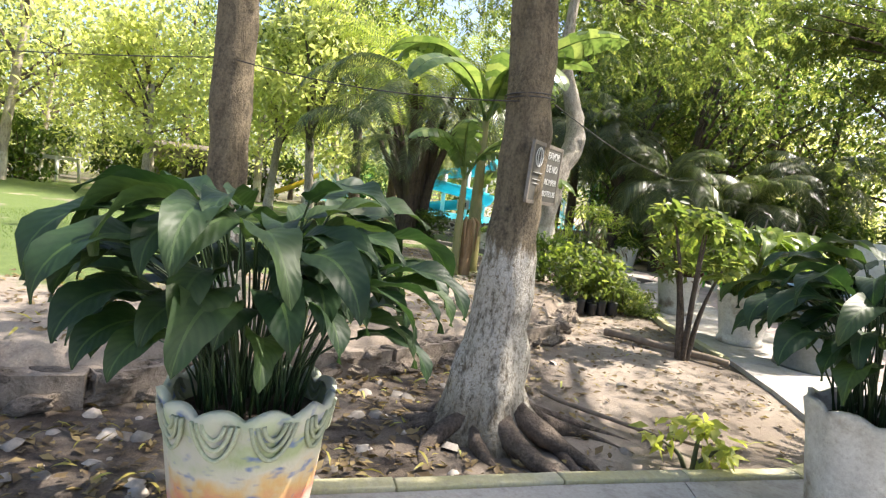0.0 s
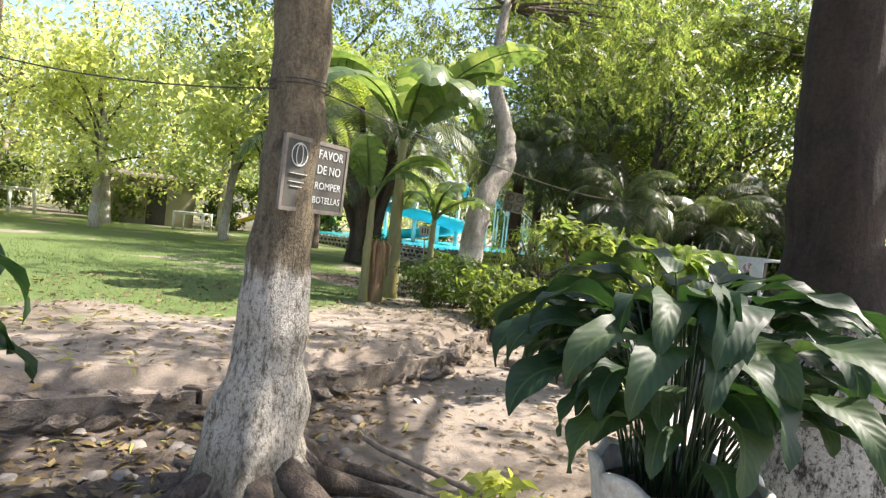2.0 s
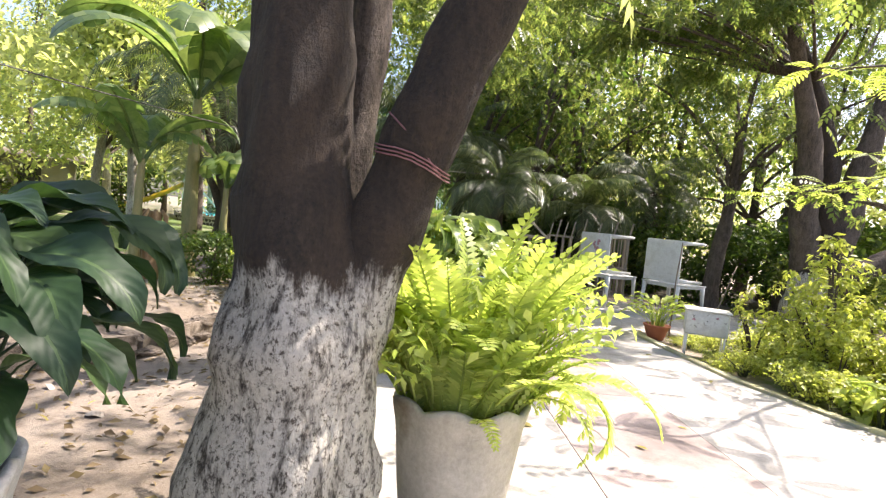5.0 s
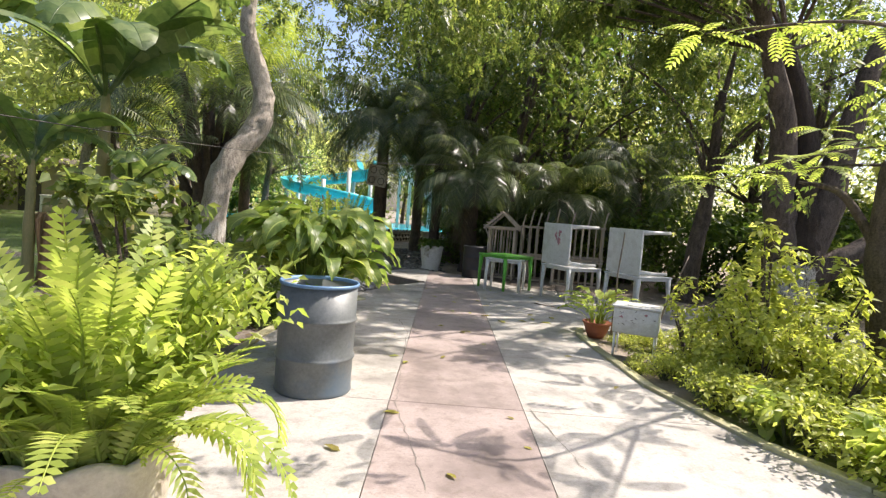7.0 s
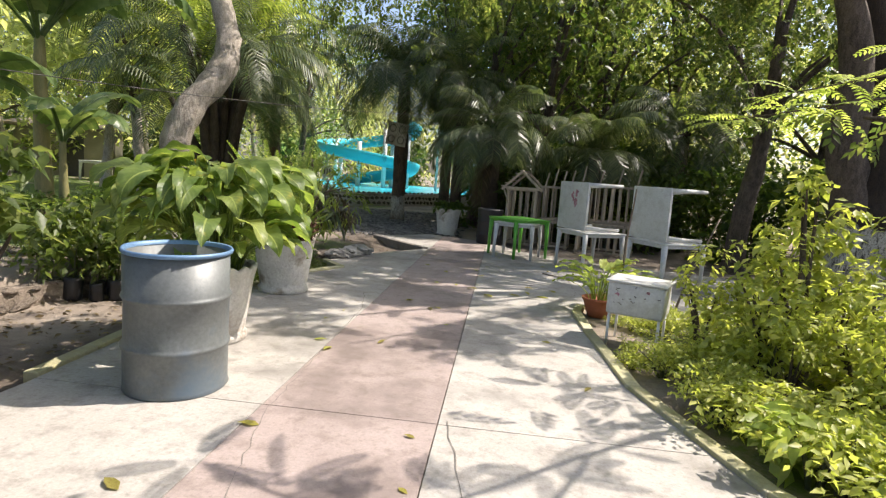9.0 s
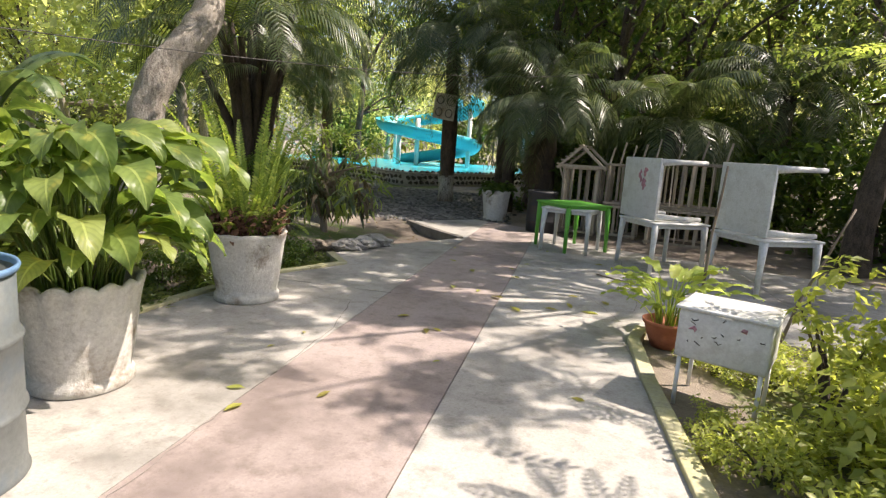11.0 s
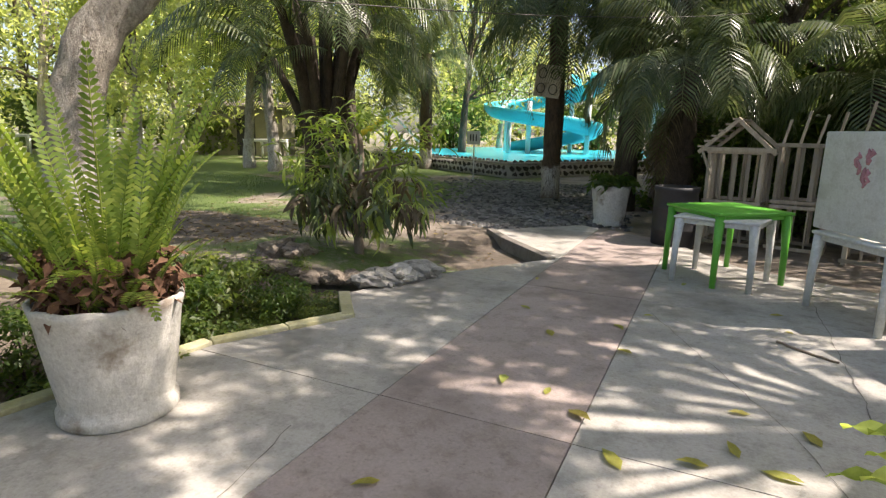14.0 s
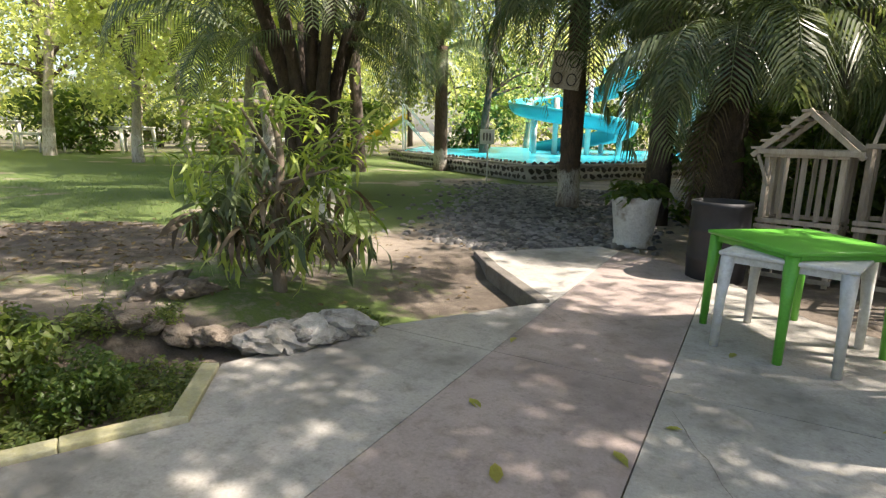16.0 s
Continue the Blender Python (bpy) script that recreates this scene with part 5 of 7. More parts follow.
# ---- wood trees ----
def wood_tree(name, label, seed, height, radius, mat, bark_mat, per=150, size=0.17, low=0.35, clump=26, tmpl=(LEAF_V, LEAF_F), m=Matrix()):
    """A tree with a bent trunk, limbs and a crown of leaf clumps with gaps."""
    rr = np.random.default_rng(seed)
    tr = thing(name, label, "tree", m, "trees of the park")
    bend = rr.normal(0, 0.35, 2)
    top = (bend[0], bend[1], height * 0.62)
    limb(tr, bark_mat, [(0, 0, -0.2), (bend[0] * 0.1, bend[1] * 0.1, height * 0.12), (bend[0] * 0.7, bend[1] * 0.4, height * 0.35), top], [0.24, 0.18, 0.14, 0.08], seed, "trunk", 12)
    cs = []
    for k in range(clump):
        a, q = rr.random() * 2 * math.pi, rr.random() ** 0.55
        h = height * (low + (1 - low) * rr.random())
        wide = radius * math.sin(math.pi * min(0.96, max(0.12, (h / height - low) / (1 - low) * 0.8 + 0.18))) ** 0.7
        cs.append((bend[0] + q * wide * math.cos(a), bend[1] + q * wide * math.sin(a), h))
    for k in range(0, clump, 4):
        c = cs[k]
        z0 = min(height * 0.6, max(height * 0.25, c[2] * 0.6))
        t = z0 / (height * 0.62)
        limb(tr, M_BARK, [(top[0] * t, top[1] * t, z0), ((top[0] * t + c[0]) / 2, (top[1] * t + c[1]) / 2, (z0 + c[2]) / 2 + 0.3), c], [0.07, 0.045, 0.015], seed + k, n=6)
    me = leaf_mesh("crown", rr, cs, per, radius * 0.42, size, tmpl=tmpl)
    me.materials.append(mat)
    part("crown", me, None, tr)
    return tr


def at(x, y, rz=0.0, s=1.0):
    return pose(x, y, float(land(x, y)), 0, 0, rz) @ Matrix.Scale(s, 4)


WOODS = [
    wood_tree("tree", "leafy tree at the lawn's far edge, sunlight put into its yellow-green colour", 101, 10.5, 4.2, M_SUNLEAF, M_BARK_PALE, 90, 0.29, 0.2, 38, m=at(-14.5, 25.5)),
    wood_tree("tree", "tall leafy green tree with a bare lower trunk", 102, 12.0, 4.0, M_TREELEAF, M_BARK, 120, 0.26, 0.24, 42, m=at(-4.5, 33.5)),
    # here the deep leaf colour stands in for heavy shade under the canopy
    wood_tree("tree", "dense tree in the wood, shade put into its dark green", 103, 10.5, 3.8, M_DEEPLEAF, M_BARK, 110, 0.26, 0.2, 34, m=at(13.4, 23.0)),
    wood_tree("tree", "slim leafy tree with foliage coloured as sunlit", 104, 7.5, 2.8, M_SUNLEAF, M_BARK_PALE, 110, 0.31, 0.28, 30, m=at(-7.6, 22.5)),
]
WOODS.append(wood_tree("tree", "tall tree with a high leafy crown beside the pool", 105, 12.5, 4.4, M_TREELEAF, M_BARK, 250, 0.23, 0.42, 44, m=at(4.6, 23.9)))
rg = random.Random(77)
FAR = [(4, -4.9, 24.5), (4, 7.6, 25.6), (0, -18.5, 22), (0, -11, 30), (3, -12.5, 21.5), (0, -22, 28), (1, -17, 34), (0, -25, 20), (1, -28, 26), (2, -30, 34), (0, -20, 15), (1, -24, 11), (0, -29, 16), (2, -34, 10), (0, -17, 9.5), (1, -20, 4), (0, -26, 6),
       (1, 2.5, 50), (0, -9, 39), (1, -14, 41), (0, -3, 50), (0, 9, 49), (1, 9, 41), (2, 14, 42), (1, 13, 33), (1, -21, 41), (2, -27, 40), (0, -6.5, 44), (0, 15, 50), (1, 5, 55), (0, -12, 48),
       (1, 13, 25.5), (2, 15.5, 21.5), (0, 16.5, 28.5), (3, 20.5, 18), (1, 20, 14.5), (0, 15.5, 31),
       (2, 8.6, 22.5), (1, 10, 27), (2, 8.4, 30), (3, -6.2, 21.6), (0, 12.5, 30), (2, 6.2, 24.6), (1, 6.5, 33.5), (0, 12.0, 45)]
for kind_, x, y in FAR:
    copy_thing(WOODS[kind_], at(x + rg.uniform(-0.6, 0.6), y + rg.uniform(-0.6, 0.6), rg.uniform(0, 360), rg.uniform(0.85, 1.2)))

# big trees beside the path, whose crowns shade it
big = thing("tree", "big dark multi-stemmed tree with a limewashed foot behind the bed", "tree", pose(12.0, 12.4, -0.05))
limb(big, M_BARK_W, [(0, 0, -0.2), (0, 0, 0.4), (0.05, 0, 1.1), (0.1, 0.1, 2.0), (0.0, 0.2, 3.6), (-0.5, 0.3, 5.4)], [0.55, 0.46, 0.42, 0.36, 0.26, 0.14], 70, "trunk", 26)
limb(big, M_BARK, [(0.15, 0, 1.0), (0.5, 0, 2.0), (0.8, 0.1, 3.4), (1.4, 0.3, 5.4)], [0.3, 0.28, 0.22, 0.12], 71, n=16)
limb(big, M_BARK, [(0.25, 0, 0.85), (1.0, -0.1, 1.35), (2.2, 0, 2.1), (3.2, 0.2, 3.2)], [0.24, 0.22, 0.16, 0.08], 73, n=14)
limb(big, M_BARK, [(-0.1, 0, 1.2), (-0.4, -0.1, 2.2), (-0.55, -0.2, 3.6), (-1.4, -0.6, 5.6)], [0.28, 0.25, 0.2, 0.1], 72, n=16)
ends = [(-4.2, 2.4, 6.2), (-3.6, 3.4, 6.4), (-5.2, 0.6, 6.2), (-3.0, -2.6, 5.8), (-1.9, 0.5, 6.0), (-2.8, 1.8, 6.3), (-2.0, 1.4, 6.1), (-4.4, -0.3, 6.0), (-4.6, 1.6, 6.2), (-2.6, -0.4, 6.2), (-1.2, 1.6, 7.4), (1.6, 1.0, 7.2), (-3.6, 1.2, 6.4), (-2.4, 2.8, 6.6), (0.4, 3.0, 7.2), (-2.0, -1.3, 6.3), (-3.0, 0.4, 6.2), (-1.6, 1.9, 6.2), (-2.6, 2.4, 6.3), (-1.0, 1.0, 6.3), (-2.2, 3.2, 6.4), (-2.6, -0.5, 6.2), (-2.4, 0.6, 6.3), (-2.0, 0.9, 6.0), (-2.8, 1.1, 6.4), (-1.9, -0.6, 6.2), (-2.3, -1.0, 6.3), (-1.9, -2.9, 6.2), (-1.2, -2.1, 6.4), (-1.6, 2.6, 6.5), (-3.7, 2.0, 6.3)]
for k, e in enumerate(ends):
    limb(big, M_BARK, [(-0.4, 0.1, 4.9), (e[0] * 0.6, e[1] * 0.6, 5.7), e], [0.04, 0.022, 0.008], 80 + k)
crown(big, nr, [np.array(e) + nr.normal(0, 0.6, 3) for e in ends for _ in range(3)], 52, 0.44, 0.3, M_TREELEAF)
young = wood_tree("tree", "slender young tree with bright compound leaves over the bed", 210, 3.9, 1.5, M_TREELEAF, M_BARK, 4, 0.34, 0.55, 12, (SPRIG_V, SPRIG_F), at(10.6, 8.3))
twig = young
limb(twig, M_BARK, [(0.1, -0.1, 2.9), (-0.9, -1.0, 3.3), (-2.0, -1.8, 3.15), (-3.0, -1.6, 3.05)], [0.03, 0.022, 0.014, 0.006], 91, "branch", 6)
limb(twig, M_BARK, [(-0.9, -1.0, 3.3), (-1.4, -2.0, 3.25), (-1.9, -2.7, 3.05)], [0.02, 0.012, 0.005], 92, "branch", 6)
limb(twig, M_BARK, [(0.1, -0.1, 2.4), (-0.5, 0.2, 2.4), (-1.1, 0.5, 2.3), (-1.9, 0.9, 2.15)], [0.022, 0.016, 0.01, 0.004], 93, "branch", 6)
limb(twig, M_BARK, [(0.0, 0.0, 2.6), (-0.5, -0.3, 2.55), (-1.2, -0.4, 2.4), (-1.8, -0.3, 2.25)], [0.02, 0.014, 0.009, 0.004], 94, "branch", 6)
COMPOUND = [frond(0.46, 0.085, 9, d_, l_, 0.25, 0.017, 0.1, 0.003, 0.15).mesh("compound_leaf") for d_, l_ in ((0.7, 0.25), (1.0, 0.45), (0.5, 0.0))]
for me in COMPOUND:
    me.materials.append(M_FERN)
SPRAY = [(-1.2, -1.25, 3.25), (-1.7, -1.6, 3.2), (-2.1, -1.8, 3.15), (-2.5, -1.7, 3.1), (-3.0, -1.6, 3.05), (-1.4, -2.0, 3.25), (-1.7, -2.4, 3.15), (-0.8, -0.9, 3.3),
         (-0.7, 0.3, 2.38), (-1.1, 0.5, 2.3), (-1.4, 0.65, 2.25), (-1.7, 0.8, 2.2), (-1.9, 0.9, 2.15), (-0.8, -0.35, 2.5), (-1.2, -0.4, 2.4), (-1.5, -0.35, 2.33), (-1.8, -0.3, 2.25), (-0.3, 0.4, 2.7), (0.2, 0.3, 2.9), (-0.4, 0.9, 2.9), (0.3, 0.8, 3.1), (-0.2, 0.2, 3.2)]
for c in SPRAY:
    for q in range(6):
        part("compound_leaf", rg.choice(COMPOUND), None, twig, m=pose(*c, rg.uniform(-20, 20), rg.uniform(-10, 25), rg.uniform(0, 360)) @ Matrix.Scale(rg.uniform(0.65, 1.1), 4))
SHADERS = [("tree", "tall leafy shade tree among the shrubs", 15.2, 18.8, 9.5, 3.2, 201), ("tree", "tall leafy shade tree among the shrubs", 13.6, 15.6, 8.5, 2.6, 202)]
SHADERS += [("tree", "leafy shade tree beside the path", 11.2, 14.6, 7.5, 2.6, 204), ("tree", "leafy shade tree beside the path", 9.8, 21.2, 8.0, 2.8, 205), ("tree", "leafy shade tree by the cobbled path", 5.9, 20.8, 7.5, 2.6, 206), ("tree", "leafy shade tree by the cobbled path", 7.7, 20.4, 8.8, 2.5, 207)]
for nm, lab, x, y, h, rad, sd in SHADERS:
    wood_tree(nm, lab, sd, h, rad, M_TREELEAF, M_BARK, 30, 0.33, 0.45, 26, (SPRIG_V, SPRIG_F), at(x, y))


# ---- palms ----
def palm(label, x, y, height, r0, count, length, mat, bark_mat, seed, droop=2.0, skirt=0, lean=(0, 0), group="palms", base=None):
    rr = random.Random(seed)
    p = thing("palm", label, "palm tree", at(x, y), group)
    h0 = height
    limb(p, bark_mat, [(0, 0, -0.1), (0, 0, 0.4), (lean[0] * 0.4, lean[1] * 0.4, h0 * 0.5), (lean[0], lean[1], h0)], [r0 * 1.25, r0 * 1.05, r0, r0 * 0.85], seed, "trunk", 16)
    fr = [frond(length * s, 0.55, 32, droop * d, lf, 0.8, 0.021, 0.12, 0.018, 0.14).mesh("frond") for s, d, lf in ((1, 1, 1.1), (0.95, 1.15, 0.6), (0.85, 1.0, 0.1), (0.9, 0.8, 1.35))]
    for me in fr:
        me.materials.append(mat)
    for k in range(count):
        a = 360 * (k * 0.381966) + rr.uniform(-12, 12)
        part("frond", fr[min(3, int(rr.random() * 4))], None, p, m=pose(lean[0], lean[1], h0 - rr.uniform(0, 0.25), rr.uniform(-12, 12), 0, a) @ Matrix.Scale(rr.uniform(0.85, 1.1), 4))
    if skirt:
        dead = frond(length * 0.7, 0.4, 22, 1.2, -0.9, 0.6, 0.014, 0.1, 0.02).mesh("dead_frond")
        dead.materials.append(M_DEADFROND)
        for k in range(skirt):
            part("dead_frond", dead, None, p, "dry hanging frond" if k == 0 else "", m=pose(lean[0], lean[1], h0 - 0.2 - rr.uniform(0, 0.5), 0, 0, rr.uniform(0, 360)))
    return p


palm("palm with drooping fronds and a limewashed foot beside the pool", 3.53, 20.6, 4.3, 0.2, 64, 3.2, M_PALMLEAF, M_PALMBARK_W, 301, 2.7, 4)
palm("dark shaggy palm behind the wooden playhouse", 6.4, 17.6, 2.6, 0.2, 34, 2.3, M_PALMLEAF, M_PALMBARK, 302, 2.6, 5)
palm("dark shaggy palm behind the wooden playhouse", 8.9, 17.6, 2.2, 0.18, 30, 2.2, M_PALMLEAF, M_PALMBARK, 303, 2.6, 4)
clump = thing("palm", "clump palm of many leaning stems with feathery fronds", "palm tree", at(-1.25, 18.5), "palms")
crr = random.Random(304)
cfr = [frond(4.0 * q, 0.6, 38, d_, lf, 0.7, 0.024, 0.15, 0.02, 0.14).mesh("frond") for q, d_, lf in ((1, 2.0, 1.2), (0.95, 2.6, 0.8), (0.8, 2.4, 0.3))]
# upper fronds take the sunlit colour, lower ones the dark: painted sun and shade
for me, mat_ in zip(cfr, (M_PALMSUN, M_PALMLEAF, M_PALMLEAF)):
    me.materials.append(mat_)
for k in range(19):
    a = 2 * math.pi * k * 0.381966 + crr.uniform(-0.2, 0.2)
    lean_, h_ = crr.uniform(0.3, 1.9), crr.uniform(2.9, 4.9)
    b0 = 0.2 + 0.34 * (lean_ - 0.3) / 1.6
    tip = (lean_ * math.cos(a), lean_ * math.sin(a), h_)
    limb(clump, M_PALMBARK, [(b0 * math.cos(a), b0 * math.sin(a), -0.1), ((b0 * 0.95 + 0.08 * tip[0] / lean_) * math.cos(a), (b0 * 0.95 + 0.05) * math.sin(a), h_ * 0.35), (0.55 * tip[0] + 0.2 * b0 * math.cos(a), 0.55 * tip[1] + 0.2 * b0 * math.sin(a), h_ * 0.7), tip], [0.17, 0.14, 0.1, 0.07], 340 + k, "stem", 9)
    for q in range(5):
        part("frond", crr.choice(cfr), None, clump, m=pose(*tip, crr.uniform(-15, 15), 0, math.degrees(a) + crr.uniform(-100, 100)) @ Matrix.Scale(crr.uniform(0.8, 1.1), 4))
palm("palm with a limewashed foot beside the pool wall", -3.6, 28.0, 4.4, 0.24, 26, 2.8, M_PALMLEAF, M_PALMBARK_W, 307, 2.5, 3)
palm("palm among the dark shrubs", 5.4, 19.4, 4.2, 0.15, 26, 2.5, M_PALMLEAF, M_PALMBARK, 308, 2.4, 3)
palm("palm in the wood behind the furniture", 11.2, 18.6, 3.0, 0.17, 26, 2.5, M_PALMLEAF, M_PALMBARK, 309, 2.4, 3)


# ---- bananas ----
def banana(x, y, height, seed, n=7, size=1.0):
    rr = random.Random(seed)
    p = thing("banana_plant", "banana plant with broad torn leaves", "banana plant", at(x, y, rr.uniform(0, 360)), "banana plants")
    limb(p, M_BANANASTEM, [(0, 0, -0.1), (0.02, 0, height * 0.5), (0.04, 0, height)], [0.085 * size, 0.065 * size, 0.04 * size], seed, "stem", 12)
    for k in range(n):
        me = banana_leaf(1.7 * size * rr.uniform(0.75, 1.15), 0.25 * size, rr.uniform(1.5, 2.7), rr.uniform(0.9, 1.4), rr.choice([0, 0.4, 0.85])).mesh("leaf")
        me.materials.append(M_BANANA)
        part("leaf", me, None, p, m=pose(0.04, 0, height - 0.1 * rr.random(), rr.uniform(-20, 20), 0, 360 * (k * 0.381966)))
    return p


banana(1.02, 10.0, 2.55, 401, 10, 1.45)
banana(1.62, 9.6, 1.3, 402, 5, 0.8)
banana(0.8, 8.9, 1.5, 403, 5, 0.9)
stump = thing("banana_stump", "brown withered banana stump with hanging dry leaf sheaths", "banana stump", at(0.92, 9.1))
limb(stump, M_DRYSHEATH, [(0, 0, -0.1), (0.01, 0, 0.4), (0.02, 0.01, 0.86)], [0.13, 0.11, 0.08], 410, "stem", 14)
brr = random.Random(41)
for k in range(7):
    strip = Shape()
    q = 2 * math.pi * k / 7
    ln = brr.uniform(0.35, 0.7)
    tube(strip, [(0.1 * math.cos(q), 0.1 * math.sin(q), 0.88), (0.16 * math.cos(q), 0.16 * math.sin(q), 0.8), (0.15 * math.cos(q + 0.2), 0.15 * math.sin(q + 0.2), 0.86 - ln)], [0.02, 0.03, 0.008], 5)
    part("dry_sheath", strip, M_DRYSHEATH, stump)
banana(13.4, 10.6, 1.2, 406, 5, 0.7)



# ---- shrubs ----
STRAP_V = [(0, 0, 0), (0.11, 0.5, 0.05), (0, 1, -0.15), (-0.11, 0.5, 0.05)]

def shrub(label, m, seed, height, radius, per, size, mat, stems=6, clump=12, tmpl=(LEAF_V, LEAF_F), group="shrubs", bare=0.35, spread=0.35, droop=(-1.1, 0.2)):
    rr = np.random.default_rng(seed)
    s = thing("shrub", label, "shrub", m, group)
    cs = []
    for k in range(clump):
        a, q = rr.random() * 2 * math.pi, rr.random() ** 0.5
        h = height * (bare + (0.95 - bare) * rr.random())
        cs.append((q * radius * math.cos(a), q * radius * math.sin(a), h))
    for k in range(stems):
        c = cs[k % clump]
        limb(s, M_STEM if height < 1.2 else M_BARK, [(c[0] * 0.12, c[1] * 0.12, -0.05), (c[0] * 0.4, c[1] * 0.4, c[2] * 0.5), c], [0.012 + 0.012 * height, 0.01 + 0.006 * height, 0.005], seed + k, "stem", 6)
    me = leaf_mesh("leaves", rr, cs, per, radius * spread * 1.3, size, droop, tmpl)
    me.materials.append(mat)
    part("leaves", me, None, s)
    return s


shrub("thin-stemmed green croton shrub standing in the bare earth", at(3.42, 6.53), 501, 1.65, 0.42, 60, 0.13, M_TREELEAF, 8, 14, (LEAF_V, LEAF_F), "", 0.55)
def hung_shrub(m):
    """A small crooked tree: a leafy head, and strap-leaved epiphytes hanging from its limbs."""
    rr = np.random.default_rng(502)
    s = thing("shrub", "small crooked tree overgrown with strap-leaved epiphytes and dry leaves", "shrub", m)
    limb(s, M_TWIG, [(0, 0, -0.06), (-0.03, 0.02, 0.4), (0.03, 0.0, 0.8), (0.0, 0.04, 1.2), (-0.08, 0.0, 1.6)], [0.05, 0.036, 0.032, 0.026, 0.012], 502, "stem", 9)
    ends = [(-0.5, 0.1, 1.2), (0.5, 0.1, 1.3), (0.25, 0.4, 1.35), (-0.25, -0.3, 1.4), (0.62, -0.1, 1.05), (-0.6, -0.15, 0.95), (0.1, -0.35, 1.45)]
    for k, e in enumerate(ends):
        z0 = 0.55 + 0.08 * k
        limb(s, M_TWIG, [(0.0, 0.01, z0), (e[0] * 0.5, e[1] * 0.5, (z0 + e[2]) / 2), e], [0.022, 0.015, 0.007], 520 + k, "branch", 6)
    head = [np.array(e) + rr.normal(0, 0.14, 3) for e in ends for _ in range(3)] + [(-0.05, 0, 1.52), (0.15, 0.1, 1.5)]
    me = leaf_mesh("leaves", rr, head, 24, 0.24, 0.17, (-0.9, 0.6), (BEND_V, BEND_F))
    me.materials.append(M_FERN_DK)
    part("leaves", me, None, s)
    for mat, n_, lo, hi, lab, size in ((M_PALMLEAF, 18, 0.4, 1.2, "hanging dark strap-shaped leaves", 0.27), (M_LIMELEAF, 13, 0.35, 1.1, "hanging pale strap-shaped leaves", 0.22), (M_DEADFROND, 10, 0.4, 1.0, "dry brown hanging leaves", 0.25)):
        cs = [(0.58 * math.cos(q) * math.sqrt(w), 0.5 * math.sin(q) * math.sqrt(w), z) for q, w, z in zip(rr.random(n_) * 6.28, rr.random(n_), rr.uniform(lo, hi, n_))]
        me = leaf_mesh("hanging_leaves", rr, cs, 19, 0.15, size, (-1.5, -0.3), (BEND_V, BEND_F))
        me.materials.append(mat)
        part("hanging_leaves", me, None, s, lab)


hung_shrub(at(3.44, 13.0) @ Matrix.Diagonal((1.18, 1.18, 1, 1)))
shrub("leafy light-green shrub over the nursery bags", at(2.55, 8.9), 503, 0.75, 0.4, 30, 0.1, M_FERN_DK, 8, 14, (LEAF_V, LEAF_F), "", 0.35)
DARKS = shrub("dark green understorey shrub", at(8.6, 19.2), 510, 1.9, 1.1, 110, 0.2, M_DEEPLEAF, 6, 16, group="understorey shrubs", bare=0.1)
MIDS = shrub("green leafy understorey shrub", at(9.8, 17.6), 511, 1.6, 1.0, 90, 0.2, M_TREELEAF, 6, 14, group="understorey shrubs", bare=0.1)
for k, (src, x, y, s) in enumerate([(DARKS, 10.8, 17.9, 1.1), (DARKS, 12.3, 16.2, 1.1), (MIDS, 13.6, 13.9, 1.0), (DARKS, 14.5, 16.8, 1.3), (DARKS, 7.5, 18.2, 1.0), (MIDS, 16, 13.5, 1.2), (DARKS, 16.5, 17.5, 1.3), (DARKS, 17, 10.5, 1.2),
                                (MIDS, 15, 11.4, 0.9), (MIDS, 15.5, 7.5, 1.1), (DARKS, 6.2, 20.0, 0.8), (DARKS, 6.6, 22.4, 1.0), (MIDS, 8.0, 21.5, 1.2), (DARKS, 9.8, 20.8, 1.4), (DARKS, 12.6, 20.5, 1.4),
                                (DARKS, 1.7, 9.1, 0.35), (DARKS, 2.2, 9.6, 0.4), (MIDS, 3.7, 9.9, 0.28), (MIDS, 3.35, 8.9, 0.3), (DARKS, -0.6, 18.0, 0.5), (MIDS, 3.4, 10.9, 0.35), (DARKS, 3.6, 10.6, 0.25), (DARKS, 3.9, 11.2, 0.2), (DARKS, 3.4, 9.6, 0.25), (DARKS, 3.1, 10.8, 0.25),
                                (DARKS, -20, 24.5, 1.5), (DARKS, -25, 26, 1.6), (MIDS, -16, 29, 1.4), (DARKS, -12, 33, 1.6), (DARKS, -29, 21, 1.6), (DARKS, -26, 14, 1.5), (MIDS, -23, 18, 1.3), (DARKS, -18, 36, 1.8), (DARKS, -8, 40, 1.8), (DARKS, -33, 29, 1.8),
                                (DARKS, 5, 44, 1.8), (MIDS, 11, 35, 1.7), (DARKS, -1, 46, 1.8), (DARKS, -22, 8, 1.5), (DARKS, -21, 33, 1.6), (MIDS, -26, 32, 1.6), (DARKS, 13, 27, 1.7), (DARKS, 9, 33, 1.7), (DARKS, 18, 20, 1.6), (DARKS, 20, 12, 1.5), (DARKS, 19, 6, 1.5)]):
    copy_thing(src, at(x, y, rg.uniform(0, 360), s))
fw = np.random.default_rng(55)
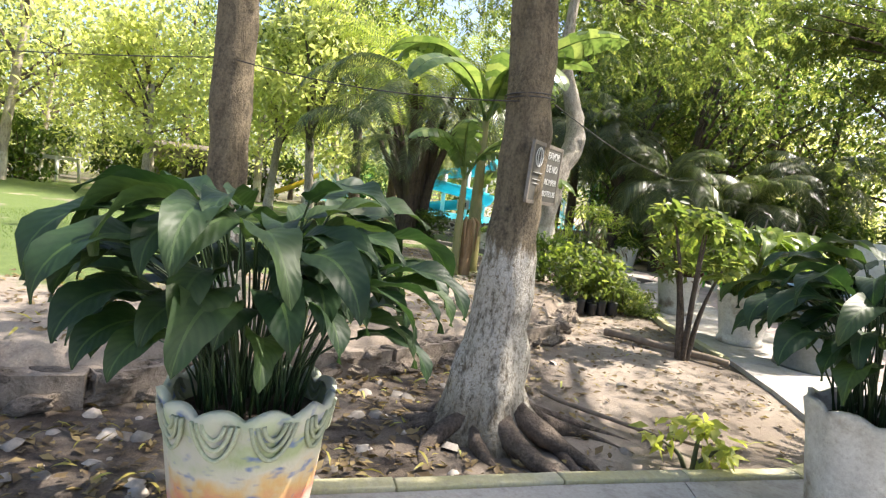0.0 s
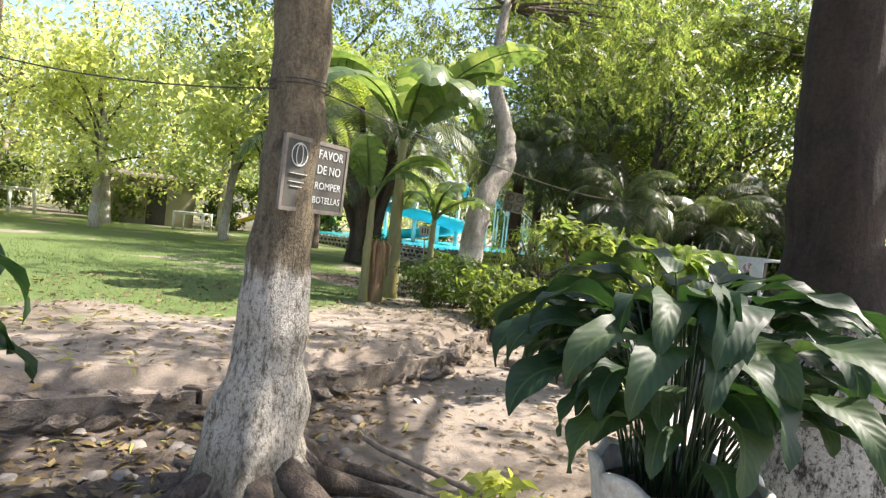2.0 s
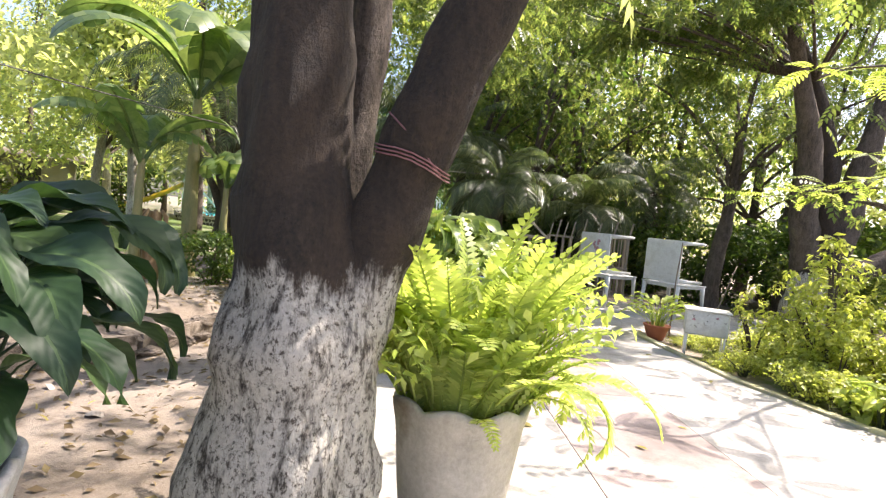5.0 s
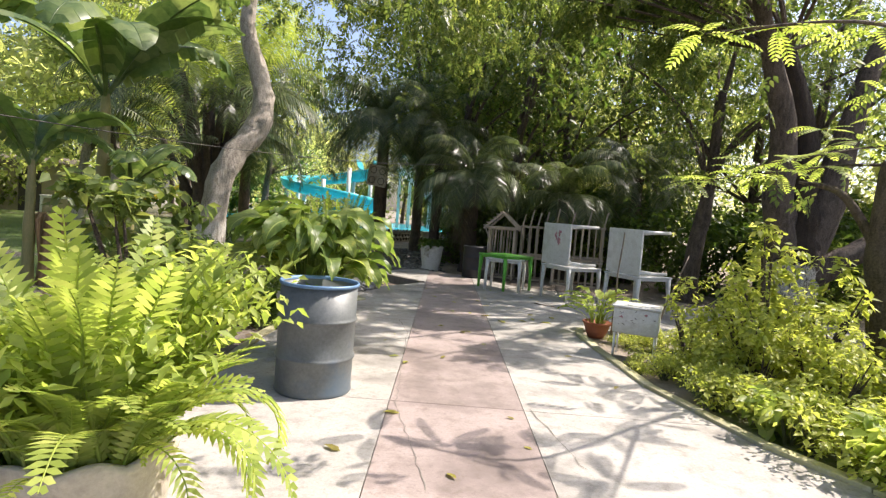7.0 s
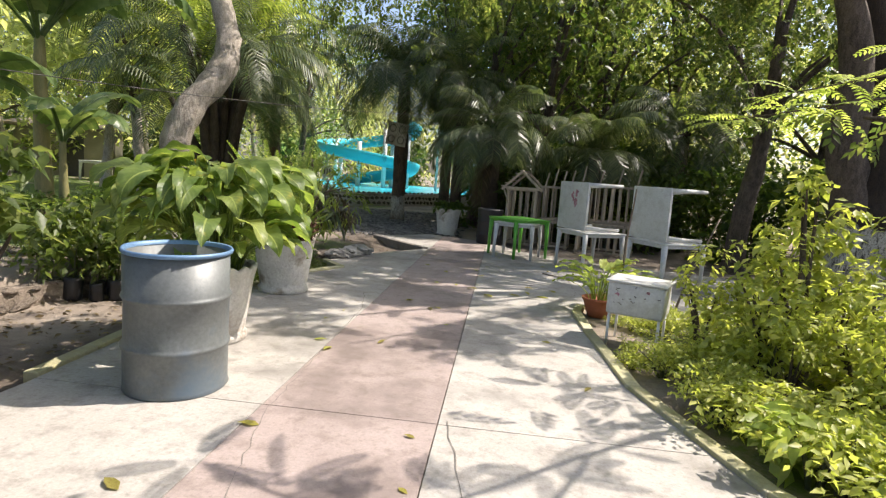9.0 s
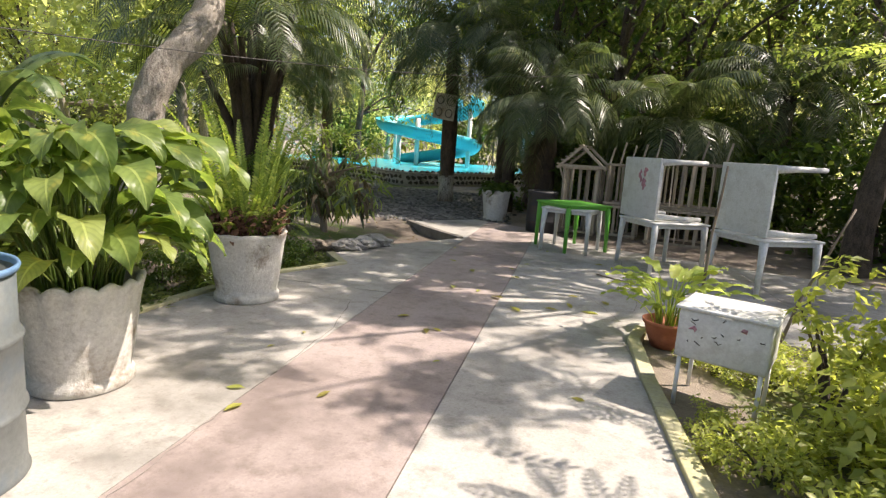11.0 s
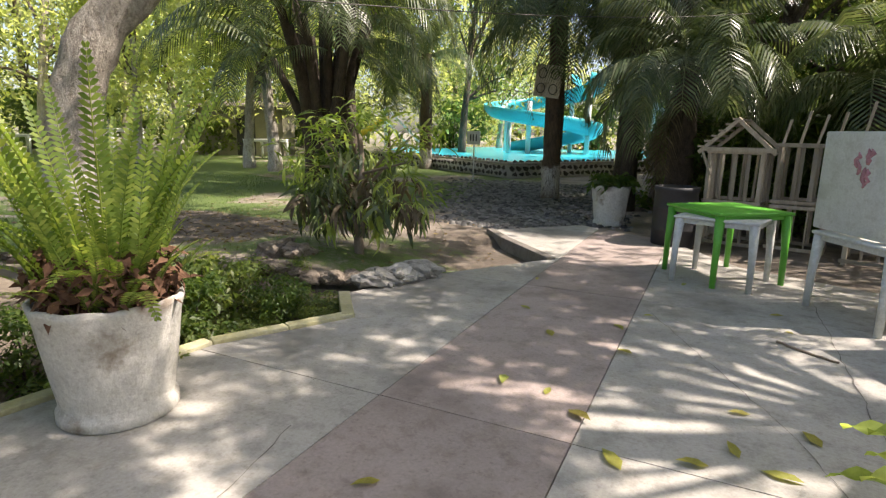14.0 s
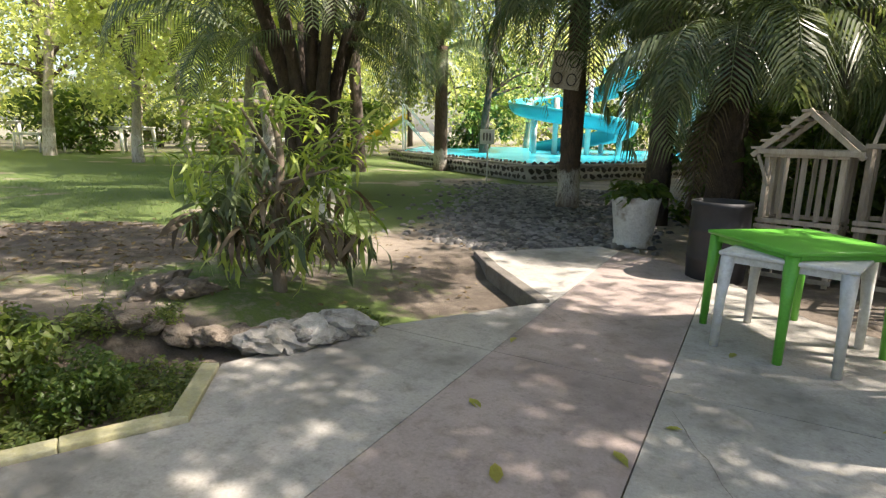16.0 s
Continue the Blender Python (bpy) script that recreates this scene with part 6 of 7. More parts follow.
for nm, lab, mt, n_, r0_, r1_ in (("far_wood", "distant dark green woodland", M_TREELEAF, 420, 44, 70), ("far_wood", "distant woodland with leaves coloured as sunlit", M_SUNLEAF, 520, 44, 68)):
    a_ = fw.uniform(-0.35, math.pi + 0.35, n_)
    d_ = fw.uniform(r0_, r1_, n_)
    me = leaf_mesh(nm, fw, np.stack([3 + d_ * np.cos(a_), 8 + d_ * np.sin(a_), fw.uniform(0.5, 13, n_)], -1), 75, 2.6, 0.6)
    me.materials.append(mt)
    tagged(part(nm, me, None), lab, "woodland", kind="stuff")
BED = shrub("bright yellow-green bedding shrub in full sun", at(8.75, 7.7), 520, 0.8, 0.5, 50, 0.085, M_BEDLEAF, 9, 20, group="shrubs in the flower bed", bare=0.2)
for x, y, s in [(8.5, 6.9, 0.85), (9.3, 7.1, 1.1), (9.5, 8.2, 1.05), (8.75, 8.25, 0.75), (9.0, 6.2, 1.0), (9.9, 6.3, 1.15), (10.4, 7.4, 1.1), (10.2, 8.6, 1.0), (9.5, 5.4, 0.9), (10.5, 5.3, 1.1), (9.3, 9.2, 0.85), (11.3, 6.2, 1.1), (11.2, 8.2, 1.1), (8.35, 7.45, 0.6), (10.1, 9.6, 0.8), (11.0, 4.3, 1.0), (12.0, 5.0, 1.0), (8.5, 6.3, 0.75), (8.7, 5.7, 0.85), (8.2, 7.1, 0.55), (8.1, 7.95, 0.5), (9.2, 5.0, 1.0), (8.3, 8.2, 0.5), (7.95, 8.35, 0.3), (8.15, 9.35, 0.32), (8.35, 9.65, 0.4), (8.45, 9.2, 0.45), (8.05, 9.5, 0.25), (8.6, 9.6, 0.4), (7.9, 8.1, 0.28), (9.6, 7.6, 1.25), (10.6, 6.6, 1.3), (8.75, 9.0, 0.7)]:
    copy_thing(BED, at(x, y, rg.uniform(0, 360), s) @ Matrix.Diagonal((1, 1, rg.uniform(0.65, 0.95), 1)))
shrub("tall leggy yellow-green shoots above the bedding", at(9.1, 8.0), 530, 1.75, 0.3, 20, 0.115, M_BEDLEAF, 6, 22, group="", bare=0.4, spread=0.25)
TALL = shrub("tall leggy yellow-green shoots above the bedding", at(10.0, 7.2), 531, 1.5, 0.35, 20, 0.105, M_BEDLEAF, 5, 20, group="", bare=0.4, spread=0.25)
for x, y, s in [(8.9, 6.6, 0.6), (9.4, 6.0, 0.75), (9.7, 8.6, 0.7), (10.8, 8.0, 0.9), (10.4, 5.9, 0.8), (9.2, 7.4, 0.65), (11.2, 7.0, 0.9), (8.75, 7.4, 0.5), (8.6, 8.6, 0.7), (8.8, 7.75, 0.85), (9.3, 8.6, 0.95), (9.6, 7.9, 0.95), (8.9, 8.3, 0.75), (9.9, 7.0, 0.85), (9.1, 6.9, 0.7)]:
    copy_thing(TALL, at(x, y, rg.uniform(0, 360), s))
shrub("low broad-leaved green plant at the bed's edge", at(8.75, 5.75), 532, 0.45, 0.35, 30, 0.16, M_FERN, 5, 10, group="", bare=0.3)
shrub("low broad-leaved green plant at the bed's edge", at(8.45, 6.45), 533, 0.4, 0.3, 30, 0.14, M_FERN, 5, 9, group="", bare=0.3)
shrub("small weeds sprouting between the roots", at(2.55, 3.8), 534, 0.4, 0.22, 14, 0.11, M_BEDLEAF, 4, 8, group="", bare=0.3)
shrub("small weeds sprouting beside the pot", at(3.55, 3.3), 535, 0.35, 0.2, 12, 0.12, M_FERN_DK, 4, 7, group="", bare=0.4)
WEED = shrub("low dull-green weeds in the ditch", at(3.7, 10.2), 540, 0.3, 0.3, 70, 0.06, M_TREELEAF, 5, 12, group="weeds in the ditch", bare=0.1)
for x, y, s in [(3.9, 10.0, 0.9), (3.8, 9.7, 0.8), (3.6, 10.7, 0.9), (4.0, 11.6, 0.8), (3.2, 11.5, 0.8), (3.4, 11.9, 0.6)] + [(x_, y_, s_ * 2.4) for x_, y_, s_ in [(3.5, 10.4, 0.35), (3.75, 11.3, 0.3), (3.3, 11.2, 0.3), (4.2, 11.55, 0.25), (3.7, 9.0, 0.4), (4.3, 12.95, 0.3), (3.9, 10.9, 0.28), (3.6, 10.0, 0.3), (3.55, 11.5, 0.28), (4.0, 11.35, 0.22), (3.2, 10.3, 0.35), (2.9, 11.2, 0.3)]]:
    copy_thing(WEED, at(x, y, rg.uniform(0, 360), s) @ Matrix.Diagonal((1, 1, 0.6, 1)))


# ---- sign on the tree ----
def text_mesh(body, size, deep=0.001):
    cu = bpy.data.curves.new("text", "FONT")
    cu.body, cu.size, cu.extrude, cu.resolution_u = body, size, deep, 3
    ob = bpy.data.objects.new("text", cu)
    me = bpy.data.meshes.new_from_object(ob)
    bpy.data.objects.remove(ob)
    return me


def put_text(body, size, x, y, parent, mat, width=None):
    me = text_mesh(body, size)
    co = np.empty(len(me.vertices) * 3)
    me.vertices.foreach_get("co", co)
    co = co.reshape(-1, 3)
    if width:
        co[:, 0] *= width / (co[:, 0].max() - co[:, 0].min())
    me.vertices.foreach_set("co", np.stack([x + co[:, 0], -0.0075 - co[:, 2], y + co[:, 1]], -1).ravel())
    me.update()
    part("lettering", me, mat, parent, "white letters reading " + body, smooth=False)


# local x runs along the board, y away from the reader
sign = thing("sign", "dull green board with white lettering nailed to a tree", "sign", pose(1.497, 3.88, 1.54, 2, 0, 61) @ Matrix.Diagonal((0.98, 1, 1.1, 1)))
sh = Shape()
box(sh, (0.42, 0.01, 0.31), pose(0, 0, 0), 0.003)
part("board", sh, M_SIGN, sign, smooth=False)
sh = Shape()
for a, b in (((-0.205, 0, -0.15), (0.205, 0, -0.15)), ((-0.205, 0, 0.15), (0.205, 0, 0.15)), ((-0.205, 0, -0.155), (-0.205, 0, 0.155)), ((0.205, 0, -0.155), (0.205, 0, 0.155))):
    bar(sh, a, b, 0.016, 0.018)
part("frame", sh, M_METAL, sign, smooth=False)
put_text("FAVOR", 0.055, 0.0, 0.085, sign, M_LETTER, 0.17)
put_text("DE NO", 0.055, 0.0, 0.018, sign, M_LETTER, 0.16)
put_text("ROMPER", 0.045, -0.005, -0.05, sign, M_LETTER, 0.18)
put_text("BOTELLAS", 0.042, -0.01, -0.112, sign, M_LETTER, 0.19)
sh = Shape()
tube(sh, [(-0.12 + 0.048 * math.cos(a), -0.008, 0.08 + 0.048 * math.sin(a)) for a in np.linspace(0, 2 * math.pi, 25)], [0.003] * 25, 4)
tube(sh, [(-0.12 + 0.02 * math.cos(a), -0.008, 0.08 + 0.045 * math.sin(a)) for a in np.linspace(0, 2 * math.pi, 21)], [0.003] * 21, 4)
part("emblem", sh, M_LETTER, sign, "plain ringed emblem")
sh = Shape()
bar(sh, (-0.175, -0.007, 0.0), (-0.065, -0.007, 0.0), 0.016, 0.003)
bar(sh, (-0.17, -0.007, -0.035), (-0.075, -0.007, -0.035), 0.008, 0.003)
bar(sh, (-0.16, -0.007, -0.055), (-0.085, -0.007, -0.055), 0.008, 0.003)
part("caption", sh, M_LETTER, sign, "small unreadable lines of white lettering", smooth=False)

# wire between the trees
sh = Shape()
for k in range(2):
    tube(sh, [(1.36 + 0.15 * math.cos(a), 3.93 + 0.15 * math.sin(a), 1.96 + 0.02 * k + 0.01 * math.cos(a)) for a in np.linspace(0, 2 * math.pi, 21)], [0.004] * 21, 4)
for a, b, sag in (((-0.52, 4.0, 2.05), (1.3, 3.8, 1.93), 0.06), ((1.5, 3.85, 1.94), (7.2, 16.6, 3.0), 0.35), ((-9, 6, 2.6), (-0.52, 4.0, 2.05), 0.2)):
    tube(sh, [Vector(a).lerp(Vector(b), t) - Vector((0, 0, sag * 4 * t * (1 - t))) for t in np.linspace(0, 1, 24)], [0.004] * 24, 4)
tagged(part("wire", sh, M_WIRE), "thin dark wire strung from tree to tree", "wire")


# ---- plastic tables ----
def table(label, m, mat, w=0.72, h=0.7, group="plastic tables", leg=0.05):
    t = thing("table", label, "table", m, group)
    sh = Shape()
    box(sh, (w, w, 0.028), pose(0, 0, h - 0.014), 0.009)
    part("tabletop", sh, mat, t)
    ap = Shape()
    for s in (-1, 1):
        box(ap, (w - 0.14, 0.012, 0.05), pose(0, s * (w / 2 - 0.04), h - 0.05), 0.003)
        box(ap, (0.012, w - 0.14, 0.05), pose(s * (w / 2 - 0.04), 0, h - 0.05), 0.003)
    part("apron", ap, mat, t)
    for a in (-1, 1):
        for b in (-1, 1):
            lg = Shape()
            tube(lg, [(a * (w / 2 - 0.03), b * (w / 2 - 0.03), 0), (a * (w / 2 - 0.035), b * (w / 2 - 0.035), h * 0.5), (a * (w / 2 - 0.05), b * (w / 2 - 0.05), h - 0.028)], [leg * 0.55, leg * 0.65, leg * 0.95], 8)
            part("leg", lg, mat, t)
    return t


table("bright green plastic table set over a white one", pose(7.08, 14.2, 0.0, 0, 0, 38), M_GREEN, 0.83, 0.72)
table("white plastic table nested under a green one", pose(7.075, 14.04, 0.0, 0, 0, -15.6), M_WHITEP, 0.76, 0.66)
table("white plastic table with another laid on its side on top", pose(8.28, 13.3, 0.0, 0, 0, 28), M_WHITEP, 0.84, 0.66)
table("white plastic table with another laid on its side on top", pose(9.3, 12.45, 0.0, 0, 0, 28), M_WHITEP, 0.84, 0.66)
# tables on their sides: the top stands upright, the legs point away
printed = table("white plastic table lying on its side with a pink print", pose(8.55, 13.55, 1.075, 90, 0, 298), M_WHITEP, 0.8, 0.72)
side2 = table("white plastic table lying on its side on another table", pose(9.6, 12.66, 1.075, 90, 0, 298), M_WHITEP, 0.8, 0.72)

rp_ = random.Random(3)
for k in range(7):
    sh = Shape()
    cx_, cy_ = rp_.uniform(-0.02, 0.12), rp_.uniform(-0.06, 0.18)
    tube(sh, [(cx_ + rp_.uniform(-0.03, 0.03), cy_ + 0.03 * q, 0.7205) for q in range(5)], [0.008, 0.018, 0.014, 0.02, 0.006], 5)
    part("print_mark", sh, M_PINK, printed, "faded pink brush mark" if k == 0 else "")

# small white school desk in the bed
desk = thing("school_desk", "small white chipped desk with thin metal legs, marked with paint", "desk", pose(8.07, 8.82, 0.0, 0, 0, -24))
sh = Shape()
box(sh, (0.5, 0.42, 0.3), pose(0, 0, 0.42), 0.02)
part("desk_body", sh, M_WHITEP, desk)
sh = Shape()
box(sh, (0.54, 0.46, 0.02), pose(0, 0, 0.58), 0.008)
part("desk_top", sh, M_WHITEP, desk)
for a in (-1, 1):
    for b in (-1, 1):
        lg = Shape()
        tube(lg, [(a * 0.22, b * 0.18, -0.04), (a * 0.22, b * 0.18, 0.3)], [0.013, 0.013], 8)
        part("leg", lg, M_WHITEPAINT, desk, "thin white metal leg")
mk = random.Random(12)
for k in range(13):
    sh = Shape()
    x, z = mk.uniform(-0.2, 0.2), mk.uniform(0.32, 0.54)
    mt = M_PINK if k > 10 else M_METAL if k % 3 else M_BLACKP
    pts = [(x, -0.2105, z)]
    for q in range(3):
        pts.append((pts[-1][0] + mk.uniform(-0.004, 0.028), -0.2105, pts[-1][2] + mk.uniform(-0.014, 0.012)))
    tube(sh, pts, [0.0025, 0.004 if k < 11 else 0.012, 0.003 if k < 11 else 0.014, 0.002], 4)
    part("paint_mark", sh, mt, desk, smooth=False)


# ---- playhouses of sawn slats ----
def playhouse(label, m, w, d, h, gable=True):
    p = thing("playhouse", label, "playhouse", m, "wooden playhouses")
    rr = random.Random(int(w * 100))

    def board(name, a, b, wide, thick):
        sh = Shape()
        a, b = Vector(a), Vector(b)
        bar(sh, a + Vector([rr.uniform(-0.006, 0.006) for _ in range(3)]), b + Vector([rr.uniform(-0.008, 0.008) for _ in range(3)]), wide * rr.uniform(0.9, 1.1), thick, 0.004)
        part(name, sh, M_WOOD, p, smooth=False)

    tiers = ((0.06, h * 0.43), (h * 0.48, h))
    for x in (-w / 2, w / 2):
        for y in (-d / 2, d / 2):
            board("post", (x, y, 0), (x, y, h), 0.055, 0.05)
    for z0, z1 in tiers:
        for z in (z0, z1):
            for y in (-d / 2, d / 2):
                s = 0.035 if y > 0 else -0.035
                board("rail", (-w / 2 - 0.05, y + s, z), (w / 2 + 0.05, y + s, z), 0.022, 0.045)
            for x in (-w / 2, w / 2):
                board("rail", (x, -d / 2 - 0.02, z), (x, d / 2 + 0.02, z), 0.045, 0.03)
        n = max(3, int(w / 0.15))
        for k in range(1, n):
            x = -w / 2 + w * k / n
            for y in (-d / 2, d / 2):
                board("slat", (x, y, z0), (x, y, z1), 0.05, 0.02)
        for k in range(1, max(3, int(d / 0.16))):
            y = -d / 2 + d * k / max(3, int(d / 0.16))
            for x in (-w / 2, w / 2):
                board("slat", (x, y, z0), (x, y, z1), 0.02, 0.05)
    if gable:
        top, out = h + 0.42, w / 2 + 0.15
        for y in (-d / 2 - 0.04, d / 2 + 0.04):
            board("rafter", (-out, y, h - 0.02), (0.015, y, top), 0.05, 0.05)
            board("rafter", (out, y, h - 0.02), (-0.015, y + 0.004, top), 0.05, 0.05)
            board("tie_beam", (-w / 2 - 0.1, y - 0.03, h + 0.03), (w / 2 + 0.16, y - 0.03, h + 0.03), 0.025, 0.05)
            board("brace", (-out + 0.06, y, h), (-w / 2 + 0.02, y, h * 0.75), 0.03, 0.03)
        for k in range(6):
            t = (k + 0.5) / 6
            a = Vector((-out * (1 - t), 0, h + 0.03 + (top - h) * t))
            board("roof_board", (a.x, -d / 2 - 0.08, a.z), (a.x, d / 2 + 0.08, a.z), 0.085, 0.025)
    else:
        for x in (-w / 2, -w / 6, w / 6, w / 2):
            board("post", (x, -d / 2, h), (x + 0.07, -d / 2, h + rr.uniform(0.28, 0.45)), 0.05, 0.03)
    return p


playhouse("weathered sawn-wood playhouse with a gable roof", pose(7.215, 16.46, -0.03, 0, 0, -14), 0.62, 0.52, 1.26)
playhouse("weathered slatted wooden frame beside the playhouse", pose(7.98, 16.4, -0.03, 0, 0, -12), 0.56, 0.5, 1.36, False)
playhouse("weathered slatted wooden frame behind the furniture", pose(9.0, 15.9, -0.03, 0, 0, -14), 1.1, 0.7, 1.46, False)

# ---- pool ----
POOL = [(-8.2, 31.7), (0.9, 25.7), (4.5, 31.8), (9.5, 38), (6, 46), (-6, 48), (-12, 40)]
TOP = 0.42
pool_wall = thing("pool_wall", "dark stone pool wall with white mortar joints and a concrete coping", "pool wall", kind="structure")
cap = Shape()
core = Shape()
for a, b in zip(POOL, POOL[1:] + POOL[:1]):
    a_, b_ = Vector((*a, 0)), Vector((*b, 0))
    d = (b_ - a_).normalized()
    ang = math.degrees(math.atan2(d.y, d.x))
    mid, ln = (a_ + b_) / 2, (b_ - a_).length
    box(core, (ln + 0.25, 0.3, TOP + 0.1), pose(mid.x, mid.y, TOP / 2 - 0.05, 0, 0, ang))
    box(cap, (ln + 0.4, 0.5, 0.07), pose(mid.x, mid.y, TOP + 0.035, 0, 0, ang), 0.015)
part("mortar", core, M_MORTAR, pool_wall, "white mortar bed")
part("coping", cap, M_CONC, pool_wall, "grey concrete coping")
darks = own(STONES, M_DARKSTONE)
for a, b in ((POOL[1], POOL[0]), (POOL[2], POOL[1])):
    a_, b_ = Vector((*a, 0)), Vector((*b, 0))
    d = (b_ - a_).normalized()
    nrm = Vector((d.y, -d.x, 0))
    if nrm.y > 0:
        nrm = -nrm
    ang = math.degrees(math.atan2(d.y, d.x))
    s = 0.1
    while s < min((b_ - a_).length, 12):
        w = rng.uniform(0.2, 0.34)
        for row in range(3):
            p = a_ + d * (s + w / 2 + (row % 2) * 0.12) + nrm * 0.15
            part("stone", rng.choice(darks), None, pool_wall, m=pose(p.x, p.y, 0.1 + 0.2 * row, 0, rng.uniform(-15, 15), ang) @ Matrix.Diagonal((w * 0.98, 0.1, 0.24, 1)))
        s += w
wat = Shape()
wat.add([(x, y, TOP + 0.045) for x, y in POOL], [tuple(range(len(POOL)))[::-1]])
me = wat.mesh("pool_water", False)
bm = bmesh.new()
bm.from_mesh(me)
bmesh.ops.recalc_face_normals(bm, faces=bm.faces[:])
for f in bm.faces:
    if f.normal.z < 0:
        f.normal_flip()
bm.to_mesh(me)
bm.free()
tagged(part("water", me, M_WATER), "turquoise swimming pool water", "water", kind="structure")

# pool notice and the board on the palm
ps = thing("notice_sign", "small notice board on a thin post by the pool wall", "sign", pose(0.17, 24.0, -0.03, 0, 0, -20))
sh = Shape()
tube(sh, [(0, 0, 0), (0, 0, 1.35)], [0.022, 0.022], 8)
part("post", sh, M_WHITEPAINT, ps)
sh = Shape()
box(sh, (0.55, 0.02, 0.4), pose(0, -0.03, 1.3), 0.006)
part("board", sh, M_WHITEP, ps)
for k in range(3):
    sh = Shape()
    bar(sh, (-0.12 + 0.12 * k, -0.043, 1.2), (-0.12 + 0.12 * k, -0.043, 1.4), 0.05, 0.004)
    part("pictogram", sh, M_BLACKP, ps, smooth=False)
pb = thing("notice_board", "pale tilted pictogram board fixed to the palm trunk", "sign", pose(3.43, 20.32, 2.55, 0, 8, -18) @ Matrix.Scale(0.8, 4))
sh = Shape()
box(sh, (0.85, 0.025, 0.85), pose(0, 0, 0), 0.008)
part("board", sh, M_POTSTONE, pb)
for x, z in ((-0.2, 0.2), (0.2, 0.2), (-0.2, -0.2), (0.2, -0.2)):
    sh = Shape()
    tube(sh, [(x + 0.13 * math.cos(a), -0.02, z + 0.13 * math.sin(a)) for a in np.linspace(0, 2 * math.pi, 21)], [0.014] * 21, 5)
    part("pictogram_ring", sh, M_BLACKP, pb)

# ---- water slide ----
slide = thing("water_slide", "turquoise spiral water slide on white steel columns above the pool", "water slide", pose(-2.2, 37.5, 0))
sh = Shape()
v, f = [], []
N, K = 70, 13
for i in range(N + 1):
    t = i / N
    a = radians(-30 + 560 * t)
    rad = 2.5
    c = Vector((rad * math.cos(a) + 0.6, rad * math.sin(a), 4.4 - 3.5 * t))
    if t > 0.82:
        u = (t - 0.82) / 0.18
        a0 = radians(-30 + 560 * 0.82)
        tang = Vector((-math.sin(a0), math.cos(a0), 0))
        c = Vector((rad * math.cos(a0) + 0.6, rad * math.sin(a0), 4.4 - 3.5 * t)) + tang * 4.0 * u
    else:
        tang = Vector((-math.sin(a), math.cos(a), 0))
    side = Vector((tang.y, -tang.x, 0))
    for k in range(K):
        b = math.pi * (1 + k / (K - 1))
        v.append(c + side * 0.62 * math.cos(b) + Vector((0, 0, 0.62 * math.sin(b))))
    for k in range(K):
        b = math.pi * (2 - k / (K - 1))
        v.append(c + side * 0.66 * math.cos(b) + Vector((0, 0, 0.66 * math.sin(b) - 0.01)))
    if i:
        n2, o = 2 * K, i * 2 * K
        f += [(o - n2 + k, o - n2 + (k + 1) % n2, o + (k + 1) % n2, o + k) for k in range(n2)]
sh.add(v, f)
part("flume", sh, M_SLIDE, slide)
for x, y, h in ((3.1, -0.5, 4.0), (-1.7, 0.8, 3.2), (0.6, -2.4, 3.0), (1.6, 2.2, 3.7), (2.0, -2.0, 3.8), (-0.6, -1.9, 2.4)):
    sh = Shape()
    tube(sh, [(x, y, 0.3), (x, y, h)], [0.13, 0.13], 10)
    part("column", sh, M_WHITEPAINT, slide)
stairs = thing("stair_tower", "white steel stair tower beside the slide", "stairs", pose(4.6, 37.0, 0.0, 0, 0, 10))
for k in range(16):
    sh = Shape()
    box(sh, (0.28, 0.9, 0.05), pose(2.0 - 0.26 * k, 0, 0.7 + 0.22 * k))
    part("step", sh, M_WHITEPAINT, stairs, smooth=False)
for y in (-0.48, 0.48):
    sh = Shape()
    bar(sh, (2.2, y, 0.6), (-2.0, y, 4.1), 0.08, 0.2)
    bar(sh, (2.2, y, 1.5), (-2.0, y, 5.0), 0.06)
    part("stringer", sh, M_WHITEPAINT, stairs, smooth=False)
    for k in range(7):
        sh = Shape()
        x = 2.0 - 0.65 * k
        bar(sh, (x, y, 0.0), (x, y, 1.7 + 0.54 * k), 0.08)
        part("upright", sh, M_WHITEPAINT, stairs, smooth=False)
kid = thing("small_slide", "small yellow slide with white ladder rails beyond the pool", "slide", pose(-10.5, 33.5, 0.1, 0, 0, 25))
sh = Shape()
v, f = [], []
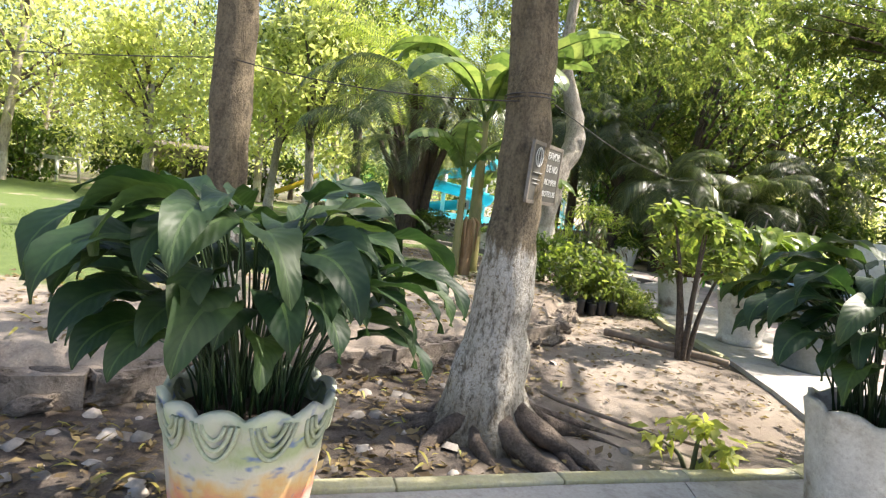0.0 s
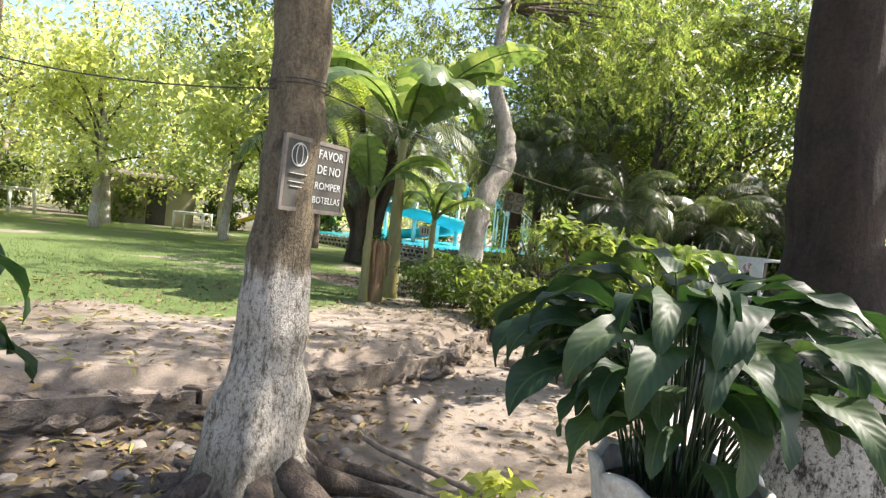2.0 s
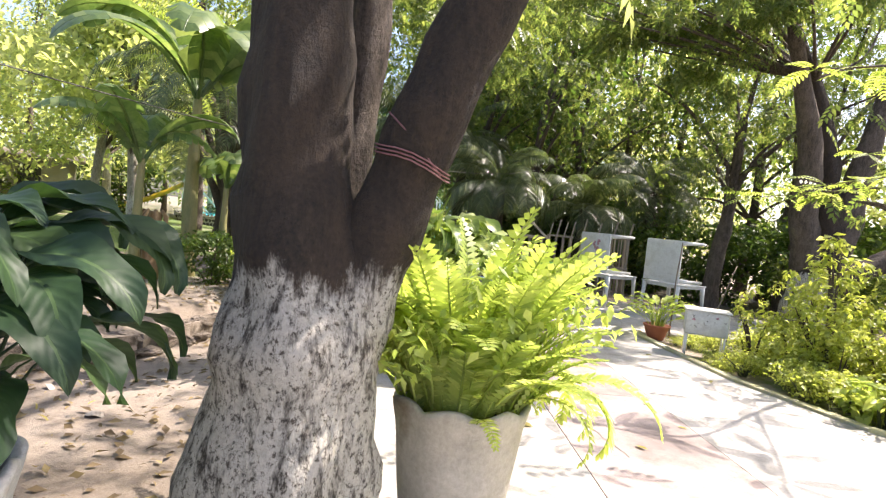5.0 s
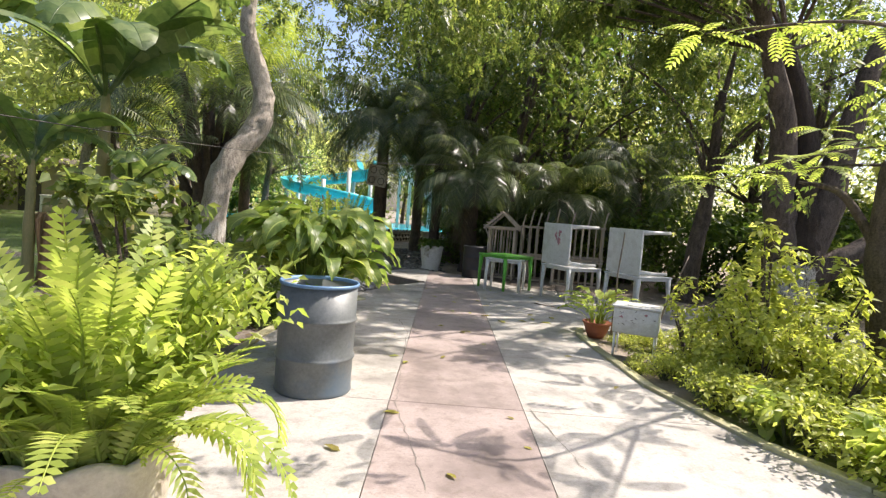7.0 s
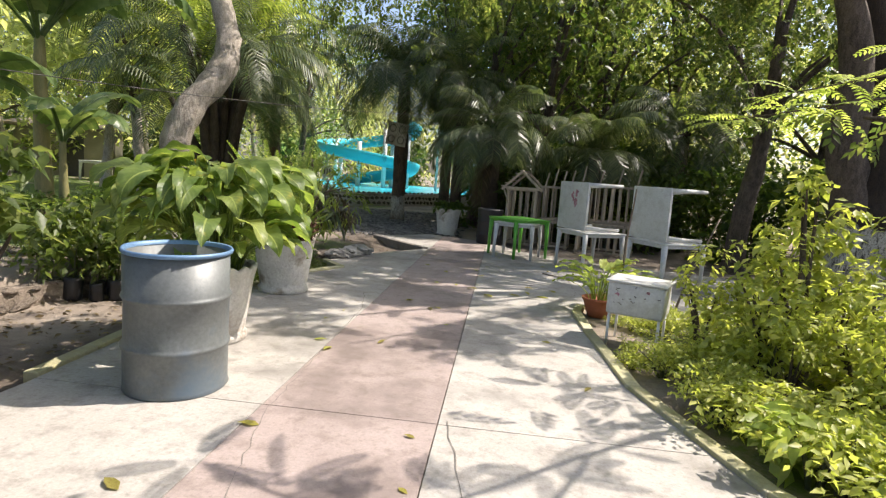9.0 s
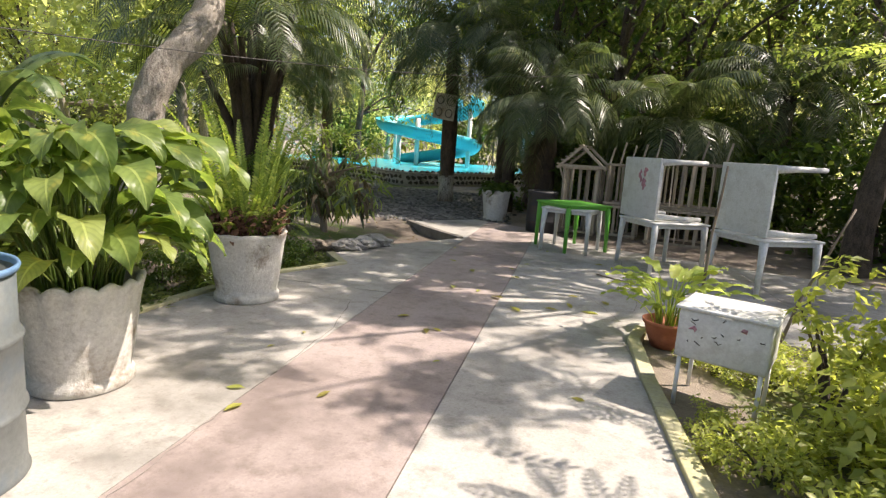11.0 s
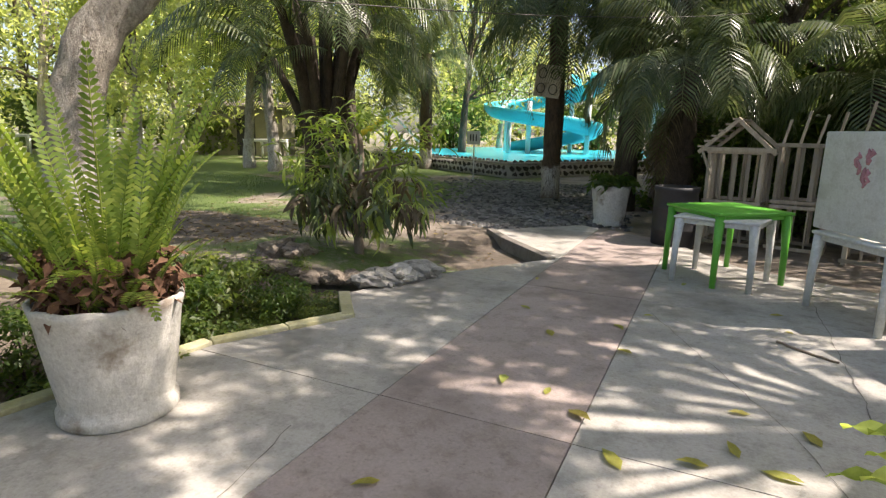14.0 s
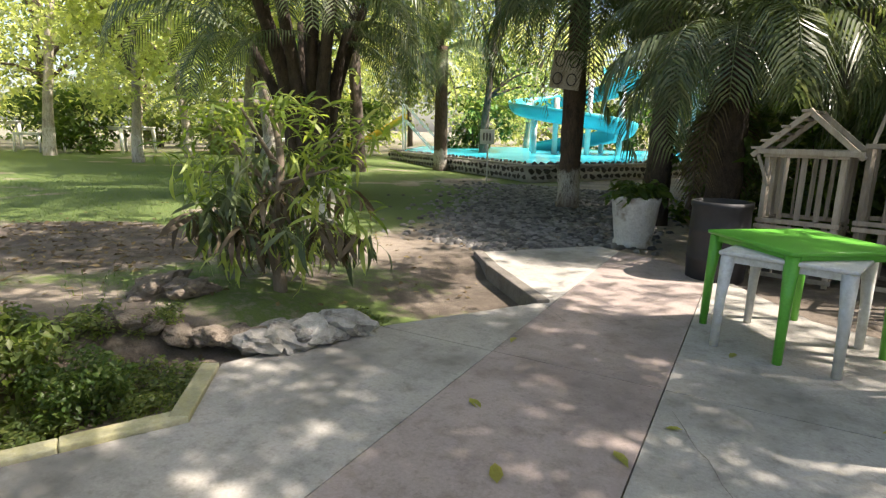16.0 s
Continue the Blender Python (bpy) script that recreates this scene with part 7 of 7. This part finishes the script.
for k in range(13):
    t = k / 12
    x, z = -1.7 + 3.2 * t, 0.3 + 1.6 * t ** 1.3
    v += [(x, -0.45, z + 0.25), (x, -0.4, z), (x, 0.4, z), (x, 0.45, z + 0.25), (x, 0.48, z + 0.25), (x, 0.44, z - 0.04), (x, -0.44, z - 0.04), (x, -0.48, z + 0.25)]
    if k:
        o = 8 * k
        f += [(o - 8 + q, o - 8 + (q + 1) % 8, o + (q + 1) % 8, o + q) for q in range(8)]
sh.add(v, f)
part("chute", sh, M_YELLOW, kid)
for y in (-0.45, 0.45):
    sh = Shape()
    bar(sh, (1.4, y, 1.9), (3.2, y, 0), 0.06)
    bar(sh, (1.4, y, 2.6), (3.2, y, 0.8), 0.05)
    bar(sh, (1.4, y, 0), (1.4, y, 2.6), 0.07)
    part("rail", sh, M_WHITEPAINT, kid, smooth=False)
for k in range(7):
    sh = Shape()
    bar(sh, (1.6 + 0.22 * k, -0.45, 1.7 - 0.24 * k), (1.6 + 0.22 * k, 0.45, 1.7 - 0.24 * k), 0.06)
    part("rung", sh, M_WHITEPAINT, kid, smooth=False)

# ---- far lawn edge: hut, tables, benches ----
hut = thing("hut", "small plain beige hut in the trees beyond the lawn", "hut", at(-15.5, 30.5, 30))
sh = Shape()
for a, b in (((-2, -1.5), (2, -1.5)), ((2, -1.5), (2, 1.5)), ((2, 1.5), (-2, 1.5)), ((-2, 1.5), (-2, -1.5))):
    box(sh, (abs(b[0] - a[0]) + 0.2 if a[1] == b[1] else 0.2, abs(b[1] - a[1]) + 0.2 if a[0] == b[0] else 0.2, 2.5), pose((a[0] + b[0]) / 2, (a[1] + b[1]) / 2, 1.2))
part("wall", sh, M_PLASTER, hut, smooth=False)
sh = Shape()
box(sh, (5, 4, 0.14), pose(0, 0, 2.55, 6, 0, 0), 0.02)
part("roof", sh, M_ROOF, hut, smooth=False)
sh = Shape()
box(sh, (0.9, 0.05, 2.0), pose(0.3, -1.62, 1.0), 0.01)
part("door", sh, M_BLACKP, hut, "dark doorway", smooth=False)
ft = table("white picnic table under the far trees", at(-22.5, 23.5, 20, 1.6), M_WHITEPAINT, 0.9, 0.55, "far picnic tables")
copy_thing(ft, at(-25.5, 22.5, 35, 1.6))
copy_thing(ft, at(-20.0, 26.0, 10, 1.4))
copy_thing(ft, at(-11.5, 27.5, 10, 1.0))
